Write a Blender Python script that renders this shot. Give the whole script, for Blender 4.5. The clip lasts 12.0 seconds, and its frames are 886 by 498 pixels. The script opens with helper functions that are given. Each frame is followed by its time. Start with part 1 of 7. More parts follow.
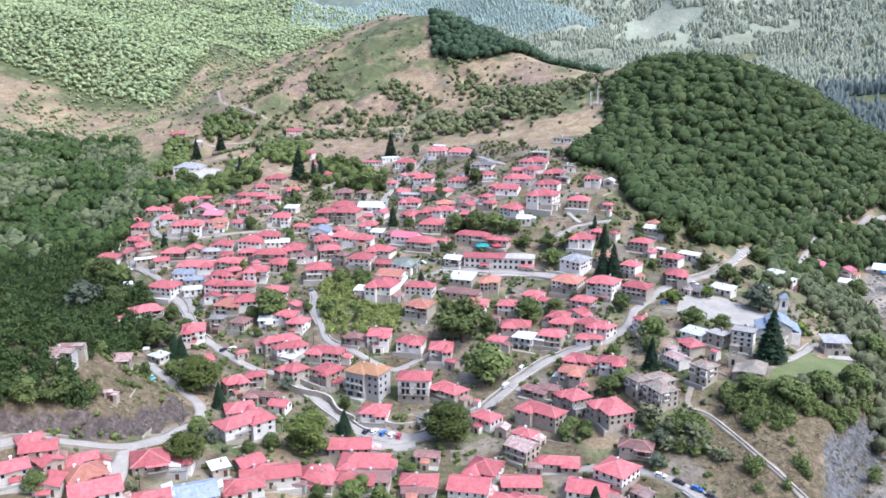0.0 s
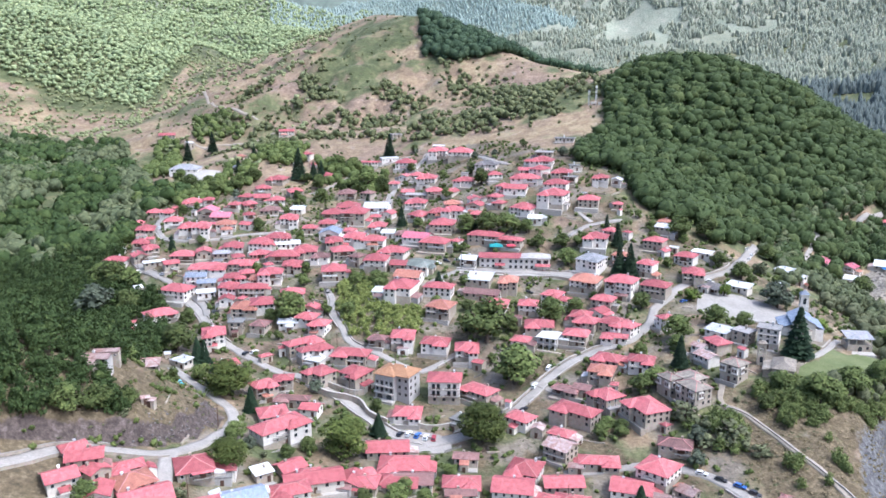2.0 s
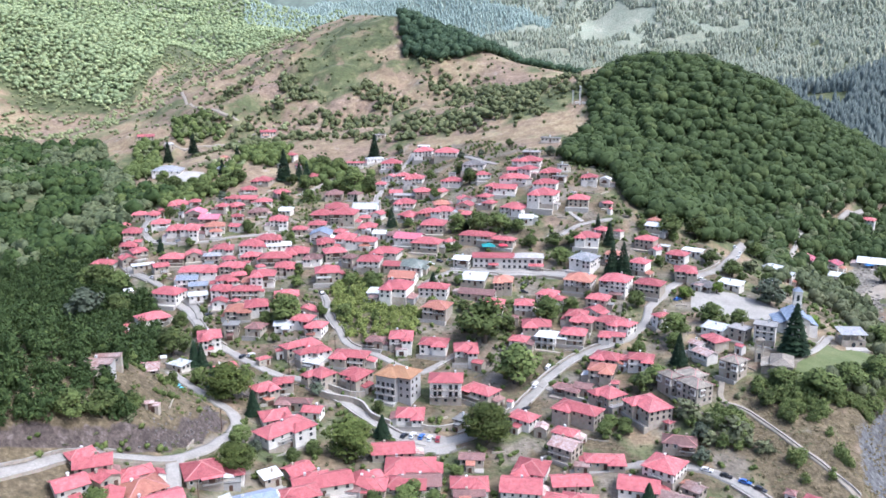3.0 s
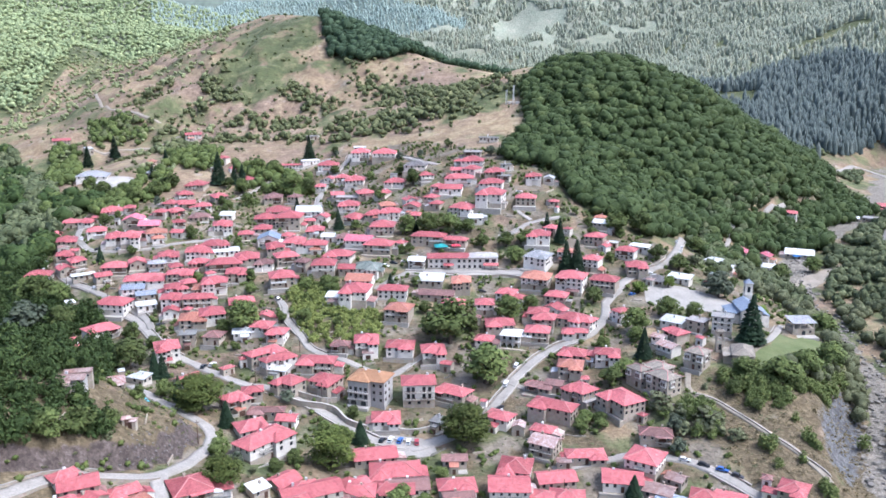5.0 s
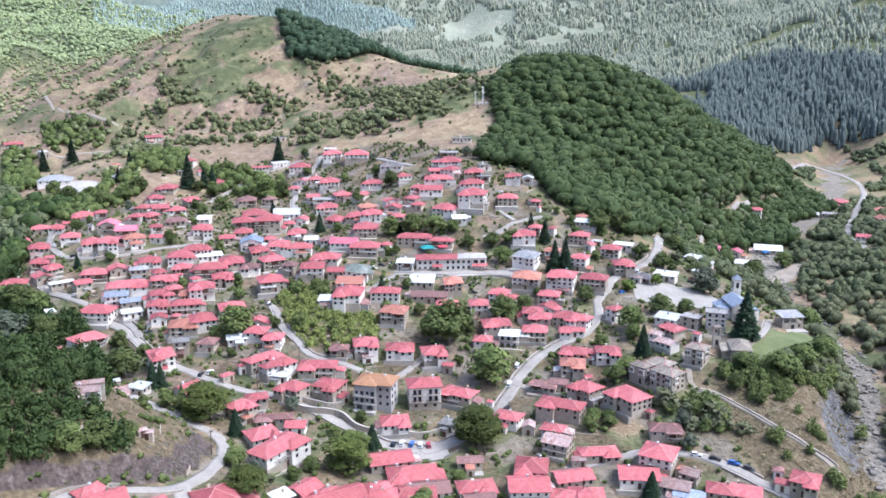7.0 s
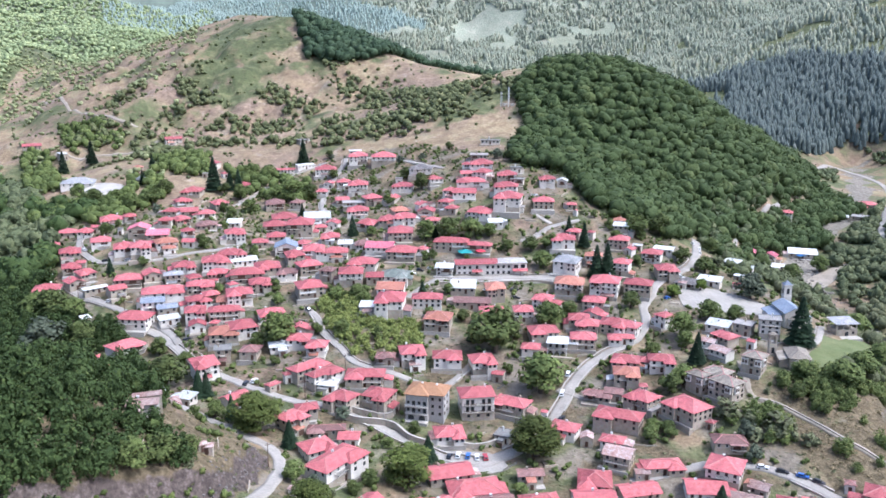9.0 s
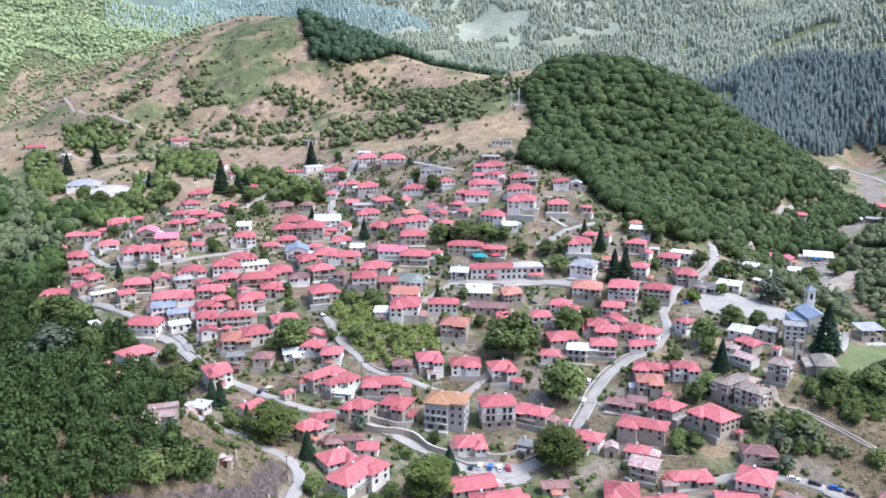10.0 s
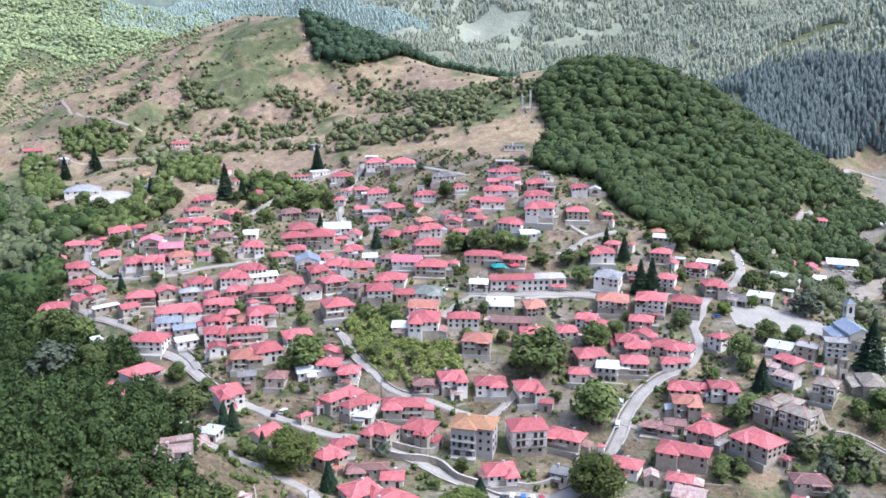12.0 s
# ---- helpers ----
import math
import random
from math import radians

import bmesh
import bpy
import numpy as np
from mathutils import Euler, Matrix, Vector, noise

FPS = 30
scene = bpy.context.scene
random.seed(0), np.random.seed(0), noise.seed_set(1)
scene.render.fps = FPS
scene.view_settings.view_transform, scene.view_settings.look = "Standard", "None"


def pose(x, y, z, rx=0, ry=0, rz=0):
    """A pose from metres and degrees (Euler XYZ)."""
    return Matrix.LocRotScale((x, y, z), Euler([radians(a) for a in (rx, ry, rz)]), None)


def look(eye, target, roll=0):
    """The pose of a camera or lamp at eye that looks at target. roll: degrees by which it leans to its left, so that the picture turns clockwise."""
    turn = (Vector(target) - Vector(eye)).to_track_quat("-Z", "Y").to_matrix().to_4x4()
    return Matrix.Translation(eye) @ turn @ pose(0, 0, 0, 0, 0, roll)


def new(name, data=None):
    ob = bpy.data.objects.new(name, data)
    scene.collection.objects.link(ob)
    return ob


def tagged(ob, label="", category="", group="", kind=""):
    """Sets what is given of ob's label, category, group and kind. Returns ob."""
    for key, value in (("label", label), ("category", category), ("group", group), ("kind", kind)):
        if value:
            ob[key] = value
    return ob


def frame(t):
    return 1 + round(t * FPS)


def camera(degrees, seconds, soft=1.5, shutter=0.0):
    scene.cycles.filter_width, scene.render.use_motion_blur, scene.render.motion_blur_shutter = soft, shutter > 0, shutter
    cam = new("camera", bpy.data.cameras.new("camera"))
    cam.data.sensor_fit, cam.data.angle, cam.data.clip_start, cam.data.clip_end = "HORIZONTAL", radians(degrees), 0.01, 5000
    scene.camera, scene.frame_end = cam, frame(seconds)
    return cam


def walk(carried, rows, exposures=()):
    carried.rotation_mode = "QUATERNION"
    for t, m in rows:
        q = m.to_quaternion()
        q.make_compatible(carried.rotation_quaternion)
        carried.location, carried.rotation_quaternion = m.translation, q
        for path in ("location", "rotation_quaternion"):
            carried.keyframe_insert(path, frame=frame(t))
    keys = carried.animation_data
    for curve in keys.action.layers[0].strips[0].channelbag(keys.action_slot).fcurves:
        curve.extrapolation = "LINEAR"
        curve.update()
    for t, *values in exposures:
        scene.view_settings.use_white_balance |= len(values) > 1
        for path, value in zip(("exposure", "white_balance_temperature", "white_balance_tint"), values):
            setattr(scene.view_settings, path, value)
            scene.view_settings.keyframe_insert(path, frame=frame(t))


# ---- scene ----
cam = camera(54.3, 12.0, 1.65)
METRES, EYE, TILT, LEAN, TURN = 140.0, 154.0, -13.4, 0.0, 0.0
ROWS = [
    (0.0, 0.0, 0.0, 0.0, 0.0, 0.0, -0.0),
    (0.5, -0.0426, 0.0036, -0.0001, -0.61, 0.01, 0.15),
    (1.0, -0.0848, 0.0075, 0.0002, -1.07, 0.01, 0.27),
    (1.5, -0.1234, 0.0113, 0.0007, -1.47, 0.02, 0.38),
    (2.0, -0.1656, 0.0155, 0.0014, -1.89, 0.01, 0.48),
    (2.5, -0.2072, 0.0195, 0.0023, -2.38, 0.01, 0.61),
    (3.0, -0.2459, 0.0235, 0.0037, -3.74, -0.01, 0.96),
    (5.0, -0.4174, 0.0546, 0.0112, -9.8, -0.16, 2.34),
    (5.5, -0.459, 0.0643, 0.0136, -11.16, -0.2, 2.66),
    (6.0, -0.5012, 0.075, 0.0161, -12.45, -0.26, 2.93),
    (6.5, -0.5447, 0.0867, 0.0189, -13.47, -0.3, 3.15),
    (7.0, -0.5877, 0.0997, 0.0222, -13.66, -0.31, 3.2),
    (9.0, -0.7119, 0.1935, 0.0449, -13.6, -0.27, 3.2),
    (9.5, -0.732, 0.2264, 0.0526, -13.59, -0.26, 3.2),
    (10.0, -0.7488, 0.2614, 0.0604, -13.58, -0.25, 3.2),
    (10.5, -0.7632, 0.2981, 0.0692, -13.58, -0.24, 3.2),
    (11.0, -0.7753, 0.3365, 0.0792, -13.57, -0.23, 3.19),
    (11.5, -0.7848, 0.3759, 0.0889, -13.58, -0.21, 3.19),
    (12.0, -0.7902, 0.4152, 0.099, -13.87, -0.22, 3.26),
]
walk(cam, [(t, pose(0, 0, EYE, TILT, LEAN, TURN) @ pose(METRES * x, METRES * y, METRES * z, 90 + pitch, roll, yaw)) for t, x, y, z, yaw, pitch, roll in ROWS],
     [(0.0, 1.0, 5250, 11.5), (12.0, 1.0, 5250, 11.5)])

# ---- world, sun, exposure ----
SUN_UP, SUN_FROM = 58.0, 118.0   # degrees above the horizon; bearing from straight ahead, clockwise
world = bpy.data.worlds.new("sky")
scene.world = world
world.use_nodes = True
wn = world.node_tree.nodes
wl = world.node_tree.links
sky = wn.new("ShaderNodeTexSky")
sky.sky_type = "NISHITA"
sky.sun_disc = False
sky.sun_elevation = radians(SUN_UP)
sky.sun_rotation = radians(SUN_FROM)
sky.dust_density = 6.5
sky.air_density = 1.0
wn["Background"].inputs["Strength"].default_value = 0.15
wl.new(sky.outputs["Color"], wn["Background"].inputs["Color"])
sun = new("sun", bpy.data.lights.new("sun", "SUN"))
sun.data.energy = 1.25
sun.data.angle = radians(14)
sun.data.color = (1.0, 0.96, 0.91)
a, b = radians(SUN_FROM), radians(SUN_UP)
toward = Vector((math.sin(a) * math.cos(b), math.cos(a) * math.cos(b), math.sin(b)))
sun.matrix_world = look(toward * 900, (0, 0, 0))

# ---- materials ----
def nodes(name, rough=0.8, metal=0.0):
    m = bpy.data.materials.new(name)
    m.use_nodes = True
    t = m.node_tree
    b = t.nodes["Principled BSDF"]
    b.inputs["Roughness"].default_value = rough
    b.inputs["Metallic"].default_value = metal
    b.inputs["Specular IOR Level"].default_value = 0.3
    return m, t, b


def noise_at(t, scale, detail=4, coords="Object", rough=0.55):
    c = t.nodes.new("ShaderNodeTexCoord")
    n = t.nodes.new("ShaderNodeTexNoise")
    n.inputs["Scale"].default_value = scale
    n.inputs["Detail"].default_value = detail
    n.inputs["Roughness"].default_value = rough
    t.links.new(c.outputs[coords], n.inputs["Vector"])
    return n.outputs["Fac"]


def ramp(t, fac, stops):
    r = t.nodes.new("ShaderNodeValToRGB")
    e = r.color_ramp.elements
    while len(e) < len(stops):
        e.new(0.5)
    for k, (p, c) in zip(e, stops):
        k.position = p
        k.color = (*c, 1)
    t.links.new(fac, r.inputs["Fac"])
    return r.outputs["Color"]


def mix(t, fac, a, b, how="MIX"):
    m = t.nodes.new("ShaderNodeMix")
    m.data_type = "RGBA"
    m.blend_type = how
    for sock, v in ((m.inputs["Factor"], fac), (m.inputs["A"], a), (m.inputs["B"], b)):
        if isinstance(v, (int, float)):
            sock.default_value = v
        elif isinstance(v, tuple):
            sock.default_value = (*v, 1)
        else:
            t.links.new(v, sock)
    return m.outputs["Result"]


def math_node(t, op, a, b=0.0, clamp=False):
    m = t.nodes.new("ShaderNodeMath")
    m.operation = op
    m.use_clamp = clamp
    for sock, v in zip(m.inputs, (a, b)):
        if isinstance(v, (int, float)):
            sock.default_value = v
        else:
            t.links.new(v, sock)
    return m.outputs["Value"]


def bump(t, b, height, strength, distance):
    n = t.nodes.new("ShaderNodeBump")
    n.inputs["Strength"].default_value = strength
    n.inputs["Distance"].default_value = distance
    t.links.new(height, n.inputs["Height"])
    t.links.new(n.outputs["Normal"], b.inputs["Normal"])


def own(t, amount=0.3):
    """A grey near 1 that differs from object to object."""
    o = t.nodes.new("ShaderNodeObjectInfo")
    return ramp(t, o.outputs["Random"], [(0, (1 - amount,) * 3), (1, (1 + amount * 0.5,) * 3)])


def plain(name, a, b, scale=1.5, rough=0.85, fine=12.0, relief=0.15, spread=0.25, metal=0.0):
    """Two tones that run into one another, fine grain, a tone of its own for each object."""
    m, t, s = nodes(name, rough, metal)
    c = ramp(t, noise_at(t, scale), [(0.3, a), (0.7, b)])
    g = noise_at(t, fine, 3)
    c = mix(t, 1.0, c, ramp(t, g, [(0.25, (0.72,) * 3), (0.75, (1.12,) * 3)]), "MULTIPLY")
    c = mix(t, 1.0, c, own(t, spread), "MULTIPLY")
    t.links.new(c, s.inputs["Base Color"])
    bump(t, s, g, relief, 0.05)
    return m


def roofing(name, a, b, lines=2.6, rough=0.6, spread=0.3, faded=(0.5, 0.27, 0.26), age=0.6):
    """Roof tiles in courses that run along the eaves, with faded and stained patches."""
    m, t, s = nodes(name, rough)
    u = t.nodes.new("ShaderNodeUVMap")
    w = t.nodes.new("ShaderNodeTexWave")
    w.bands_direction = "Y"
    w.inputs["Scale"].default_value = lines
    w.inputs["Distortion"].default_value = 0.6
    w.inputs["Detail Scale"].default_value = 2.0
    t.links.new(u.outputs["UV"], w.inputs["Vector"])
    v = t.nodes.new("ShaderNodeTexWave")
    v.bands_direction = "X"
    v.inputs["Scale"].default_value = lines * 1.3
    v.inputs["Distortion"].default_value = 0.4
    t.links.new(u.outputs["UV"], v.inputs["Vector"])
    c = ramp(t, noise_at(t, 0.5, 5), [(0.3, a), (0.7, b)])
    o = t.nodes.new("ShaderNodeObjectInfo")
    worn = math_node(t, "MULTIPLY", ramp(t, noise_at(t, 1.3, 6), [(0.5, (0, 0, 0)), (0.72, (1, 1, 1))]), math_node(t, "MULTIPLY", o.outputs["Random"], age))
    c = mix(t, worn, c, faded)
    c = mix(t, 1.0, c, ramp(t, w.outputs["Fac"], [(0.0, (0.68,) * 3), (0.5, (1.05,) * 3)]), "MULTIPLY")
    c = mix(t, 1.0, c, ramp(t, noise_at(t, 0.9, 7, rough=0.72), [(0.32, (0.7,) * 3), (0.5, (0.98,) * 3), (0.7, (1.14,) * 3)]), "MULTIPLY")
    c = mix(t, 1.0, c, own(t, spread), "MULTIPLY")
    t.links.new(c, s.inputs["Base Color"])
    bump(t, s, math_node(t, "ADD", w.outputs["Fac"], v.outputs["Fac"]), 0.35, 0.06)
    return m


def foliage(name, dark, light, scale=0.9, tint=(0.16, 0.15, 0.03), island=0.6):
    """Leaves: each clump has a tone of its own, each tree as well."""
    m, t, s = nodes(name, 0.75)
    g = t.nodes.new("ShaderNodeNewGeometry")
    c = ramp(t, g.outputs["Random Per Island"], [(0.0, dark), (0.85, light), (1.0, tint)])
    c = mix(t, 1 - island, c, ramp(t, noise_at(t, scale, 4, "Object"), [(0.3, dark), (0.7, light)]))
    c = mix(t, 1.0, c, own(t, 0.4), "MULTIPLY")
    twigs = noise_at(t, scale * 1.2, 6, rough=0.75)
    c = mix(t, 1.0, c, ramp(t, twigs, [(0.34, (0.68,) * 3), (0.5, (1.0,) * 3), (0.66, (1.28,) * 3)]), "MULTIPLY")
    t.links.new(c, s.inputs["Base Color"])
    s.inputs["Specular IOR Level"].default_value = 0.15
    bump(t, s, twigs, 0.45, 0.9)
    return m


ROOF = {
    "red": roofing("red roof tiles", (0.405, 0.10, 0.108), (0.50, 0.148, 0.15)),
    "pink": roofing("pink roof sheet", (0.56, 0.15, 0.20), (0.62, 0.19, 0.24)),
    "orange": roofing("clay roof tiles", (0.42, 0.165, 0.115), (0.49, 0.215, 0.15), faded=(0.45, 0.3, 0.22)),
    "tan": roofing("brown-orange tiles", (0.33, 0.17, 0.085), (0.39, 0.21, 0.11), faded=(0.4, 0.27, 0.18)),
    "brown": roofing("old brown tiles", (0.21, 0.115, 0.105), (0.28, 0.15, 0.13), faded=(0.3, 0.22, 0.2)),
    "white": roofing("pale roof sheet", (0.62, 0.63, 0.62), (0.74, 0.75, 0.74), rough=0.5, faded=(0.5, 0.49, 0.46)),
    "grey": roofing("grey roof sheet", (0.27, 0.28, 0.285), (0.35, 0.36, 0.365)),
    "steel": roofing("blue-grey roof sheet", (0.22, 0.255, 0.31), (0.32, 0.355, 0.41)),
    "blue": roofing("blue roof sheet", (0.25, 0.31, 0.405), (0.33, 0.385, 0.465)),
    "slate": roofing("stone slabs", (0.235, 0.20, 0.16), (0.35, 0.305, 0.25), lines=1.4, rough=0.9, faded=(0.33, 0.32, 0.26), age=0.9),
    "rust": roofing("rusty roof sheet", (0.33, 0.17, 0.135), (0.46, 0.36, 0.33), faded=(0.62, 0.6, 0.58), age=1.0),
    "green": roofing("grey-green roof sheet", (0.17, 0.20, 0.17), (0.25, 0.28, 0.24)),
    "dark": roofing("dark grey tiles", (0.13, 0.125, 0.12), (0.20, 0.19, 0.18)),
    "flat": roofing("concrete roof", (0.36, 0.35, 0.33), (0.46, 0.45, 0.42), lines=0.4, rough=0.9),
}


def walling(name, a, b, stones=False):
    m, t, s = nodes(name, 0.9)
    c = ramp(t, noise_at(t, 0.45, 5), [(0.3, a), (0.7, b)])
    if stones:
        co = t.nodes.new("ShaderNodeTexCoord")
        v = t.nodes.new("ShaderNodeTexVoronoi")
        v.inputs["Scale"].default_value = 2.6
        t.links.new(co.outputs["Object"], v.inputs["Vector"])
        c = mix(t, 0.45, c, mix(t, 0.85, v.outputs["Color"], (0.36, 0.33, 0.29)), "OVERLAY")
        bump(t, s, v.outputs["Distance"], 0.4, 0.08)
    stain = ramp(t, noise_at(t, 1.1, 6), [(0.5, (1, 1, 1)), (0.8, (0.66, 0.63, 0.58))])
    c = mix(t, 0.7, c, stain, "MULTIPLY")
    c = mix(t, 1.0, c, own(t, 0.16), "MULTIPLY")
    t.links.new(c, s.inputs["Base Color"])
    return m


WALL = {
    "white": walling("white plaster", (0.65, 0.605, 0.54), (0.78, 0.735, 0.665)),
    "cream": walling("cream plaster", (0.55, 0.50, 0.42), (0.66, 0.61, 0.53)),
    "stone": walling("rubble stone", (0.37, 0.325, 0.265), (0.50, 0.45, 0.38), True),
    "grey": walling("grey plaster", (0.36, 0.345, 0.325), (0.43, 0.415, 0.39)),
}
M_STONE = WALL["stone"]
M_RIDGE = plain("ridge caps in mortar", (0.42, 0.17, 0.165), (0.56, 0.30, 0.28), scale=1.2)
M_CONCRETE = plain("concrete", (0.37, 0.34, 0.30), (0.48, 0.45, 0.40))
M_TRIM = plain("white painted trim", (0.66, 0.66, 0.64), (0.76, 0.76, 0.74))
M_WOOD = plain("dark stained wood", (0.07, 0.04, 0.03), (0.13, 0.075, 0.05))
M_FRAME = plain("window frame paint", (0.12, 0.085, 0.07), (0.2, 0.15, 0.12))
M_BARK = plain("bark", (0.07, 0.055, 0.04), (0.13, 0.10, 0.08))
M_IRON = plain("painted iron", (0.05, 0.05, 0.055), (0.09, 0.09, 0.09), rough=0.5)
M_ROAD = plain("worn asphalt and concrete", (0.285, 0.262, 0.23), (0.385, 0.355, 0.315), scale=0.12, fine=1.5, spread=0.08)
M_TRACK = plain("dirt track", (0.27, 0.23, 0.178), (0.36, 0.312, 0.25), scale=0.1, fine=1.0, spread=0.1)
M_YARD = plain("pale yard gravel", (0.35, 0.322, 0.28), (0.44, 0.408, 0.36), scale=0.1, fine=1.2)
M_LAWN = plain("lawn", (0.095, 0.12, 0.042), (0.15, 0.165, 0.07), scale=0.12, fine=2.0)

M_GLASS, t, s = nodes("window glass", 0.08)
s.inputs["Base Color"].default_value = (0.025, 0.03, 0.035, 1)
s.inputs["Specular IOR Level"].default_value = 0.6

LEAF = {
    "wood": foliage("oak leaves", (0.045, 0.067, 0.024), (0.072, 0.100, 0.032), 0.8, (0.098, 0.119, 0.037)),
    "walnut": foliage("walnut leaves", (0.061, 0.082, 0.020), (0.116, 0.142, 0.033), 0.7, (0.156, 0.162, 0.040)),
    "fir": foliage("fir needles", (0.018, 0.035, 0.018), (0.035, 0.06, 0.03), 0.8, (0.05, 0.07, 0.03)),
    "mound": foliage("yellow-green thicket leaves", (0.113, 0.139, 0.037), (0.199, 0.223, 0.062), 0.5, (0.265, 0.263, 0.078), 0.35),
    "young": foliage("yellow-green leaves", (0.12, 0.18, 0.03), (0.22, 0.29, 0.06)),
    "scrub": foliage("scrub leaves", (0.111, 0.127, 0.064), (0.185, 0.194, 0.099), 1.2, (0.238, 0.237, 0.121)),
    "weeds": foliage("garden weeds", (0.085, 0.095, 0.045), (0.15, 0.155, 0.075), 1.2, (0.22, 0.21, 0.11)),
    "spur": foliage("yellow-green bush leaves", (0.079, 0.106, 0.032), (0.150, 0.178, 0.055), 0.9, (0.216, 0.216, 0.069)),
    "straw": foliage("dry straw and herbs", (0.10, 0.082, 0.042), (0.18, 0.145, 0.08), 1.2, (0.25, 0.21, 0.12)),
    "dim": foliage("thick leaves", (0.029, 0.049, 0.015), (0.055, 0.080, 0.023), 0.9, (0.096, 0.121, 0.032)),
    "bush": foliage("hill bush leaves", (0.081, 0.097, 0.043), (0.143, 0.151, 0.066), 0.9, (0.189, 0.183, 0.086)),
    "valley": foliage("valley leaves", (0.073, 0.092, 0.047), (0.136, 0.152, 0.070), 0.8, (0.192, 0.198, 0.099)),
    "pine": foliage("pine needles", (0.060, 0.076, 0.069), (0.098, 0.116, 0.105), 0.5, (0.120, 0.134, 0.117)),
    # leaf colour paled to carry distance haze and sunshine
    "far": foliage("far oak wood, haze in its colour", (0.196, 0.246, 0.126), (0.281, 0.318, 0.156), 0.25, (0.340, 0.364, 0.175)),
    "grove": foliage("dark grove leaves", (0.030, 0.052, 0.028), (0.06, 0.09, 0.045), 0.6, (0.07, 0.1, 0.05)),
    "light": foliage("light green leaves", (0.197, 0.228, 0.105), (0.296, 0.320, 0.155), 0.8, (0.382, 0.382, 0.197)),
    # needles much paler than their own green, standing for haze
    "hazy": foliage("far pine wood, haze in its colour", (0.301, 0.343, 0.251), (0.425, 0.444, 0.313), 0.2, (0.576, 0.543, 0.369)),
    "village": foliage("tree leaves", (0.071, 0.096, 0.028), (0.127, 0.156, 0.047), 0.8, (0.159, 0.184, 0.054)),
    # blue-grey haze is mixed into these leaves
    "blue": foliage("last range wood, haze in its colour", (0.204, 0.257, 0.223), (0.243, 0.297, 0.258), 0.15, (0.276, 0.326, 0.275)),
    "willow": foliage("grey-green willow leaves", (0.068, 0.083, 0.053), (0.112, 0.131, 0.086), 0.8, (0.135, 0.150, 0.090)),
}

# the ground takes its cover from the attribute "cover": red far meadows and wood, paled for haze, green grass and
# herbs, blue bare rock and dust; the rest is dry grass
M_GROUND, t, s = nodes("open ground", 0.95)
at = t.nodes.new("ShaderNodeAttribute")
at.attribute_name = "cover"
sep = t.nodes.new("ShaderNodeSeparateColor")
t.links.new(at.outputs["Color"], sep.inputs["Color"])
big, mid, fine = noise_at(t, 0.012, 6), noise_at(t, 0.07, 6, rough=0.65), noise_at(t, 0.7, 4)
dry = ramp(t, mid, [(0.25, (0.155, 0.108, 0.066)), (0.45, (0.262, 0.193, 0.115)), (0.6, (0.345, 0.278, 0.165)), (0.78, (0.43, 0.38, 0.215))])
dry = mix(t, ramp(t, noise_at(t, 0.017, 7, rough=0.7), [(0.44, (0, 0, 0)), (0.6, (1, 1, 1))]), dry, ramp(t, noise_at(t, 0.11, 6, rough=0.7), [(0.3, (0.168, 0.115, 0.083)), (0.7, (0.315, 0.232, 0.162))]))
scar = noise_at(t, 0.05, 9, rough=0.78)
dry = mix(t, ramp(t, scar, [(0.58, (0, 0, 0)), (0.68, (1, 1, 1))]), dry, (0.37, 0.31, 0.255))
dry = mix(t, ramp(t, scar, [(0.30, (1, 1, 1)), (0.38, (0, 0, 0))]), dry, (0.12, 0.10, 0.06))
grass = ramp(t, mid, [(0.25, (0.055, 0.07, 0.028)), (0.5, (0.098, 0.112, 0.048)), (0.75, (0.25, 0.23, 0.115))])
rock = ramp(t, mid, [(0.3, (0.152, 0.126, 0.093)), (0.7, (0.268, 0.232, 0.18))])
# far ground: greens paled to imitate haze, last stop the tan clearings
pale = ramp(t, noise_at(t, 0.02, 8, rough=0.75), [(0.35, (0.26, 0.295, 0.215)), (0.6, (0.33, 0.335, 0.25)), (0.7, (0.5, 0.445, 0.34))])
lush = math_node(t, "ADD", sep.outputs["Green"], math_node(t, "MULTIPLY", math_node(t, "SUBTRACT", mid, 0.5), 1.2), True)
bare = math_node(t, "ADD", sep.outputs["Blue"], math_node(t, "MULTIPLY", math_node(t, "SUBTRACT", mid, 0.55), 0.8), True)
c = mix(t, ramp(t, lush, [(0.38, (0, 0, 0)), (0.62, (1, 1, 1))]), dry, grass)
c = mix(t, ramp(t, bare, [(0.4, (0, 0, 0)), (0.65, (1, 1, 1))]), c, rock)
cut = t.nodes.new("ShaderNodeAttribute")
cut.attribute_name = "cut"
csep = t.nodes.new("ShaderNodeSeparateColor")
t.links.new(cut.outputs["Color"], csep.inputs["Color"])
rub = noise_at(t, 0.35, 6, rough=0.75)
ragged = math_node(t, "MULTIPLY", math_node(t, "SUBTRACT", rub, 0.5), 0.7)
earth = ramp(t, rub, [(0.3, (0.05, 0.037, 0.032)), (0.55, (0.098, 0.077, 0.066)), (0.75, (0.18, 0.152, 0.135))])
shale = ramp(t, rub, [(0.3, (0.06, 0.06, 0.062)), (0.55, (0.13, 0.127, 0.125)), (0.8, (0.22, 0.21, 0.195))])
herb = ramp(t, rub, [(0.3, (0.075, 0.06, 0.033)), (0.52, (0.132, 0.103, 0.06)), (0.75, (0.21, 0.168, 0.108))])
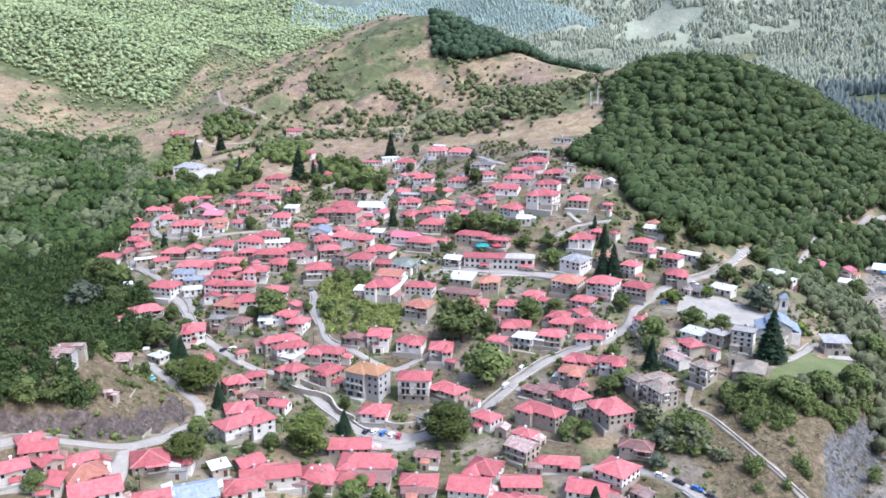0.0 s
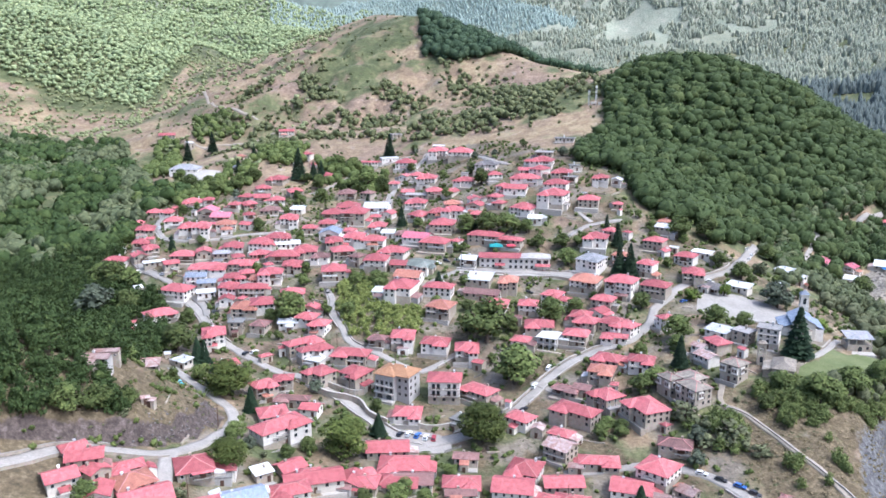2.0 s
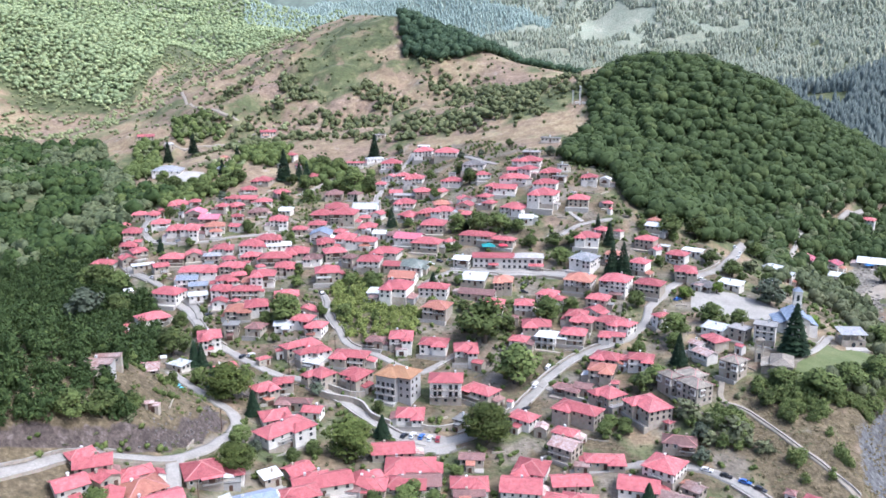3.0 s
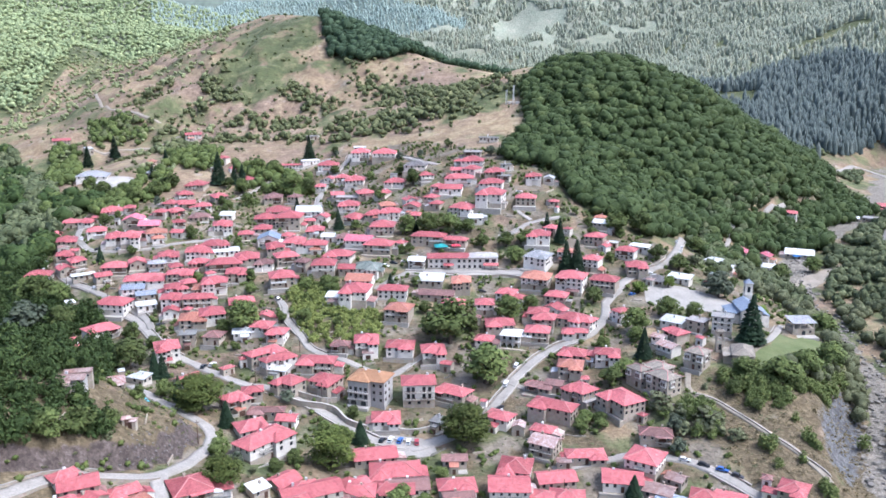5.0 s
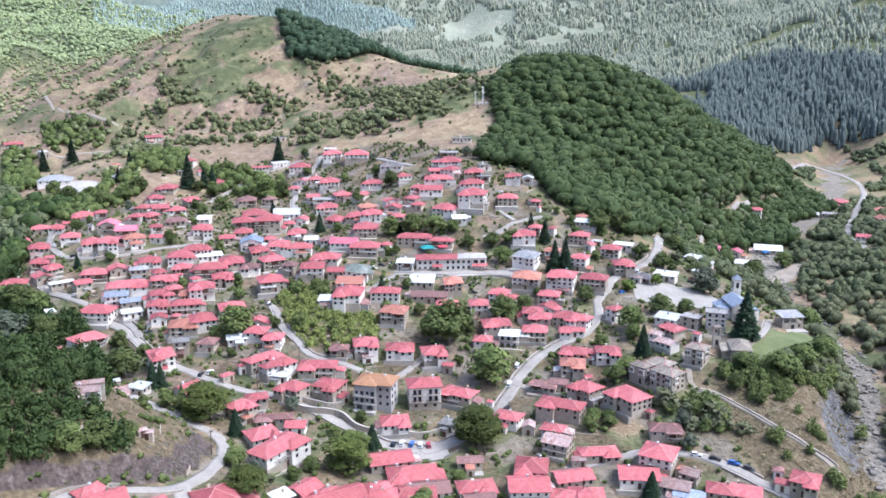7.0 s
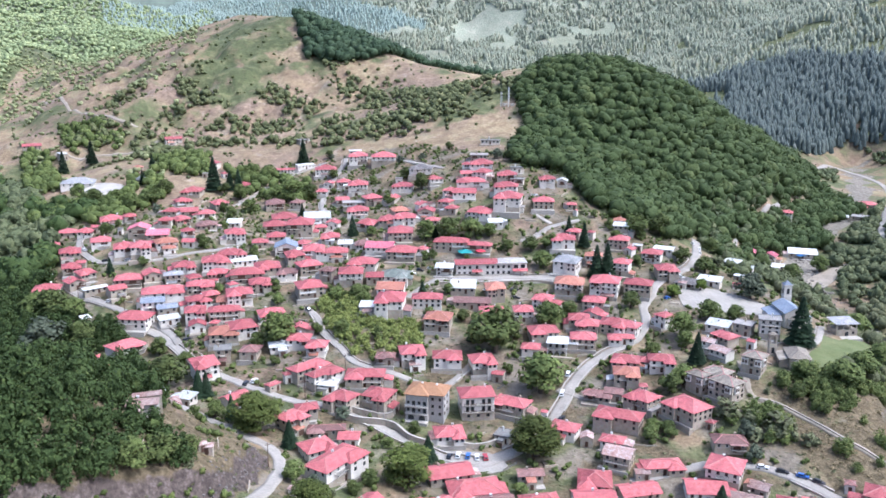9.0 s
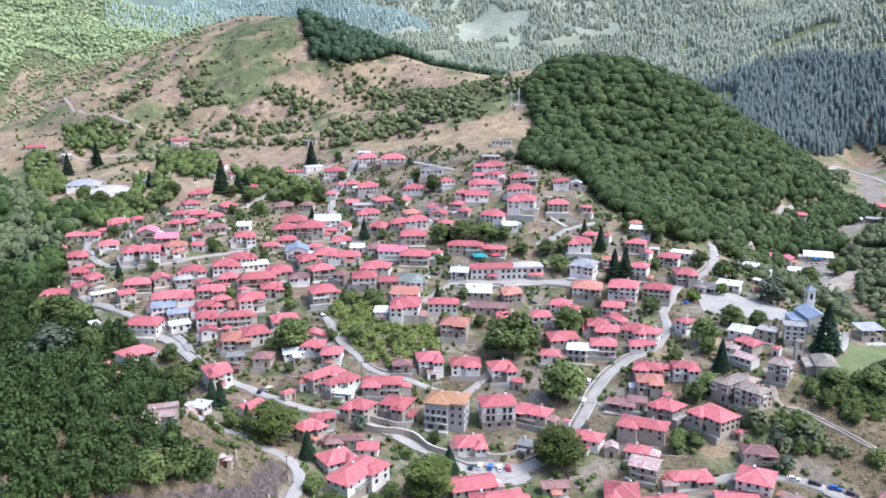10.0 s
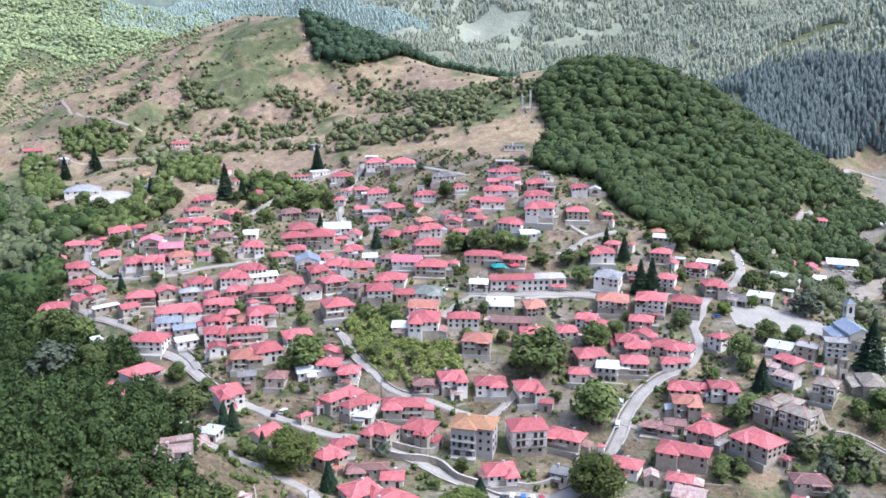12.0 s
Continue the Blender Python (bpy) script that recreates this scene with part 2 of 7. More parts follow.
c = mix(t, ramp(t, math_node(t, "ADD", csep.outputs["Blue"], ragged, True), [(0.4, (0, 0, 0)), (0.6, (1, 1, 1))]), c, herb)
c = mix(t, ramp(t, math_node(t, "ADD", csep.outputs["Red"], ragged, True), [(0.45, (0, 0, 0)), (0.58, (1, 1, 1))]), c, earth)
c = mix(t, ramp(t, math_node(t, "ADD", csep.outputs["Green"], ragged, True), [(0.45, (0, 0, 0)), (0.58, (1, 1, 1))]), c, shale)
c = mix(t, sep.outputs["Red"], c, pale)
wet = math_node(t, "ADD", at.outputs["Alpha"], math_node(t, "MULTIPLY", math_node(t, "SUBTRACT", noise_at(t, 0.16, 5), 0.5), 0.9), True)
stones = ramp(t, noise_at(t, 0.55, 6, rough=0.75), [(0.32, (0.09, 0.08, 0.063)), (0.5, (0.21, 0.187, 0.15)), (0.7, (0.40, 0.355, 0.295))])
c = mix(t, ramp(t, wet, [(0.5, (0, 0, 0)), (0.56, (1, 1, 1))]), c, stones)
c = mix(t, 1.0, c, ramp(t, big, [(0.3, (0.85,) * 3), (0.7, (1.12,) * 3)]), "MULTIPLY")
c = mix(t, 1.0, c, ramp(t, fine, [(0.3, (0.72,) * 3), (0.7, (1.15,) * 3)]), "MULTIPLY")
c = mix(t, 1.0, c, ramp(t, noise_at(t, 0.22, 7, rough=0.75), [(0.32, (0.7,) * 3), (0.5, (1.0,) * 3), (0.7, (1.16,) * 3)]), "MULTIPLY")
t.links.new(c, s.inputs["Base Color"])
bump(t, s, math_node(t, "ADD", fine, math_node(t, "MULTIPLY", mid, 3.0)), 0.6, 1.2)

# ground of the last range; its greyed colour imitates distance haze
M_HAZE_RANGE, t, s = nodes("last range ground, haze in its colour", 0.95)
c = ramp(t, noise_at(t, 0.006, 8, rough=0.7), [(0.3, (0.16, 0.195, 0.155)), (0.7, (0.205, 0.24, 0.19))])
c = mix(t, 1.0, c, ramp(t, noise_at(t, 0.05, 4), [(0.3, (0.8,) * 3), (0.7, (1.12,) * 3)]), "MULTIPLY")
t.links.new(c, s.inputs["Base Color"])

# ---- the lie of the land ----
# heights of the broad swells of the slope, a row for each 100 m away from the eye, a column for each 100 m to the east
SWELLS = [
    (57, -27, 33, -13, -35, 33, 31),
    (21, 44, -45, 9, 40, -36, -2),
    (8, -67, 54, -26, -4, 0, -8),
    (-20, 49, -20, 5, 34, -49, 27),
    (-29, 17, -27, 40, -5, -4, -52),
    (12, 8, 1, 1, -9, 54, -8),
    (0, 13, 2, 21, 35, -14, 9),
]
# single hills and hollows: x, y, half-widths, height
HILLS = [
    (-500, 1250, 180, 180, -59),
    (280, 800, 110, 110, 50),
    (420, 950, 150, 150, -5),
    (650, 1220, 260, 220, -18),
    (620, 950, 180, 180, -15),
    (550, 760, 130, 130, -45),
    (450, 480, 150, 150, 22),
    (-420, 560, 130, 130, 24),
]
HOLLOWS = [
    (-400, 900, 180, 180, -70),
    (-330, 320, 110, 110, -5),
    (0, 60, 120, 120, -16),
    (-180, 80, 110, 110, 20),
    (180, 80, 110, 110, 20),
    (-560, 800, 160, 200, 55),
    (-250, 1100, 130, 130, 50),
    (-60, 850, 100, 90, 5),
]
# far ranges: x, y, half-widths, height
RANGES = [(-1150, 2000, 480, 280, 330), (-640, 1480, 190, 130, 72), (900, 2550, 720, 430, 430), (1050, 1180, 300, 210, 120),
          (-2600, 2600, 900, 700, 420), (2600, 2600, 900, 800, 430), (300, 3300, 420, 380, 150), (1700, 1500, 500, 400, 160), (-1500, 700, 450, 450, 160)]
# crest of the bare hill: x, y, height
CREST = [(-480, 1560, 88), (-386, 1476, 99), (-212, 1372, 148), (-130, 1310, 176), (-72, 1264, 193), (-17, 1105, 186), (63, 1020, 150), (105, 966, 133), (160, 890, 122), (215, 800, 122)]
RIVER = [(620, 900), (500, 740), (400, 640), (300, 560), (262, 500), (238, 440), (222, 390), (203, 340), (180, 305), (160, 283), (143, 254), (132, 226), (126, 190), (132, 80), (150, -200)]


HEADLAND_FOOT = [(-175, 205), (-150, 218), (-133, 235), (-124, 244), (-115, 249), (-105, 258), (-97, 273), (-93, 289), (-96, 301), (-104, 310), (-118, 326)]
HEADLAND = HEADLAND_FOOT + [(-135, 335), (-200, 335), (-200, 205)]


def along(line, x, y):
    """Distance to a polyline, and how far along it (0 to 1) the nearest place lies."""
    best, where = np.full(np.shape(x), 1e9), np.zeros(np.shape(x))
    for i, ((ax, ay), (bx, by)) in enumerate(zip(line, line[1:])):
        ux, uy = bx - ax, by - ay
        s = np.clip(((x - ax) * ux + (y - ay) * uy) / (ux * ux + uy * uy + 1e-9), 0, 1)
        d = np.hypot(x - ax - s * ux, y - ay - s * uy)
        where = np.where(d < best, (i + s) / (len(line) - 1), where)
        best = np.minimum(d, best)
    return best, where


def step(a, b, v):
    s = np.clip((v - a) / (b - a), 0, 1)
    return s * s * (3 - 2 * s)


def waves(x, y, size, seed):
    """Smooth uneven ground, about -1 to 1, with bumps of that size."""
    v, k = 0, 6.283 / size
    for i in range(7):
        a = seed * 1.7 + i * 2.399
        f = k * (0.55 + 0.17 * i)
        v = v + np.sin(f * (x * np.cos(a) + y * np.sin(a)) + seed * 3.1 + i * 1.3 + 0.8 * np.sin(f * 0.6 * (y * np.cos(a) - x * np.sin(a)) + i)) / 3.2
    return v


def bell(x, y, a, b, c, d):
    return np.exp(-((x - a) / c) ** 2 / 2 - ((y - b) / d) ** 2 / 2)


def inside(poly, x, y):
    """Whether places lie in a polygon of the plan."""
    x, y = np.asarray(x, float), np.asarray(y, float)
    r = np.zeros(x.shape, bool)
    for (ax, ay), (bx, by) in zip(poly, poly[1:] + poly[:1]):
        cross = ((ay > y) != (by > y)) & (x < (bx - ax) * (y - ay) / (by - ay + 1e-9) + ax)
        r ^= cross
    return r


def terrain(x, y):
    x, y = np.asarray(x, float), np.asarray(y, float)
    z = 8 + 0.075 * np.clip(y - 200, 0, 900)
    for j, row in enumerate(SWELLS):
        for i, h in enumerate(row):
            z = z + h * bell(x, y, -250 + 100 * i, 200 + 100 * j, 85, 85)
    for a, b, c, d, h in HILLS + HOLLOWS + RANGES:
        z = z + h * bell(x, y, a, b, c, d)
    # the last range, along the whole horizon
    z = z + 620 * step(2900, 4300, y + 250 * waves(x, y, 1800, 5)) * (1 + 0.25 * waves(x, y, 1500, 3))
    far = step(1300, 2200, np.hypot(x, y))
    z = z + far * (22 * waves(x, y, 420, 1) + 13 * waves(x, y, 150, 2)) + 3.0 * step(650, 900, y) * waves(x, y, 120, 4)
    d, s = along([p[:2] for p in CREST], x, y)
    top = np.interp(s, np.linspace(0, 1, len(CREST)), [p[2] for p in CREST]) + 9 - 0.43 * np.sqrt(d * d + 400) + 5 * waves(x, y, 70, 4) * step(20, 120, d)
    z = 9 * np.logaddexp(z / 9, top / 9)
    # gullies and ribs washed into the bare hill
    worn = step(780, 860, y) * step(1330, 1200, y) * step(330, 230, np.abs(x)) * step(14, 70, d)
    z = z + worn * (3.2 * np.abs(waves(x + 0.35 * y, y * 0.4, 46, 7)) + 1.3 * np.abs(waves(x - 0.3 * y, y * 0.5, 21, 2)) - 2.0)
    # the headland above the bend of the near road, cut steeply at its foot
    d = along(HEADLAND_FOOT, x, y)[0]
    z = z + (6.5 * step(0.5, 7.0, d) + 7.5 * step(6, 34, d)) * inside(HEADLAND, x, y) * step(322, 292, y) * step(-190, -150, x)
    d, s = along(RIVER, x, y)
    bed = 1.0 + 13 * (1 - s) ** 2
    z = bed + (z - bed) * step(7, 30 + 30 * step(380, 600, y), d + 4 * waves(x, y, 40, 6))
    return z


# stretches of the plan
WOOD_HILL = [(140, 735), (126, 662), (100, 625), (84, 575), (115, 556), (113, 519), (118, 492), (157, 500), (180, 510), (249, 582), (347, 650), (425, 705), (470, 800), (470, 960), (330, 900), (232, 830), (170, 770)]
WOOD_LEFT = [(-130, 262), (-129, 284), (-135, 304), (-140, 322), (-138, 338), (-134, 354), (-140, 390), (-150, 432), (-184, 470), (-194, 500), (-197, 600), (-186, 636), (-215, 660), (-262, 760), (-340, 960), (-470, 1060), (-700, 1000), (-700, 150), (-160, 150), (-136, 246)]
WOOD_RIVER = [(200, 325), (232, 385), (262, 450), (290, 500), (345, 535), (420, 590), (540, 690), (800, 760), (900, 500), (700, 250), (260, 150), (185, 240)]
WOOD_BANK = [(160, 298), (176, 330), (180, 352), (186, 380), (196, 410), (205, 440), (196, 470), (215, 505), (260, 565), (330, 605), (320, 560), (262, 480), (235, 400), (210, 330), (186, 290), (170, 280)]
GROVE = [(-16, 1112), (-10, 1000), (24, 975), (70, 985), (110, 1010), (90, 1090), (40, 1150)]
MOUND = [(-62, 432), (-50, 438), (-38, 426), (-30, 408), (-18, 396), (-22, 378), (-38, 368), (-52, 377), (-60, 394)]
SPUR = [(100, 302), (112, 310), (126, 302), (150, 302), (166, 316), (178, 345), (170, 300), (146, 266), (130, 236), (126, 205), (100, 210), (94, 244), (90, 262), (94, 284)]
CLIFF = [(134, 280), (150, 298), (164, 311), (176, 318), (171, 305), (160, 289), (148, 275), (139, 262), (127, 249), (124, 256), (130, 268)]
UPPER_WOODS = [[(-264, 970), (-196, 904), (-195, 866), (-243, 881)], [(-294, 931), (-256, 880), (-220, 709), (-203, 601), (-226, 623)], [(-215, 682), (-190, 686), (-150, 716), (-141, 650), (-158, 585), (-185, 588)],
               [(-160, 773), (-112, 755), (-113, 696), (-146, 685)], [(-102, 707), (-43, 681), (-49, 616), (-85, 648)]]
FOOT_WOOD = [(151, 577), (213, 596), (272, 601), (349, 650), (306, 606), (248, 561), (204, 524), (150, 474), (139, 498)]
VALLEY_WOOD = [(207, 522), (298, 592), (351, 596), (314, 543), (276, 555), (242, 515), (182, 469)]
VILLAGE = [(-150, 330), (-200, 480), (-200, 580), (-110, 640), (-50, 720), (40, 690), (110, 560), (110, 500), (180, 450), (200, 400), (150, 330), (100, 250), (0, 180), (-130, 190)]

# ---- the ground: one sheet, fine in the village, coarse far away ----
def spaced(*parts):
    return np.concatenate([np.arange(a, b, d) for a, b, d in parts])


GX = spaced((-4800, -1000, 70), (-1000, -500, 25), (-500, -260, 10), (-260, 310, 3.6), (310, 520, 9), (520, 1300, 26), (1300, 4801, 70))
GY = spaced((-900, 150, 60), (150, 480, 3.2), (480, 720, 4.5), (720, 1180, 5.5), (1180, 1500, 20), (1500, 2700, 36), (2700, 4900, 90))
gx, gy = np.meshgrid(GX, GY)
GZ = terrain(gx, gy) + 0.35 * waves(gx, gy, 17, 8) * step(900, 500, gy)


def ground(x, y):
    """Height of the sheet itself at a place."""
    i = int(np.clip(np.searchsorted(GX, x) - 1, 0, len(GX) - 2))
    j = int(np.clip(np.searchsorted(GY, y) - 1, 0, len(GY) - 2))
    u, v = (x - GX[i]) / (GX[i + 1] - GX[i]), (y - GY[j]) / (GY[j + 1] - GY[j])
    return float(GZ[j, i] * (1 - u) * (1 - v) + GZ[j, i + 1] * u * (1 - v) + GZ[j + 1, i] * (1 - u) * v + GZ[j + 1, i + 1] * u * v)


def grounds(x, y):
    i = np.clip(np.searchsorted(GX, x) - 1, 0, len(GX) - 2)
    j = np.clip(np.searchsorted(GY, y) - 1, 0, len(GY) - 2)
    u, v = (x - GX[i]) / (GX[i + 1] - GX[i]), (y - GY[j]) / (GY[j + 1] - GY[j])
    return GZ[j, i] * (1 - u) * (1 - v) + GZ[j, i + 1] * u * (1 - v) + GZ[j + 1, i] * (1 - u) * v + GZ[j + 1, i + 1] * u * v


def mesh_of(name, verts, faces, material, smooth=False):
    me = bpy.data.meshes.new(name)
    me.from_pydata([tuple(v) for v in verts], [], [tuple(f) for f in faces])
    for m in material if isinstance(material, (list, tuple)) else [material]:
        me.materials.append(m)
    if smooth:
        me.polygons.foreach_set("use_smooth", np.ones(len(me.polygons), bool))
    me.update()
    return me


nx, ny = len(GX), len(GY)
verts = np.stack([gx.ravel(), gy.ravel(), GZ.ravel()], 1)
idx = (np.arange(ny - 1)[:, None] * nx + np.arange(nx - 1)[None, :]).ravel()
quads = np.stack([idx, idx + 1, idx + nx + 1, idx + nx], 1)
me = mesh_of("ground", verts.tolist(), quads.tolist(), [M_GROUND, M_HAZE_RANGE], True)
cover = np.zeros((len(verts), 4))
X, Y = verts[:, 0], verts[:, 1]
hill = step(570, 660, Y) * step(430, 250, np.abs(X - 20)) * step(1700, 1300, Y)
green = 0.72 + 0.25 * waves(X, Y, 160, 9)
green = np.where(inside(VILLAGE, X, Y), 0.54 + 0.28 * waves(X, Y, 30, 7), green)
patch = bell(X, Y, -85, 1005, 34, 42) + bell(X, Y, -122, 955, 18, 26) + bell(X, Y, -45, 1085, 26, 45) + bell(X, Y, -95, 1120, 26, 60) + 0.8 * bell(X, Y, 95, 735, 26, 26) + 0.8 * bell(X, Y, 160, 735, 30, 18) + 0.6 * bell(X, Y, -5, 800, 22, 45)
green = green * (1 - hill) + hill * (0.22 + 0.3 * waves(X, Y, 70, 3) + 0.12 * waves(X, Y, 23, 6) + 0.55 * np.clip(patch, 0, 1))
side = step(-90, -190, X) * step(680, 760, Y) * step(1560, 1450, Y)
green = green * (1 - side) + side * (0.38 + 0.28 * waves(X, Y, 95, 5))
green = np.where((X < -120) & (Y > 1310 - 0.1 * (X + 450)) & ((X < -400) | (Y > 1620)), 0.95, green)
green = np.where((X > 360) & (Y > 960) & (Y < 1700), 0.95, green)
green = np.where((X > 360) & (Y > 690) & (Y < 960), 0.48 + 0.25 * waves(X, Y, 70, 3), green)
green = np.where(inside(WOOD_HILL, X, Y) | inside(WOOD_LEFT, X, Y) | inside(WOOD_RIVER, X, Y), 0.9, green)
green = np.where(inside(HEADLAND, X, Y), 0.24 + 0.16 * waves(X, Y, 25, 3), green)
green = np.where(inside(SPUR, X, Y), 0.40 + 0.3 * waves(X, Y, 16, 3), green)
river = along(RIVER, X, Y)[0]
green = np.where((river < 90) & (X > 130) & (Y < 640) & ~inside(SPUR, X, Y), 0.52 + 0.3 * waves(X, Y, 45, 2), green)
cover[:, 1] = np.clip(green, 0, 1)
built = inside(VILLAGE, X, Y) & ~inside(SPUR, X, Y) & ~inside(HEADLAND, X, Y)
cover[:, 2] = np.clip(np.where(built, 0.5 + 0.3 * waves(X, Y, 30, 2), np.where(inside(SPUR, X, Y) | inside(HEADLAND, X, Y), 0.26 + 0.22 * waves(X, Y, 18, 5), 0.1)) + 0.0 + 0.25 * hill * waves(X, Y, 60, 5), 0, 1)
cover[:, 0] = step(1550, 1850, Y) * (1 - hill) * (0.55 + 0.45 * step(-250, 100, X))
cover[:, 3] = step(7.5, 0.5, river + 2.5 * waves(X, Y, 45, 6) + 3.5 * step(335, 370, Y) - 10 * step(450, 500, Y)) * (Y < 900)
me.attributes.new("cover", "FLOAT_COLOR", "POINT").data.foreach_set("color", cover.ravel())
cuts = np.zeros((len(verts), 4))
cuts[:, 0] = step(7.5 - 1.5 * step(-112, -100, X), 3, along(HEADLAND_FOOT, X, Y)[0] + 1.5 * waves(X, Y, 15, 2)) * inside(HEADLAND, X, Y) * step(312, 300, Y)
edge = along(CLIFF + CLIFF[:1], X, Y)[0]
cuts[:, 1] = np.where(inside(CLIFF, X, Y), 0.5 + 0.5 * step(0, 5, edge), 0.5 - 0.5 * step(0, 5, edge))
cuts[:, 2] = np.where(inside(HEADLAND, X, Y) | inside(SPUR, X, Y), 0.72 + 0.2 * waves(X, Y, 14, 4), np.where(built, 0.42 + 0.3 * waves(X, Y, 24, 5), 0))
cuts[:, 2] = np.maximum(cuts[:, 2], 0.66 * step(-75, -95, X) * step(252, 236, Y) * step(170, 195, Y))
me.attributes.new("cut", "FLOAT_COLOR", "POINT").data.foreach_set("color", cuts.ravel())
cx, cy = X[quads].mean(1), Y[quads].mean(1)
kinds = np.zeros(len(cx), int)
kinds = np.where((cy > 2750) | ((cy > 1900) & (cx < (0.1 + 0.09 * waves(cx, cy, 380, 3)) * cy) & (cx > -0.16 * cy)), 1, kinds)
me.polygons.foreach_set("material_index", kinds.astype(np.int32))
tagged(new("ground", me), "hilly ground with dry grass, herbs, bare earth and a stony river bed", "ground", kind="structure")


# ---- roads and yards ----
def smooth_line(pts, gap=3.0):
    out = []
    p = [pts[0]] + list(pts) + [pts[-1]]
    for a, b, c, d in zip(p, p[1:], p[2:], p[3:]):
        n = max(2, int(math.dist(b, c) / gap))
        for k in range(n):
            s = k / n
            out.append(tuple(0.5 * (2 * b[i] + (c[i] - a[i]) * s + (2 * a[i] - 5 * b[i] + 4 * c[i] - d[i]) * s * s + (3 * b[i] - a[i] - 3 * c[i] + d[i]) * s ** 3) for i in (0, 1)))
    return out + [pts[-1]]


ROADS = []


def road(name, width, pts, material=None, label="pale worn village road"):
    line = smooth_line(pts)
    ROADS.append((line, width))
    verts, faces = [], []
    for k, (x, y) in enumerate(line):
        ax, ay = line[max(k - 1, 0)]
        bx, by = line[min(k + 1, len(line) - 1)]
        l = math.hypot(bx - ax, by - ay) or 1
        ux, uy = -(by - ay) / l, (bx - ax) / l
        w = width / 2 * (1 + 0.08 * math.sin(k * 1.7))
        side = [(x + ux * w * f, y + uy * w * f) for f in (-1, -0.5, 0, 0.5, 1)]
        top = max(ground(*p) for p in side)
        zs = [0.6 * ground(*p) + 0.4 * top + 0.25 for p in side]
        zs = [max(z, ground(*p) + 0.12) for z, p in zip(zs, side)]
        for p, z in zip(side, zs):
            verts.append((*p, z))
        verts.append((*side[0], ground(*side[0]) - 1.2))
        verts.append((*side[-1], ground(*side[-1]) - 1.2))
    for k in range(len(line) - 1):
        a, b = 7 * k, 7 * k + 7
        faces += [(a + i, a + i + 1, b + i + 1, b + i) for i in range(4)]
        faces += [(a + 5, a, b, b + 5), (a + 4, a + 6, b + 6, b + 4)]
    return tagged(new(name, mesh_of(name, verts, faces, material or M_ROAD, True)), label, "road", kind="structure")


YARDS = []


def yard(name, poly, material, label, lift=0.15, level=None):
    """A levelled or sloping open space with an edge of its own."""
    YARDS.append(poly)
    xs, ys = [p[0] for p in poly], [p[1] for p in poly]
    bm = bmesh.new()
    ring = smooth_line(poly + [poly[0]], 4)[:-1]
    f = bm.faces.new([bm.verts.new((x, y, 0)) for x, y in ring])
    bmesh.ops.triangulate(bm, faces=[f])
    bmesh.ops.subdivide_edges(bm, edges=[e for e in bm.edges if e.calc_length() > 6], cuts=4, use_grid_fill=True)
    bmesh.ops.triangulate(bm, faces=bm.faces)
    for v in bm.verts:
        v.co.z = ground(v.co.x, v.co.y) + lift if level is None else level
    bmesh.ops.recalc_face_normals(bm, faces=bm.faces)
    if sum(f.normal.z for f in bm.faces) < 0:
        bmesh.ops.reverse_faces(bm, faces=bm.faces)
    edge = bmesh.ops.extrude_edge_only(bm, edges=[e for e in bm.edges if e.is_boundary])
    for v in edge["geom"]:
        if isinstance(v, bmesh.types.BMVert):
            v.co.z -= 2.5 if level is None else 8
    me = bpy.data.meshes.new(name)
    bm.to_mesh(me)
    bm.free()
    me.materials.append(material)
    return tagged(new(name, me), label, "yard", kind="structure")

road("road_main_left", 3.9, [(-145, 439), (-132, 421), (-118, 392), (-104, 371), (-89, 353), (-79, 345), (-68, 340), (-56, 329), (-44, 316), (-31, 302), (-18, 297)])
road("road_square", 6.0, [(-20, 296), (-9, 300), (1, 305)])
road("road_main_right", 4.3, [(-11, 300), (-1, 303), (10, 312), (24, 327), (32, 338), (43, 348), (55, 356), (66, 359), (76, 366), (86, 380), (91, 393), (101, 404), (109, 415), (122, 425), (141, 439), (160, 465), (185, 509)])
road("road_bank", 4.1, [(-178, 194), (-152, 205), (-137, 220), (-129, 232), (-122, 241), (-114, 246), (-102, 254), (-93, 272), (-89, 290), (-92, 303), (-100, 312), (-114, 327), (-123, 339)])
road("road_bend", 5.0, [(-101, 255), (-99, 242), (-97, 231), (-96, 224)])
road("road_garden", 3.1, [(-68, 425), (-64, 414), (-63, 401), (-58, 388), (-52, 371), (-39, 361), (-27, 351), (-20, 348), (-7, 359), (1, 370)])
road("road_left_loop", 3.1, [(-186, 566), (-185, 541), (-175, 514), (-166, 504), (-151, 498), (-135, 498), (-113, 503), (-100, 506)])
road("road_left_low", 3.5, [(-184, 488), (-175, 474), (-164, 464), (-152, 452), (-139, 438), (-130, 425), (-126, 414)])
road("road_climb", 3.5, [(-60, 499), (-52, 514), (-41, 549), (-40, 608), (-30, 648), (-14, 686), (-7, 699), (23, 659), (37, 618), (44, 601)])
road("road_upper", 3.1, [(-98, 621), (-81, 651), (-63, 681), (-46, 691), (-26, 701)])
road("road_east_lane", 2.9, [(56, 474), (62, 473), (74, 482), (86, 486), (97, 488)])
road("road_east_steps", 2.5, [(72, 502), (79, 487)])
road("road_school_lane", 5.5, [(2, 443), (27, 440), (46, 437), (59, 432)])
road("road_school_back", 3.1, [(-19, 424), (-6, 437), (2, 443)])
road("road_church_lane", 2.9, [(134, 327), (145, 335), (162, 355)])
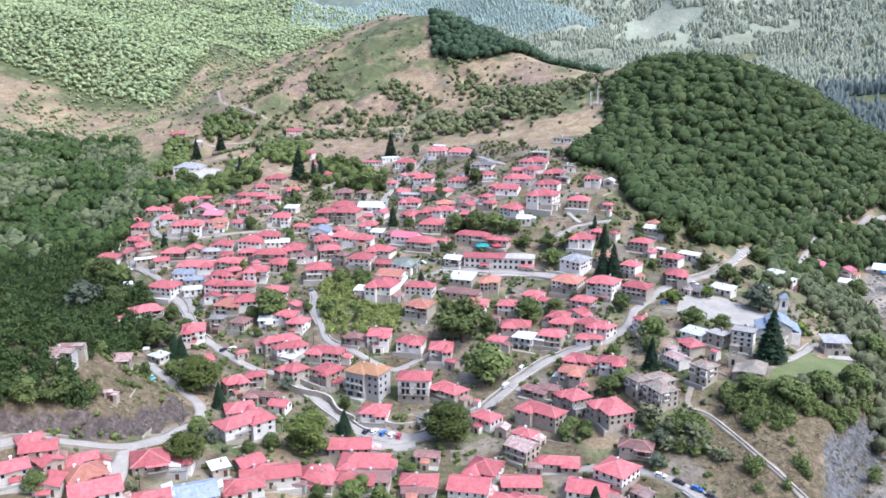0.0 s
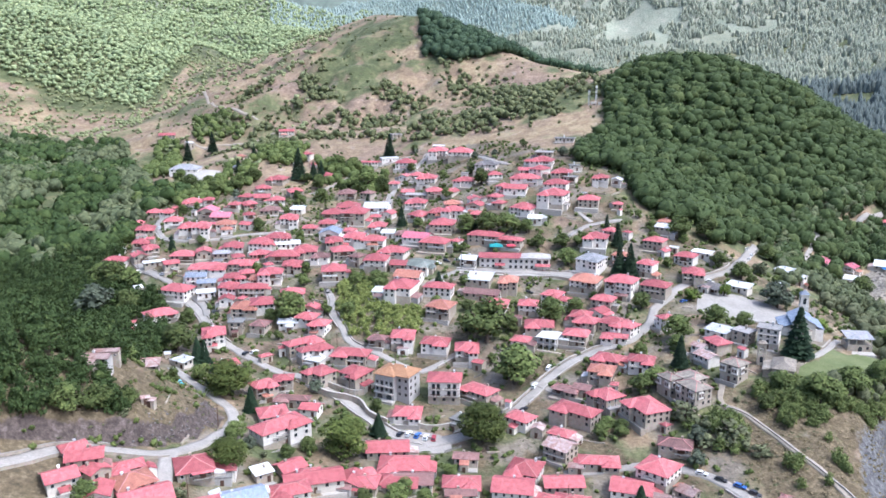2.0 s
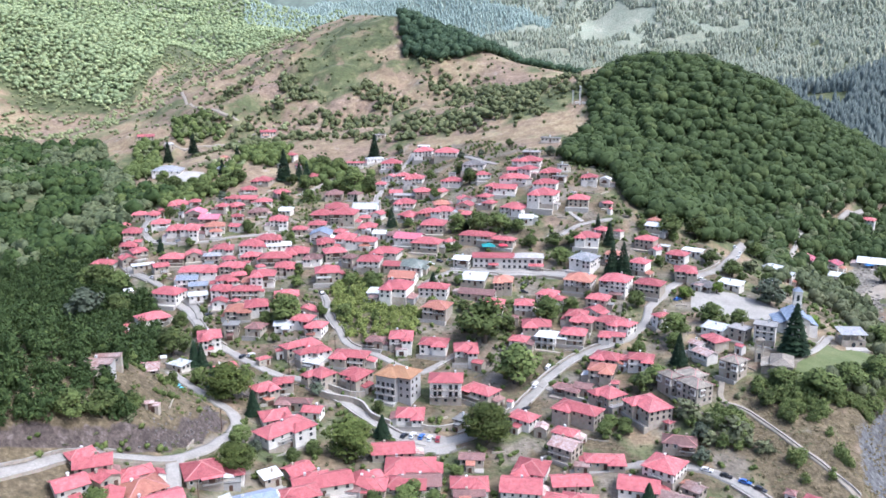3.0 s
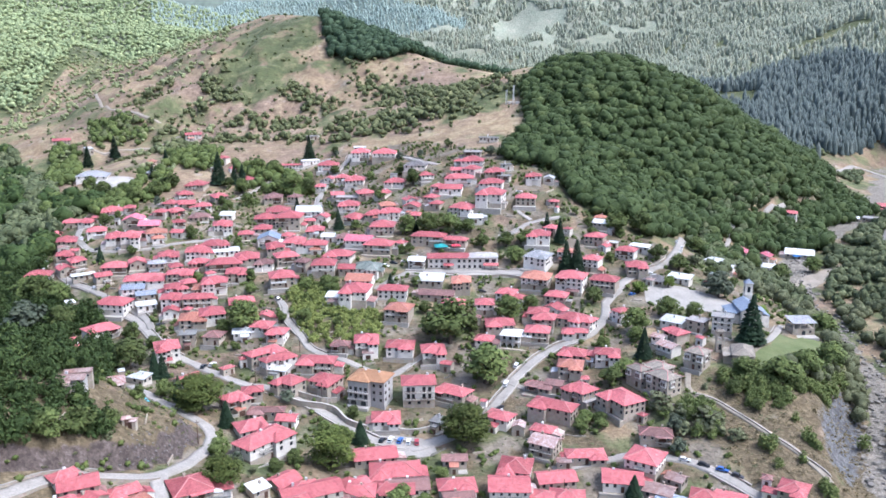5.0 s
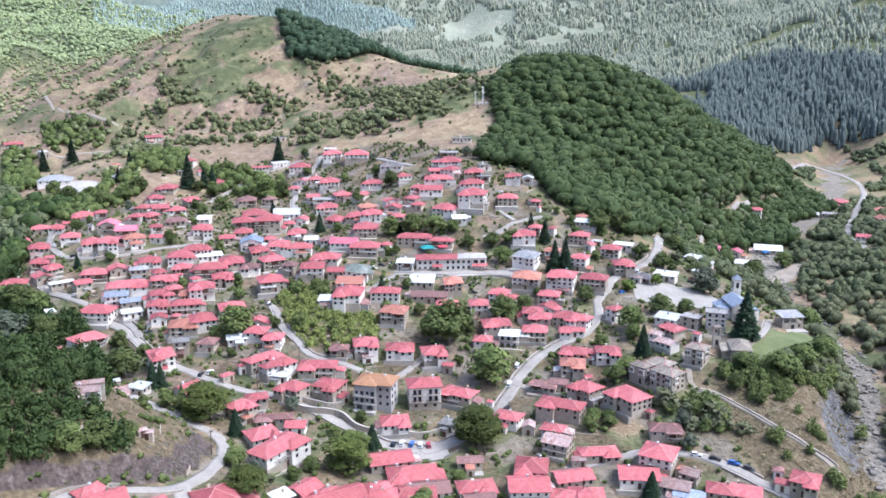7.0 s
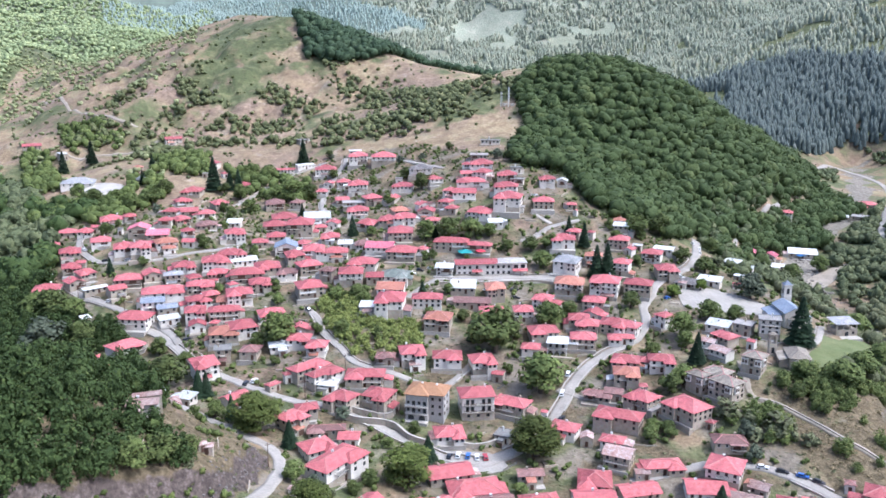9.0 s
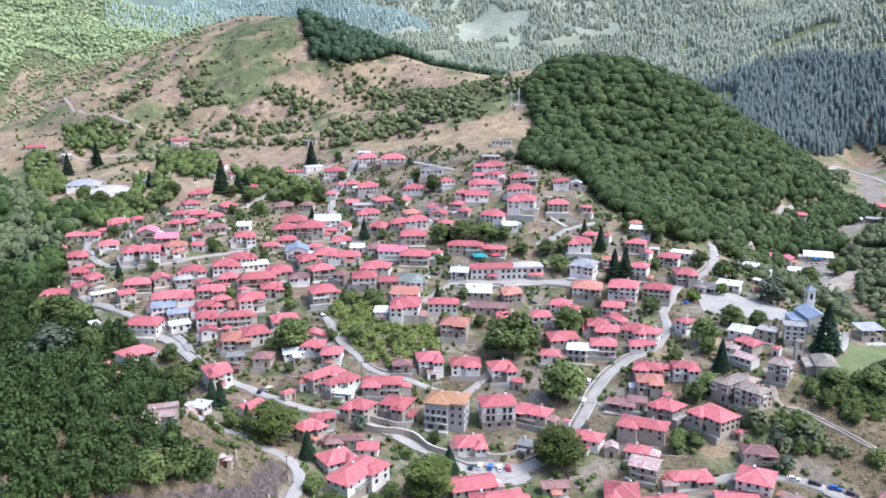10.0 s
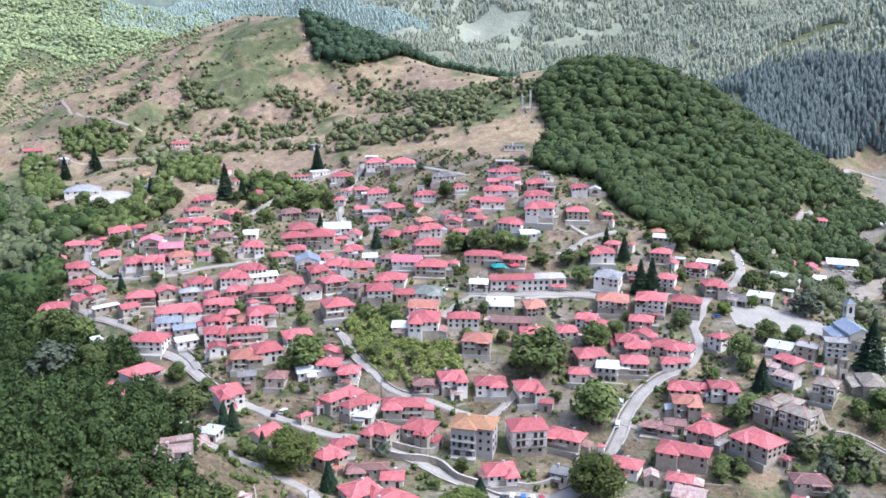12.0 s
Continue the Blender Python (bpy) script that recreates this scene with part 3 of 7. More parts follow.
road("road_mansion_path", 2.3, [(101, 326), (96, 313), (92, 302), (98, 293), (107, 272), (113, 259), (117, 246)], M_TRACK, "pale unpaved track")
road("road_low_right", 3.7, [(28, 274), (46, 274), (56, 274), (70, 269), (79, 262), (86, 252), (94, 240)])
road("road_far_road", 5.5, [(442, 764), (544, 860), (577, 863), (561, 789), (515, 719), (427, 623), (360, 548), (337, 499)])
road("road_far_lane", 2.8, [(215, 512), (245, 555), (257, 572), (344, 637), (402, 669), (461, 677)])
road("road_hill_track", 3.5, [(-333, 1272), (-264, 1039), (-220, 937), (-183, 903)], M_TRACK, "pale unpaved track")
road("road_hill_yard", 3.1, [(-253, 878), (-217, 867), (-181, 858), (-162, 874)], M_TRACK, "pale unpaved track")
road("road_cross", 2.7, [(-43, 501), (-55, 480), (-64, 473)])
road("road_shrine", 2.7, [(25, 336), (35, 325), (43, 319), (52, 320)])
yard("pavement_plaza", [(110, 389), (119, 408), (139, 408), (154, 391), (149, 372), (135, 371), (121, 379)], M_YARD, "pale paved village square", 0.3)
yard("ground_gravel_bank", [(238, 471), (262, 494), (300, 513), (304, 505), (272, 484), (248, 468)], M_TRACK, "bare trodden dirt bank by the river", 0.2)
yard("pavement_sports", [(-232, 726), (-214, 700), (-198, 668), (-178, 676), (-176, 690), (-200, 712), (-212, 728)], M_YARD, "pale concrete yard of the hall", 0.3)
yard("lawn_spur", [(153, 343), (157, 336), (168, 340), (169, 328), (149, 311), (136, 309), (124, 305), (130, 321), (141, 328)], M_LAWN, "mown lawn on the spur", 0.15)
yard("pavement_parking", [(-42, 311), (-30, 306), (-14, 302), (-10, 292), (-22, 290), (-32, 298)], M_ROAD, "worn asphalt parking place", 0.28)
yard("pavement_school", [(2, 440), (12, 444), (48, 438), (60, 438), (58, 429), (30, 434)], M_ROAD, "worn school yard", 0.28)


# ---- building kit ----
def part(name, bm, material, parent, label="", at=None, smooth=False):
    """Links a bmesh or a ready mesh as one mesh object under a thing or under a part."""
    if isinstance(bm, bmesh.types.BMesh):
        me = bpy.data.meshes.new(name)
        bm.to_mesh(me)
        bm.free()
        for m in material if isinstance(material, (list, tuple)) else [material]:
            me.materials.append(m)
        if smooth:
            me.polygons.foreach_set("use_smooth", np.ones(len(me.polygons), bool))
    else:
        me = bm
    ob = new(name, me)
    ob.parent = parent
    if at is not None:
        ob.matrix_basis = at
    if label:
        ob["label"] = label
    if name in ("railing", "plant_row"):
        ob["kind"] = "stuff"
    return ob


def add_box(bm, x0, y0, z0, x1, y1, z1, mat=0):
    v = [bm.verts.new((x, y, z)) for z in (z0, z1) for x, y in ((x0, y0), (x1, y0), (x1, y1), (x0, y1))]
    for f in ((3, 2, 1, 0), (4, 5, 6, 7), (0, 1, 5, 4), (1, 2, 6, 5), (2, 3, 7, 6), (3, 0, 4, 7)):
        bm.faces.new([v[i] for i in f]).material_index = mat
    return bm


def boxes(*rows):
    bm = bmesh.new()
    for r in rows:
        add_box(bm, *r)
    return bm


def as_mesh(name, bm, *materials):
    me = bpy.data.meshes.new(name)
    bm.to_mesh(me)
    bm.free()
    for m in materials:
        me.materials.append(m)
    return me


def roof_mesh(w, d, rise, over=0.55, form="hip", thick=0.16):
    """A roof over a w by d block: hipped, gabled, lean-to or flat; UVs run along the eaves and up the slope in metres."""
    a, b = w / 2 + over, d / 2 + over
    if form == "flat":
        bm = boxes((-a, -b, 0, a, b, 0.22), (-a, -b, 0.22, a, -b + 0.2, 0.45), (-a, b - 0.2, 0.22, a, b, 0.45), (-a, -b + 0.2, 0.22, -a + 0.2, b - 0.2, 0.45), (a - 0.2, -b + 0.2, 0.22, a, b - 0.2, 0.45))
    else:
        bm = bmesh.new()
        if form == "shed":
            top = [(-a, -b, 0), (a, -b, 0), (a, b, rise), (-a, b, rise)]
            faces = [(0, 1, 2, 3)]
        elif form == "gable":
            top = [(-a, -b, 0), (a, -b, 0), (a, b, 0), (-a, b, 0), (-a, 0, rise), (a, 0, rise)] if w >= d else [(a, -b, 0), (a, b, 0), (-a, b, 0), (-a, -b, 0), (0, -b, rise), (0, b, rise)]
            faces = [(0, 1, 5, 4), (2, 3, 4, 5)]
        elif w >= d:
            r = (a - b) * 0.98 + 0.15
            top = [(-a, -b, 0), (a, -b, 0), (a, b, 0), (-a, b, 0), (-r, 0, rise), (r, 0, rise)]
            faces = [(0, 1, 5, 4), (1, 2, 5), (2, 3, 4, 5), (3, 0, 4)]
        else:
            r = (b - a) * 0.98 + 0.15
            top = [(a, -b, 0), (a, b, 0), (-a, b, 0), (-a, -b, 0), (0, -r, rise), (0, r, rise)]
            faces = [(0, 1, 5, 4), (1, 2, 5), (2, 3, 4, 5), (3, 0, 4)]
        up = [bm.verts.new((x, y, z + thick)) for x, y, z in top]
        low = [bm.verts.new(p) for p in top]
        for f in faces:
            bm.faces.new([up[i] for i in f])
            bm.faces.new([low[i] for i in reversed(f)])
        for e in [e for e in bm.edges if e.is_boundary and e.verts[0] in up]:
            i, j = up.index(e.verts[0]), up.index(e.verts[1])
            bm.faces.new((up[i], up[j], low[j], low[i]))
        bmesh.ops.recalc_face_normals(bm, faces=bm.faces)
    uv = bm.loops.layers.uv.new("UVMap")
    for f in bm.faces:
        n = f.normal
        h = Vector((n.x, n.y, 0))
        along_ = Vector((-h.y, h.x, 0)).normalized() if h.length > 0.02 else Vector((1, 0, 0))
        upw = n.cross(along_)
        for l in f.loops:
            l[uv].uv = (l.vert.co.dot(along_), l.vert.co.dot(upw))
    return bm


def window_mesh(w, h, wood=True, glazed=False):
    """A frame with a sunk field; far windows carry the glass in the same mesh."""
    bm = boxes((-w / 2, -0.08, 0, w / 2, 0.02, h))
    bm.faces.ensure_lookup_table()
    f = min(bm.faces, key=lambda q: q.calc_center_median().y)
    bmesh.ops.inset_region(bm, faces=[f], thickness=0.1)
    bmesh.ops.translate(bm, verts=f.verts, vec=(0, 0.05, 0))
    f.material_index = 1 if glazed else 0
    return as_mesh("window", bm, M_FRAME if wood else M_TRIM, M_GLASS)


def pane_mesh(w, h):
    return as_mesh("pane", boxes((-w / 2 + 0.1, -0.036, 0.1, w / 2 - 0.1, -0.025, h - 0.1)), M_GLASS)


WINDOWS = [(window_mesh(1.05, 1.25), pane_mesh(1.05, 1.25)), (window_mesh(1.05, 1.25, False), pane_mesh(1.05, 1.25)), (window_mesh(1.3, 2.05), pane_mesh(1.3, 2.05))]
FAR_WINDOWS = [window_mesh(1.15, 1.25, True, True), window_mesh(1.15, 1.25, False, True)]
DOOR = as_mesh("door", boxes((-0.5, -0.08, 0, 0.5, 0.02, 2.1), (-0.58, -0.1, 0, -0.5, 0.02, 2.18), (0.5, -0.1, 0, 0.58, 0.02, 2.18), (-0.5, -0.1, 2.1, 0.5, 0.02, 2.18)), M_WOOD)
CHIMNEY = as_mesh("chimney", boxes((-0.32, -0.32, -1.2, 0.32, 0.32, 1.0), (-0.42, -0.42, 1.0, 0.42, 0.42, 1.14), (-0.25, -0.25, 1.14, 0.25, 0.25, 1.3)), M_TRIM)
CHIMNEY_STONE = CHIMNEY.copy()
CHIMNEY_STONE.materials[0] = M_STONE
WORDS = {"red": "red tile", "pink": "pink-red sheet", "orange": "orange clay tile", "brown": "old brown tile", "white": "pale sheet metal", "grey": "grey sheet", "steel": "blue-grey sheet metal",
         "blue": "blue sheet metal", "slate": "grey stone slab", "rust": "rusty sheet metal", "green": "grey-green sheet", "dark": "dark grey tile", "flat": "flat concrete"}
WALLS = {"white": "white plastered", "cream": "cream plastered", "stone": "grey stone", "grey": "grey plastered"}
HOUSES = []
chance = random.Random(11)


def height_on(x, y, turn, w, d):
    c, s = math.cos(turn), math.sin(turn)
    return [ground(x + c * i * w / 2 - s * j * d / 2, y + s * i * w / 2 + c * j * d / 2) for i in (-1, 0, 1) for j in (-1, 0, 1)]


def put_window(parent, x, y, z, ang, size=0, sx=1.0, sz=1.0):
    o = part("window", WINDOWS[size][0], None, parent, at=pose(x, y, z, 0, 0, ang) @ Matrix.Diagonal((sx, 1, sz, 1)))
    part("pane", WINDOWS[size][1], None, o)


def annex(root, x, y, turn, a, b, low, roof, wall):
    """A lower lean-to against a house, where no road or neighbour stands in the way."""
    side = chance.choice((-1, 1, 0))
    long, out, tall = b * chance.uniform(0.9, 1.7), chance.uniform(2.0, 3.8), chance.uniform(2.1, 2.9)
    if side:
        cx, cy, ang = side * (a + out / 2), chance.uniform(-0.3, 0.2) * b, 90 * side
    else:
        long = a * chance.uniform(0.6, 1.2)
        cx, cy, ang = chance.uniform(-0.4, 0.4) * a, -b - out / 2, 0
    c, s = math.cos(turn), math.sin(turn)
    px, py = x + c * cx - s * cy, y + s * cx + c * cy
    q = [np.array([v]) for v in (px, py)]
    if any(along(line, *q)[0][0] < width / 2 + out * 0.6 for line, width in ROADS) or any(math.hypot(px - hx, py - hy) < r * 0.8 for hx, hy, r in HOUSES[:-1]):
        return
    base = ground(px, py) - ground(x, y)
    top = max(base + tall, 0.6)
    look_of = chance.choice((roof, roof, "brown", "rust", "rust", "white", "flat", "orange"))
    an = part("annex", boxes((-long / 2, -out / 2, min(low, base - 1.5), long / 2, out / 2 - 0.03, top)), WALL[chance.choice((wall, "stone", "grey", "cream"))], root, "low lean-to built against the house", at=pose(cx, cy, 0, 0, 0, ang))
    part("roof", roof_mesh(long, out - 0.5, 0.0 if look_of == "flat" else 0.7, 0.25, "flat" if look_of == "flat" else "shed"), ROOF[look_of], an, at=pose(0, -0.05, top))
    part("door", DOOR, None, an, at=pose(0, -out / 2 - 0.02, base) @ Matrix.Diagonal((chance.choice((1, 1.8, 2.2)), 1, 0.9, 1)))


def house(x, y, rot, w, d, floors, roof, wall, form="", balcony=None, name="house"):
    turn = radians(rot)
    hs = height_on(x, y, turn, w, d)
    z = ground(x, y)
    low = min(hs) - z - 0.8
    high = max(floors * 2.7 + 0.15, max(hs) - z + 1.2)
    HOUSES.append((x, y, math.hypot(w, d) / 2))
    near = y < 400
    r = chance.random()
    form = form or ("flat" if roof == "flat" else "shed" if roof in ("white",) and floors < 1.3 else "gable" if roof in ("white", "steel", "rust", "blue", "pink") or (floors < 1.35 and r < 0.5) else "hip")
    small = w * d < 24 or floors < 0.95
    kind = "shed" if small or (floors < 1.25 and roof in ("white", "rust", "brown", "flat")) else name
    root = tagged(new(kind, None), f"{WALLS[wall]} {'shed' if kind == 'shed' else 'tall house' if floors > 2.1 else 'house'} with a {WORDS[roof]} roof", kind, "village houses")
    root.matrix_basis = pose(x, y, z, 0, 0, rot)
    a, b = w / 2, d / 2
    rise = min(w, d) * (0.205 if form == "hip" else 0.19) + 0.25
    if form == "shed":
        rise = d * 0.14
    bm = boxes((-a, -b, low, a, b, high))
    if form in ("gable", "shed"):
        # the wall goes up under the roof
        tri = [(-a, -b), (a, -b), (a, b), (-a, b)]
        if form == "shed":
            v = [bm.verts.new(p) for p in ((-a, -b, high), (a, -b, high), (a, b, high), (-a, b, high), (a, b, high + rise * 0.9), (-a, b, high + rise * 0.9))]
            for f in ((3, 5, 4, 2), (1, 2, 4), (0, 5, 3)):
                bm.faces.new([v[i] for i in f])
        elif w >= d:
            for sgn in (-1, 1):
                bm.faces.new([bm.verts.new(p) for p in ((sgn * a, -b, high), (sgn * a, b, high), (sgn * a, 0, high + rise * 0.92))][::sgn])
        else:
            for sgn in (-1, 1):
                bm.faces.new([bm.verts.new(p) for p in ((a, sgn * b, high), (-a, sgn * b, high), (0, sgn * b, high + rise * 0.92))][::sgn])
    part("wall", bm, WALL[wall], root)
    if wall != "stone" and floors > 1.6 and r < 0.55:
        part("plinth", boxes((-a - 0.06, -b - 0.06, low - 0.1, a + 0.06, b + 0.06, min(2.7, high * 0.45))), M_STONE, root, "rubble stone ground floor")
    ro = part("roof", roof_mesh(w, d, rise, 0.6 if not small else 0.25, form), ROOF[roof], root)
    ro.location.z = high
    if form == "hip" and near:
        # ridge and hip caps
        bm = bmesh.new()
        A, B = a + 0.6, b + 0.6
        q = abs(A - B) * 0.98 + 0.15
        ends = [Vector((-q, 0, rise)), Vector((q, 0, rise))] if w >= d else [Vector((0, -q, rise)), Vector((0, q, rise))]
        lines = [(ends[0], ends[1])] + [(Vector((i * A, j * B, 0)), min(ends, key=lambda e: (e - Vector((i * A, j * B, rise))).length)) for i in (-1, 1) for j in (-1, 1)]
        for p, q2 in lines:
            u = (q2 - p)
            if u.length < 0.3:
                continue
            m = Matrix.Translation((p + q2) / 2 + Vector((0, 0, 0.19))) @ u.to_track_quat("X", "Z").to_matrix().to_4x4() @ Matrix.Diagonal((u.length, 0.26, 0.12, 1))
            bmesh.ops.create_cube(bm, size=1, matrix=m)
        part("ridge_tiles", bm, M_RIDGE, ro, "ridge caps bedded in pale mortar")
    if form == "hip" and w > 8 and chance.random() < 0.55:
        # a wing that stands forward under a roof of its own
        ww, out = w * chance.uniform(0.38, 0.52), chance.uniform(1.4, 2.6)
        sx = chance.choice((-1, 1)) * (a - ww / 2)
        dd = d * 0.5 + out
        wing = part("wing", boxes((sx - ww / 2 + 0.02, -b - out, low - 0.4, sx + ww / 2 - 0.02, -b + 0.5, high - 0.25)), WALL[wall], root)
        o = part("roof", roof_mesh(ww, dd, rise * 0.8, 0.6, "hip"), ROOF[roof], root)
        o.location = (sx, -b - out + dd / 2, high - 0.22)
        for k in range(max(1, int(floors))):
            zz = high - 2.15 * (k + 1) + 0.6
            if zz > 0.3:
                for u in (-0.25, 0.25):
                    part("window", FAR_WINDOWS[0], None, root, at=pose(sx + u * ww, -b - out, zz))
    if not small and r < 0.8:
        c = part("chimney", CHIMNEY if wall != "stone" else CHIMNEY_STONE, None, root)
        c.location = (chance.uniform(-0.3, 0.3) * w, chance.uniform(0.1, 0.3) * d, high + rise * 0.55)
    if not small and chance.random() < 0.6:
        # paved terrace in front, held by a stone wall
        out, ext = chance.uniform(2.0, 3.6), chance.uniform(0.3, 1.6)
        bm = boxes((-a - ext, -b - out, low - 1.6, a + ext * 0.3, -b - 0.02, -0.1 if low < -1.5 else 0.12))
        te = part("terrace", bm, M_CONCRETE if chance.random() < 0.6 else M_STONE, root, "paved terrace with a retaining wall")
        if low < -1.2 and y < 420:
            part("parapet", boxes((-a - ext, -b - out - 0.02, -0.1, a + ext * 0.3, -b - out + 0.2, 0.75)), M_CONCRETE, te)
    if y < 430 and w > 6 and not small and form == "hip" and balcony is None and chance.random() < 0.4:
        # open veranda of dark timber under the eaves
        vw = w * chance.uniform(0.35, 0.6)
        vx = chance.choice((-1, 1)) * (a - vw / 2 - 0.2)
        ve = part("veranda", boxes((vx - vw / 2, -b - 1.3, high - 2.3, vx + vw / 2, -b - 0.1, high - 2.15)), M_CONCRETE, root, "open veranda with dark posts and rail")
        part("veranda_roof", roof_mesh(vw, 1.5, 0.35, 0.2, "shed", 0.1), ROOF[roof], ve).location = (vx, -b - 0.75, high - 0.12)
        for f in (-0.48, 0, 0.48):
            part("post", boxes((vx + f * vw - 0.06, -b - 1.27, high - 2.15, vx + f * vw + 0.06, -b - 1.15, high - 0.1)), M_WOOD, ve)
        part("railing", boxes((vx - vw / 2, -b - 1.28, high - 1.3, vx + vw / 2, -b - 1.22, high - 1.22), (vx - vw / 2, -b - 1.27, high - 1.7, vx + vw / 2, -b - 1.23, high - 1.64)), M_WOOD, ve)
        part("door", DOOR, None, ve, at=pose(vx, -b - 0.07, high - 2.15) @ Matrix.Diagonal((1.5, 1, 0.9, 1)))
    if not small and floors >= 1.0 and name == "house" and chance.random() < 0.62:
        annex(root, x, y, turn, a, b, low, roof, wall)
    band = None
    if y >= 430 and floors >= 1.3 and not small and balcony is None and chance.random() < 0.5:
        vw = w * chance.uniform(0.4, 0.8)
        vx = chance.choice((-1, 0, 1)) * (a - vw / 2 - 0.2)
        band, zz = (vx - vw / 2, vx + vw / 2), high - 2.35
        ve = part("veranda", boxes((band[0], -b - 1.2, zz - 0.15, band[1], -b, zz)), M_CONCRETE, root, "open veranda with dark timber")
        part("railing", boxes((band[0], -b - 1.19, zz + 0.35, band[1], -b - 1.13, zz + 0.95), *[(band[0] + f * (vw - 0.14), -b - 1.2, zz, band[0] + f * (vw - 0.14) + 0.14, -b - 1.08, high) for f in (0, 0.5, 1)]), M_WOOD if chance.random() < 0.6 else M_TRIM, ve)
        # door stretched into a wide dark panel that imitates the veranda's shade
        part("door", DOOR, None, ve, at=pose(vx, -b - 0.05, zz) @ Matrix.Diagonal((min(3.0, vw * 0.55), 1, 0.95, 1)))
    # windows on the sides that can be seen from the valley
    wi = WINDOWS[0 if chance.random() < 0.6 else 1]
    storeys = max(1, int(high / 1.95))
    for side, length, depth, ang in (("front", w, b, 0), ("east", d, a, 90), ("west", d, a, -90)):
        facing = math.cos(turn + radians(ang))
        if side != "front" and y > 330 and chance.random() < (0.55 if y < 480 else 0.87):
            continue
        n = min(5, int(length / 2.5))
        if length < 2.4:
            continue
        n = max(1, n)
        for k in range(storeys):
            zz = high - 2.15 * (k + 1) + 0.62
            if zz < 0.3 and k:
                break
            zz = max(zz, 0.7)
            for i in range(n):
                if (side != "front" or k) and chance.random() < (0.2 if y < 480 else 0.3):
                    continue
                u = (i + 0.5) / n * length - length / 2
                if band and side == "front" and k == 0 and band[0] < u < band[1]:
                    continue
                m = pose(0, 0, 0, 0, 0, ang) @ pose(u, -depth, zz)
                if small:
                    m = m @ Matrix.Diagonal((0.7, 1, 0.6, 1))
                door = side == "front" and k == storeys - 1 and i == n // 2 and zz < 2.2
                if door:
                    part("door", DOOR, None, root, at=pose(u, -depth - 0.07, 0.1))
                    continue
                if y > 318:
                    part("window", FAR_WINDOWS[wi is WINDOWS[1]], None, root, at=m)
                    continue
                o = part("window", wi[0], None, root, at=m)
                part("pane", wi[1], None, o)
        if side == "front" and band is None and floors >= 1.4 and (balcony or (balcony is None and chance.random() < 0.5)):
            zz = high - 2.2
            l2 = length * (0.9 if balcony else chance.choice((0.4, 0.6, 0.9)))
            bal = part("balcony", boxes((-l2 / 2, -depth - 1.25, zz - 0.16, l2 / 2, -depth, zz)), M_CONCRETE, root, "concrete balcony slab")
            bm = boxes((-l2 / 2, -depth - 1.22, zz + 0.9, l2 / 2, -depth - 1.17, zz + 0.96), (-l2 / 2, -depth - 1.17, zz + 0.9, -l2 / 2 + 0.05, -depth, zz + 0.96), (l2 / 2 - 0.05, -depth - 1.17, zz + 0.9, l2 / 2, -depth, zz + 0.96))
            for i in range(int(l2 / 0.3) + 1):
                xx = min(-l2 / 2 + 0.3 * i, l2 / 2 - 0.03)
                add_box(bm, xx, -depth - 1.21, zz, xx + 0.03, -depth - 1.18, zz + 0.9)
            part("railing", bm, M_IRON if r < 0.5 else M_TRIM, bal)
    return root


def mansion(x, y, rot, w, d):
    """Old stone mansion with white oriels at its upper floor."""
    r = house(x, y, rot, w, d, 2.5, "slate", "stone", "hip", False, "mansion")
    r["label"] = "old stone mansion with white oriels and a stone slab roof"
    high = 2.5 * 2.55
    for u in (-w * 0.34, w * 0.34):
        o = part("oriel", boxes((u - 1.25, -d / 2 - 0.75, high - 2.7, u + 1.25, -d / 2, high - 0.05)), WALL["white"], r, "white plastered oriel")
        for v in (-0.55, 0.55):
            part("window", WINDOWS[0][0], None, o, at=pose(u + v, -d / 2 - 0.76, high - 1.9) @ Matrix.Diagonal((0.8, 1, 1.05, 1)))
    o = part("oriel", boxes((w / 2, -d * 0.36, high - 2.7, w / 2 + 0.7, -d * 0.36 + 2.4, high - 0.05)), WALL["white"], r, "white plastered oriel")
    for v in (0.6, 1.8):
        part("window", WINDOWS[0][0], None, o, at=pose(w / 2 + 0.71, -d * 0.36 + v, high - 1.9, 0, 0, 90) @ Matrix.Diagonal((0.8, 1, 1.05, 1)))
    return r


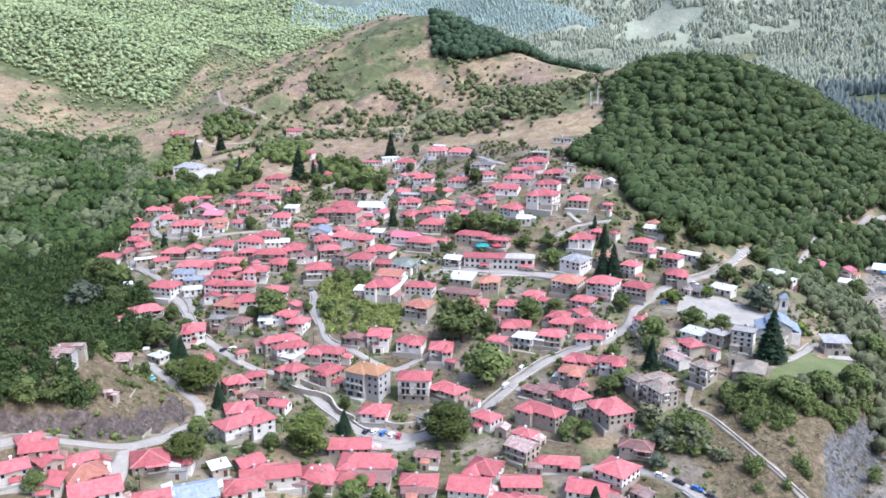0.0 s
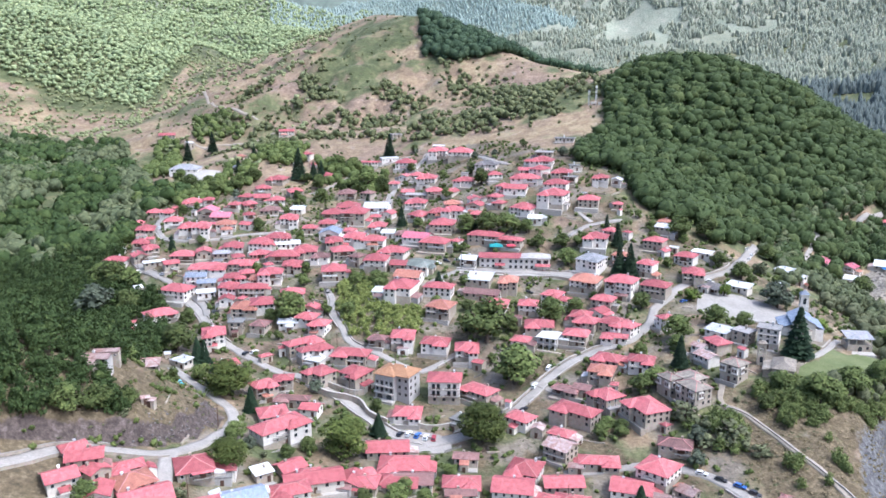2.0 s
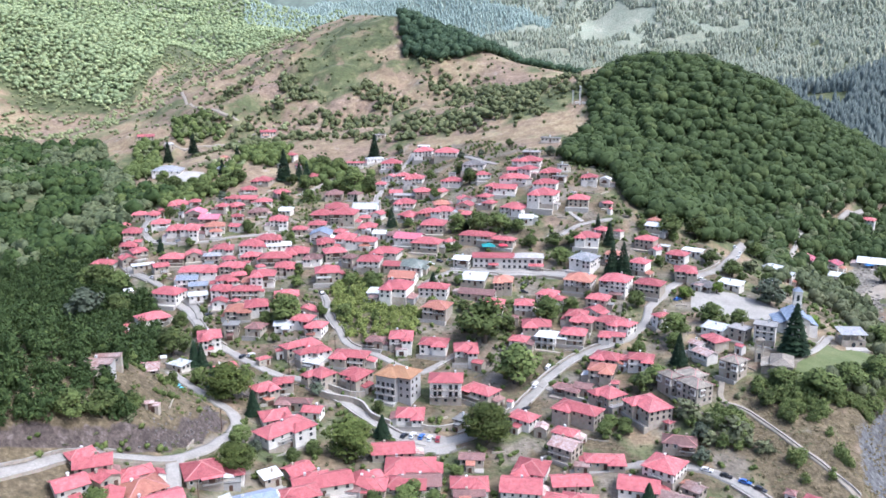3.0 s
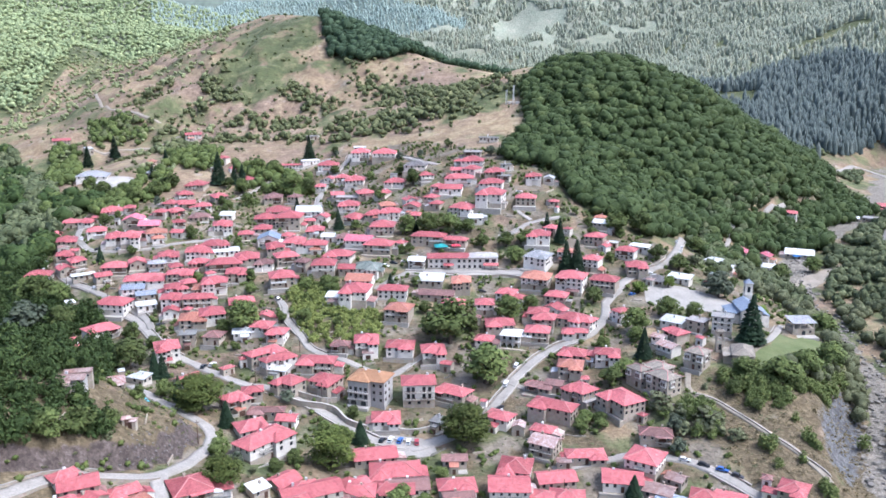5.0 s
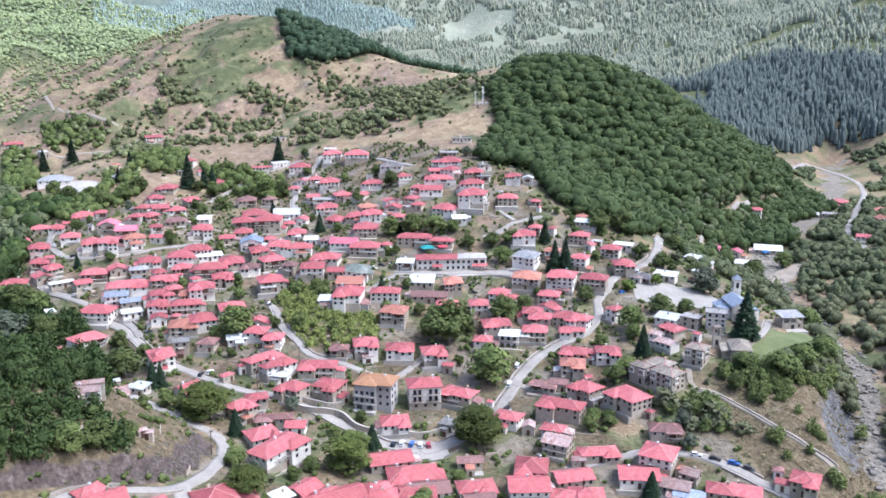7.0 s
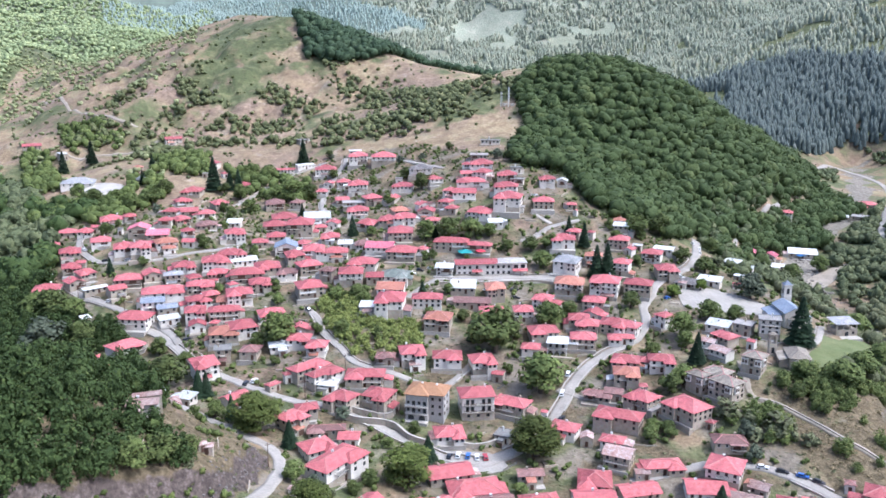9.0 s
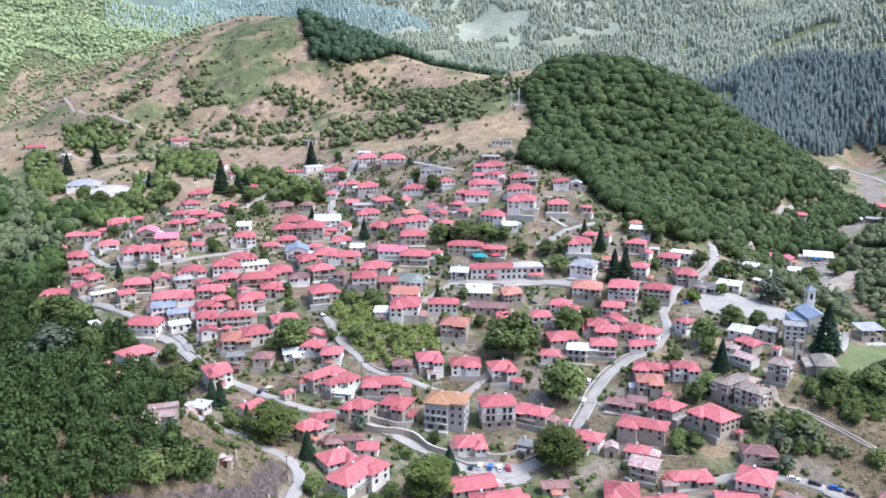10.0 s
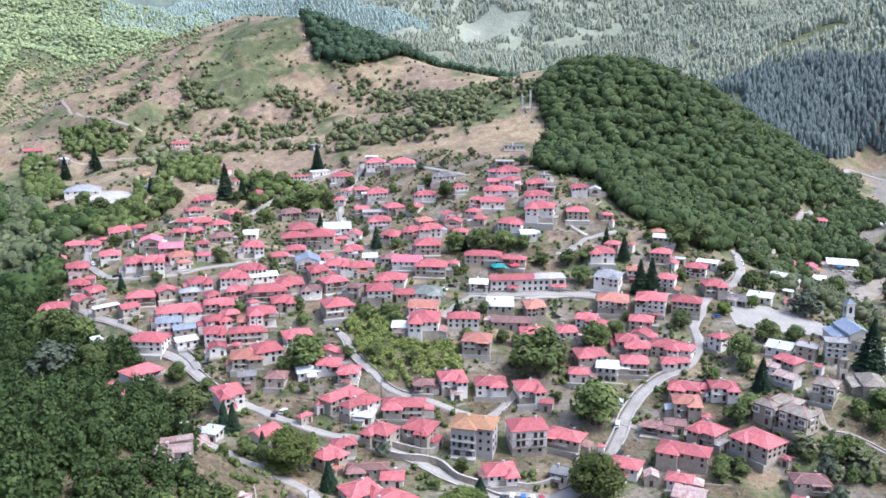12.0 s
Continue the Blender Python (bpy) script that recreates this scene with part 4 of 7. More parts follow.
def guest_house(x, y, rot, w, d):
    """Grey guest house: three storeys of balconies over arches, orange roof, a set-back east part."""
    z = ground(x, y)
    r = tagged(new("guest_house", None), "tall grey plastered guest house with balconies and an orange tile roof", "house", "village houses")
    r.matrix_basis = pose(x, y, z, 0, 0, rot)
    HOUSES.append((x, y, math.hypot(w, d) / 2))
    a, b, e, high = w / 2, d / 2, w * 0.1, 10.4
    part("wall", boxes((-a, -b, -3, e, b, high)), WALL["grey"], r)
    part("wall", boxes((e, -b + 2.4, -3, a, b, high)), WALL["grey"], r)
    part("roof", roof_mesh(w, d - 1.2, 2.7, 0.8, "hip"), ROOF["tan"], r).matrix_basis = pose(0, 0.9, high)
    part("roof", roof_mesh(e + a - 0.2, d * 0.7, 2.2, 0.8, "hip"), ROOF["tan"], r).matrix_basis = pose((e - a) / 2, -b + d * 0.35, high - 0.05)
    n = 4
    for k in range(3):
        zz = 1.0 + 2.9 * k + 2.2
        if k < 2:
            s = part("balcony", boxes((-a - 0.1, -b - 1.3, zz - 0.5, e + 0.1, -b, zz - 0.32)), M_CONCRETE, r)
            bm = boxes((-a, -b - 1.25, zz + 0.45, e, -b - 1.2, zz + 0.52))
            for i in range(int((e + a) / 0.35)):
                add_box(bm, -a + 0.35 * i, -b - 1.24, zz - 0.32, -a + 0.35 * i + 0.04, -b - 1.2, zz + 0.45)
            part("railing", bm, M_TRIM, s)
        for i in range(n):
            u = -a + (i + 0.5) * (a + e) / n
            if k < 2:
                put_window(r, u, -b - 0.02, zz - 0.3 + (0.0 if i % 2 else 0.7), 0, 2 if i % 2 else 0)
        for i in range(2):
            put_window(r, e + (i + 0.5) * (a - e) / 2, -b + 2.38, zz - 2.0 + 0.6, 0)
            put_window(r, a + 0.02, -b + 4 + i * (d - 6) / 1.5, zz - 1.4, 90)
            put_window(r, -a - 0.02, -b + 2 + i * (d - 6) / 1.5, zz - 1.4, -90)
    for i in range(2):
        u = -a + (i + 0.5) * (a + e) / 2
        # the wall is solid; a dark sheet stands for the shaded arch
        part("archway", boxes((u - 1.2, -b - 0.04, 0.2, u + 1.2, -b + 0.05, 1.6), (u - 0.9, -b - 0.04, 1.6, u + 0.9, -b + 0.05, 2.0)), M_GLASS, r, "dark sheet for the shade in an arched opening")
    part("terrace", boxes((-a - 0.4, -b - 2.4, -3, e + 0.4, -b, 0.1)), M_CONCRETE, r)
    for u in (-a * 0.3, a * 0.5):
        part("chimney", CHIMNEY, None, r, at=pose(u, 0.5, high + 1.6))


def balcony_house(x, y, rot, w, d):
    """White house with brown balconies on two floors over a stone ground floor."""
    z = ground(x, y)
    r = tagged(new("house", None), "tall white house with flowered balconies and a red tile roof", "house", "village houses")
    r.matrix_basis = pose(x, y, z, 0, 0, rot)
    HOUSES.append((x, y, math.hypot(w, d) / 2))
    a, b, high = w / 2, d / 2, 8.7
    part("wall", boxes((-a, -b, -3, a, b, high)), WALL["white"], r)
    part("plinth", boxes((-a - 0.06, -b - 0.06, -3, a + 0.06, b + 0.06, 2.5)), M_STONE, r, "rubble stone ground floor")
    part("roof", roof_mesh(w, d, 2.3, 0.8, "hip"), ROOF["red"], r).location.z = high
    for k in range(2):
        zz = 2.8 + 2.9 * k
        for u0, u1 in ((-a + 0.6, -0.8), (0.3, a - 0.3)):
            s = part("balcony", boxes((u0, -b - 1.2, zz - 0.16, u1, -b, zz)), M_CONCRETE, r)
            bm = boxes((u0, -b - 1.2, zz + 0.85, u1, -b - 1.14, zz + 0.95))
            for i in range(int((u1 - u0) / 0.3)):
                add_box(bm, u0 + 0.3 * i, -b - 1.19, zz, u0 + 0.3 * i + 0.08, -b - 1.15, zz + 0.85)
            part("railing", bm, M_WOOD, s)
            put_window(r, u0 * 0.7 + u1 * 0.3, -b - 0.02, zz + 0.05, 0, 2)
            put_window(r, u0 * 0.3 + u1 * 0.7, -b - 0.02, zz + 0.05, 0, 2)
        put_window(r, -a - 0.02, 0, zz + 0.7, -90)
    for u in (-a * 0.6, 0, a * 0.6):
        put_window(r, u, -b - 0.09, 0.6, 0, 0, 1.2, 1.0)
    part("chimney", CHIMNEY, None, r, at=pose(a * 0.6, b * 0.4, high + 1.2))




def terrace_house(x, y, rot, w, d):
    """Unfinished white house: stepped concrete slabs on posts, one sheet-roofed part behind."""
    z = ground(x, y)
    r = tagged(new("house", None), "white concrete house with open slabs on posts and sheet roof", "house", "village houses")
    r.matrix_basis = pose(x, y, z, 0, 0, rot)
    HOUSES.append((x, y, math.hypot(w, d) / 2))
    a, b = w / 2, d / 2
    part("wall", boxes((-a, -b + 2.2, -4, a * 0.35, b, 4.4)), WALL["white"], r)
    part("wall", boxes((a * 0.35, -b * 0.2, -4, a, b, 3.4)), WALL["stone"], r, "grey stone side part")
    part("slab", boxes((-a - 0.2, -b, 1.5, a * 0.35 + 0.2, -b + 2.2, 1.72)), M_CONCRETE, r, "open concrete slab")
    part("slab", boxes((-a - 0.4, -b - 0.3, 4.4, a * 0.35 + 0.4, b + 0.3, 4.65)), M_TRIM, r, "pale flat roof slab")
    part("roof", roof_mesh(a * 0.65, d * 0.6, 0.7, 0.4, "shed"), ROOF["white"], r).location = (a * 0.68, b * 0.4, 3.4)
    for i in range(4):
        u = -a + 0.3 + i * (a * 1.35 - 0.6) / 3
        part("post", boxes((u - 0.14, -b + 0.1, -3, u + 0.14, -b + 0.38, 4.4)), M_TRIM, r)
        if i < 3:
            put_window(r, u + 1.2, -b + 2.18, 2.0, 0, 2, 1.0, 0.9)
            put_window(r, u + 1.2, -b + 2.18, -0.9, 0, 0)
    for i in range(3):
        part("post", boxes((-a + 1 + i * 2.2, b - 0.6, 4.65, -a + 1.2 + i * 2.2, b - 0.4, 5.7)), M_CONCRETE, r)
    part("terrace", boxes((-a - 0.6, -b - 2.0, -5, a, -b, -1.0)), M_STONE, r)
house(-120.1, 219.7, 34, 8.1, 7.2, 1.0, "red", "cream")
house(-110.3, 219.7, 10, 6.9, 7.7, 1.0, "red", "cream")
house(-98.2, 221.3, 27, 13.4, 10.2, 1.1, "red", "white")
house(-84.3, 225.7, 20, 10.4, 7.8, 1.2, "red", "white")
house(-103.6, 228.0, 36, 10.5, 9.4, 1.0, "orange", "white")
house(-114.0, 228.5, 50, 6.0, 6.5, 1.2, "red", "stone")
house(-118.0, 232.5, 16, 9.7, 7.3, 1.1, "red", "stone")
house(-74.1, 234.5, 23, 11.9, 10.7, 1.3, "blue", "white")
house(-122.1, 235.3, 35, 6.9, 5.1, 1.1, "red", "white")
house(-107.5, 235.7, 25, 8.8, 5.3, 1.2, "red", "cream")
house(-101.8, 237.6, 28, 3.4, 3.6, 1.1, "red", "white")
house(99.6, 240.8, -43, 8.4, 8.8, 1.8, "red", "stone")
house(79.1, 243.4, -34, 9.2, 8.3, 1.1, "red", "stone")
house(93.3, 243.8, -41, 4.7, 4.2, 1.0, "red", "cream")
house(71.0, 246.1, -32, 8.1, 7.3, 1.1, "red", "stone")
house(-91.2, 246.3, 20, 10.6, 11.1, 1.1, "red", "stone")
house(-62.7, 246.5, 19, 12.2, 7.4, 1.2, "red", "white")
house(60.7, 247.7, -38, 9.5, 5.7, 1.0, "blue", "stone")
house(94.9, 249.0, -36, 3.0, 3.1, 1.0, "brown", "white")
house(-84.6, 252.2, 7, 9.5, 8.5, 1.1, "red", "white")
house(58.4, 252.7, -39, 9.3, 6.9, 1.0, "rust", "stone")
house(26.9, 254.5, -18, 10.9, 9.8, 1.1, "red", "stone")
house(-72.2, 254.5, 31, 5.4, 4.8, 1.2, "white", "stone")
house(65.9, 256.3, -50, 5.8, 5.2, 1.1, "rust", "stone")
house(-56.4, 257.1, 15, 18.5, 9.0, 1.0, "red", "cream")
house(20.0, 255.5, -25, 9.5, 8.0, 1.0, "red", "cream")
house(-58.7, 259.3, 6, 7.9, 7.1, 1.1, "red", "cream")
house(-8.6, 260.1, -1, 9.7, 4.4, 1.0, "brown", "stone")
house(48.4, 260.8, -19, 13.0, 9.9, 1.2, "red", "white")
house(9.0, 262.0, -12, 13.0, 10.5, 1.7, "red", "white", "gable")
house(-44.7, 261.2, -12, 8.7, 9.0, 1.0, "red", "white")
house(-41.6, 261.3, -8, 11.3, 8.5, 1.0, "red", "stone")
house(-64.7, 263.4, 39, 8.3, 7.4, 1.0, "red", "stone")
house(-28.3, 264.1, -6, 10.8, 8.1, 1.0, "red", "cream")
house(-8.0, 266.0, -4, 12.0, 7.5, 1.1, "red", "white")
house(-31.6, 265.4, -2, 7.7, 7.6, 1.0, "red", "white")
house(-24.6, 265.5, -3, 13.5, 8.3, 1.2, "brown", "cream")
house(58.5, 265.6, -42, 11.0, 11.5, 2.1, "red", "white")
house(26.3, 265.7, -1, 12.8, 7.9, 1.2, "red", "stone")
house(-40.5, 266.9, 30, 5.2, 5.1, 1.2, "red", "cream")
house(-86.2, 267.6, 43, 2.3, 2.6, 0.8, "rust", "white")
house(14.5, 274.0, -23, 10.5, 11.0, 1.4, "red", "white")
house(32.2, 274.7, -12, 5.0, 3.6, 0.9, "rust", "stone")
house(-27.4, 276.0, -4, 16.6, 10.4, 1.2, "red", "white")
house(40.6, 276.4, -8, 13.3, 6.3, 1.0, "red", "stone")
house(68.0, 279.1, -19, 11.1, 6.8, 1.2, "brown", "stone")
house(-5.4, 283.2, -9, 8.3, 4.9, 1.2, "brown", "stone")
house(28.5, 284.9, -41, 9.3, 8.3, 1.6, "rust", "stone")
house(-71.5, 286.3, 42, 18.8, 9.1, 2.4, "red", "white")
house(-33.4, 286.8, 2, 14.6, 9.0, 1.2, "red", "stone")
house(67.9, 291.1, -56, 2.7, 2.7, 1.0, "red", "stone")
house(30.4, 294.5, -36, 8.0, 5.9, 1.1, "red", "white")
house(63.2, 299.5, -71, 13.8, 10.5, 2.1, "red", "stone")
house(22.4, 299.5, -24, 4.6, 4.8, 1.2, "rust", "stone")
house(-76.0, 300.2, 19, 10.1, 9.1, 1.6, "red", "cream")
mansion(82.3, 305.2, -66, 10.6, 8.0)
house(37.8, 305.4, -40, 16.7, 8.1, 1.8, "red", "stone")
house(16.7, 307.0, -42, 9.9, 7.5, 1.4, "red", "white")
house(-5.9, 310.2, -38, 5.5, 5.8, 1.0, "flat", "cream")
house(50.9, 312.0, -63, 9.9, 8.9, 1.9, "red", "stone")
house(-63.3, 312.5, -16, 6.9, 6.2, 1.0, "red", "white")
house(-26.3, 313.6, -6, 10.1, 9.1, 1.1, "red", "white")
mansion(75.4, 314.3, -64, 7.3, 5.4)
house(84.9, 315.3, -62, 9.1, 6.8, 1.8, "slate", "stone")
mansion(101.8, 316.6, -52, 7.6, 7.4)
house(-70.9, 317.0, -9, 12.8, 4.2, 1.2, "brown", "stone")
house(13.6, 320.1, -33, 2.2, 2.0, 1.0, "red", "white")
house(43.5, 322.4, -30, 6.5, 5.8, 1.2, "brown", "stone")
house(56.0, 322.4, -18, 3.1, 3.2, 1.0, "red", "cream")
house(-83.4, 322.5, 36, 8.4, 6.3, 1.8, "red", "stone")
house(37.4, 323.8, -34, 10.6, 4.1, 1.2, "brown", "stone")
house(2.5, 327.2, -43, 13.4, 8.2, 1.4, "red", "stone")
balcony_house(-11.4, 329.2, -6, 12.5, 9.9)
guest_house(-30.5, 330.2, -29, 14.3, 11.3)
house(95.6, 330.7, -65, 8.1, 6.1, 1.4, "rust", "white")
house(52.8, 331.2, -23, 9.7, 8.7, 1.8, "orange", "stone")
house(-76.6, 331.7, 3, 7.6, 5.7, 1.6, "red", "stone")
house(111.4, 333.5, -59, 3.3, 2.9, 1.2, "red", "white")
house(69.8, 334.2, -21, 9.7, 7.3, 1.8, "red", "white")
house(87.6, 336.0, -10, 2.3, 2.4, 1.2, "flat", "white")
house(65.2, 338.4, -27, 5.9, 5.7, 1.2, "red", "stone")
house(-62.0, 338.7, -45, 9.4, 8.4, 1.9, "red", "stone")
house(-47.8, 339.4, -35, 10.5, 9.4, 1.9, "red", "stone")
house(57.5, 341.1, -34, 10.9, 8.2, 1.6, "red", "stone")
house(96.0, 341.1, -54, 5.3, 4.7, 1.2, "rust", "white")
house(104.2, 342.1, -70, 9.7, 5.8, 1.6, "red", "stone")
house(125.7, 342.6, -30, 8.4, 7.0, 3.2, "flat", "white", balcony=True)
house(-102.4, 344.7, 40, 9.0, 6.7, 1.0, "red", "cream")
house(-119.9, 345.5, -33, 5.6, 5.0, 1.2, "white", "cream")
house(117.4, 348.9, -50, 7.4, 6.7, 1.8, "flat", "stone")
house(4.0, 349.4, -32, 4.8, 4.2, 1.2, "red", "stone")
house(-66.1, 353.3, -27, 7.1, 5.2, 1.0, "white", "white")
house(-87.7, 355.7, 36, 5.3, 3.0, 1.0, "red", "stone")
house(-50.5, 355.7, -16, 14.9, 8.1, 1.6, "red", "stone")
house(109.2, 355.8, -47, 9.6, 7.2, 1.2, "white", "white")
house(-129.8, 357.5, 14, 2.3, 2.3, 0.8, "white", "stone")
house(-0.7, 357.6, -4, 9.6, 10.1, 1.9, "red", "white")
house(-67.3, 358.4, 34, 14.0, 5.6, 1.9, "red", "white")
house(65.0, 362.3, -20, 10.8, 5.0, 1.0, "red", "white")
house(-81.2, 362.3, 14, 3.4, 3.0, 1.3, "red", "white")
house(-14.1, 364.2, -13, 11.6, 8.8, 1.6, "red", "white")
terrace_house(38.6, 365.3, -26, 13.0, 9.9)
house(-73.1, 365.4, 35, 15.8, 6.5, 1.8, "red", "stone")
house(24.0, 365.8, -24, 7.4, 7.2, 1.2, "red", "cream")
house(48.7, 366.5, -22, 10.4, 9.3, 1.6, "red", "stone")
house(-28.5, 368.9, -5, 9.8, 10.2, 1.9, "red", "white")
house(71.9, 369.0, -46, 9.0, 8.1, 1.6, "red", "white")
house(-39.8, 369.2, -18, 7.4, 5.5, 1.2, "brown", "stone")
house(90.3, 370.2, -71, 6.5, 6.8, 1.9, "red", "white")
house(67.6, 374.6, -35, 12.3, 9.3, 1.6, "red", "stone")
house(-114.1, 376.5, 13, 9.6, 11.2, 2.4, "red", "white")
house(33.6, 376.7, -9, 12.5, 9.5, 1.6, "red", "stone")
house(55.2, 377.0, -28, 9.8, 8.8, 1.6, "red", "stone")
house(-67.1, 382.8, -18, 8.0, 8.3, 1.5, "red", "white")
house(54.1, 384.5, -22, 9.0, 9.5, 1.4, "red", "stone")
house(24.5, 385.6, -12, 4.1, 3.6, 1.2, "brown", "stone")
house(-95.2, 388.9, -18, 7.4, 7.8, 1.3, "brown", "stone")
house(63.7, 390.3, -45, 6.9, 7.6, 1.1, "red", "white")
house(-82.7, 390.4, 3, 8.4, 5.0, 1.0, "white", "white")
house(-106.7, 390.9, -1, 6.3, 6.6, 2.1, "flat", "stone")
house(-73.9, 391.9, -16, 9.1, 8.2, 1.4, "red", "white")
house(-156.8, 393.3, 13, 8.8, 8.0, 1.2, "red", "white")
house(-10.8, 393.7, -23, 11.5, 10.3, 2.1, "orange", "stone")
house(-174.8, 395.3, 24, 5.8, 6.0, 1.0, "red", "white")
house(31.1, 397.0, -13, 8.5, 8.9, 1.8, "red", "white")
house(67.6, 398.3, -31, 9.9, 8.9, 1.6, "red", "stone")
house(16.1, 399.2, -15, 10.6, 9.8, 1.4, "red", "cream")
house(48.2, 401.0, -33, 6.9, 6.1, 1.5, "red", "white")
house(-72.9, 401.3, -12, 6.0, 6.4, 1.3, "red", "stone")
house(157.0, 413.0, -28, 8.4, 6.0, 0.9, "red", "white")
house(140.0, 415.5, -43, 11.1, 6.8, 1.1, "white", "cream")
house(44.2, 405.7, -32, 8.6, 9.0, 1.6, "red", "white")
house(95.4, 407.6, -34, 12.9, 9.8, 2.2, "red", "stone")
house(-160.0, 409.2, 30, 2.6, 2.6, 1.0, "red", "white")
house(-106.0, 410.3, -1, 12.4, 11.1, 1.6, "orange", "stone")
house(10.2, 411.2, -19, 17.0, 8.2, 1.2, "brown", "stone")
house(-98.2, 411.9, 13, 11.4, 11.9, 1.6, "red", "white")
house(-29.4, 412.1, -18, 12.7, 14.8, 2.4, "red", "white")
house(126.0, 412.3, -54, 10.4, 7.9, 1.1, "dark", "cream")
house(79.8, 412.8, -33, 13.5, 12.1, 2.6, "red", "white")
house(-148.9, 413.5, 36, 13.4, 10.2, 1.8, "red", "white")
house(-38.9, 413.8, -16, 8.9, 6.7, 1.0, "white", "white")
house(-11.2, 414.6, -16, 13.8, 8.5, 1.6, "red", "white")
house(62.9, 418.3, -26, 13.6, 12.2, 2.1, "orange", "white")
house(23.9, 418.7, -11, 8.8, 10.3, 2.2, "orange", "stone")
house(-84.4, 420.7, 6, 11.4, 8.6, 1.1, "red", "white")
house(-110.1, 422.8, -21, 3.8, 4.3, 1.0, "red", "stone")
house(118.8, 423.5, -16, 10.3, 10.7, 1.9, "red", "stone")
house(-117.9, 424.3, 1, 6.9, 7.3, 1.2, "red", "white")
house(10.1, 427.4, -18, 11.9, 10.7, 1.0, "white", "stone")
house(-26.0, 428.9, -18, 12.6, 11.4, 1.3, "orange", "white")
house(-103.3, 429.0, 21, 6.5, 5.8, 1.4, "red", "stone")
house(-105.7, 429.3, -1, 14.0, 7.7, 1.6, "red", "stone")
house(96.7, 429.9, -37, 8.5, 8.9, 2.4, "red", "white")
house(167.9, 432.2, -57, 4.7, 2.7, 1.0, "white", "stone")
house(-118.9, 434.0, 1, 9.1, 9.5, 1.8, "red", "white")
house(-131.1, 435.4, 15, 8.9, 5.3, 1.0, "white", "white")
house(-65.0, 437.1, 5, 12.0, 12.6, 1.8, "red", "stone")
house(69.5, 438.1, -35, 12.1, 12.6, 2.2, "grey", "white")
house(-146.6, 438.8, -20, 15.5, 11.8, 1.8, "red", "white")
house(-104.8, 440.1, -1, 7.8, 9.2, 1.4, "orange", "cream")
house(-98.2, 440.9, 1, 11.8, 10.7, 2.1, "red", "white")
house(86.4, 442.8, -27, 8.3, 7.5, 1.8, "orange", "white")
house(-132.4, 443.5, 11, 8.8, 6.6, 1.3, "steel", "stone")
house(121.6, 444.7, -36, 10.0, 9.0, 1.6, "red", "white")
house(-31.3, 444.8, -13, 8.1, 8.0, 1.2, "red", "stone")
house(-20.9, 444.8, -18, 13.7, 12.3, 1.2, "green", "white")
house(-117.8, 445.5, 9, 10.8, 8.1, 1.4, "red", "white")
house(-43.2, 446.5, -10, 11.5, 12.0, 2.1, "red", "white")
house(-111.8, 447.5, 15, 6.7, 6.6, 1.4, "red", "stone")
house(6.1, 448.2, -22, 8.4, 7.5, 1.5, "white", "white")
house(-170.1, 449.9, 29, 4.2, 4.2, 1.0, "white", "stone")
house(-139.1, 450.3, 4, 10.4, 7.8, 1.6, "steel", "white")
house(-88.1, 450.7, 2, 9.8, 10.2, 1.6, "red", "stone")
house(111.1, 450.8, -52, 4.8, 5.3, 1.0, "red", "white")
house(-53.9, 453.6, -28, 6.4, 7.5, 1.9, "brown", "stone")
house(133.4, 454.0, -42, 10.3, 4.8, 1.0, "white", "white")
house(-101.4, 454.0, 23, 4.7, 4.5, 1.3, "red", "white")
house(117.8, 455.4, -45, 5.4, 2.7, 1.0, "white", "stone")
house(-134.6, 457.6, 3, 19.4, 10.8, 1.6, "red", "white")
house(-116.8, 457.7, 1, 12.8, 7.9, 1.6, "red", "stone")
house(108.5, 458.5, -34, 10.3, 9.2, 1.8, "red", "stone")
house(-73.7, 458.9, -10, 9.2, 8.3, 1.4, "brown", "white")
house(190.7, 459.6, -43, 7.2, 6.4, 1.6, "white", "white")
house(-93.8, 462.1, -2, 16.4, 10.2, 1.6, "red", "stone")
house(-101.2, 462.5, -12, 5.1, 4.9, 1.3, "red", "cream")
house(76.7, 462.6, -20, 12.3, 11.1, 1.8, "red", "white")
house(-34.2, 463.5, -21, 14.1, 10.7, 1.4, "red", "cream")
house(-62.7, 464.0, 13, 11.4, 10.2, 1.8, "red", "stone")
house(185.0, 466.0, -61, 8.4, 6.3, 1.1, "white", "white")
house(-120.1, 466.4, 20, 6.1, 6.7, 1.4, "red", "white")
house(-108.1, 468.1, -11, 8.5, 7.9, 1.4, "red", "stone")
house(95.5, 468.4, -48, 4.4, 4.0, 1.4, "red", "cream")
house(-157.7, 468.8, 27, 7.9, 7.1, 1.3, "red", "stone")
house(-83.4, 469.5, 1, 12.3, 12.9, 1.4, "red", "stone")
house(30.4, 469.7, -27, 13.5, 6.4, 1.4, "red", "stone")
house(86.3, 469.9, -40, 7.1, 7.1, 1.6, "red", "stone")
house(-130.2, 471.7, 3, 8.3, 6.2, 1.6, "grey", "stone")
house(-11.6, 473.3, -21, 15.4, 11.7, 1.8, "red", "stone")
house(-168.3, 474.3, 28, 11.3, 2.8, 1.0, "white", "stone")
house(0.5, 476.2, -39, 5.1, 5.7, 1.1, "red", "white")
house(-152.1, 476.5, -2, 12.8, 9.7, 1.3, "red", "stone")
house(118.8, 477.0, -39, 8.4, 7.5, 1.4, "white", "stone")
house(16.9, 477.3, -22, 18.4, 9.0, 1.8, "red", "stone")
house(-141.1, 477.4, 12, 8.1, 9.1, 1.2, "red", "stone")
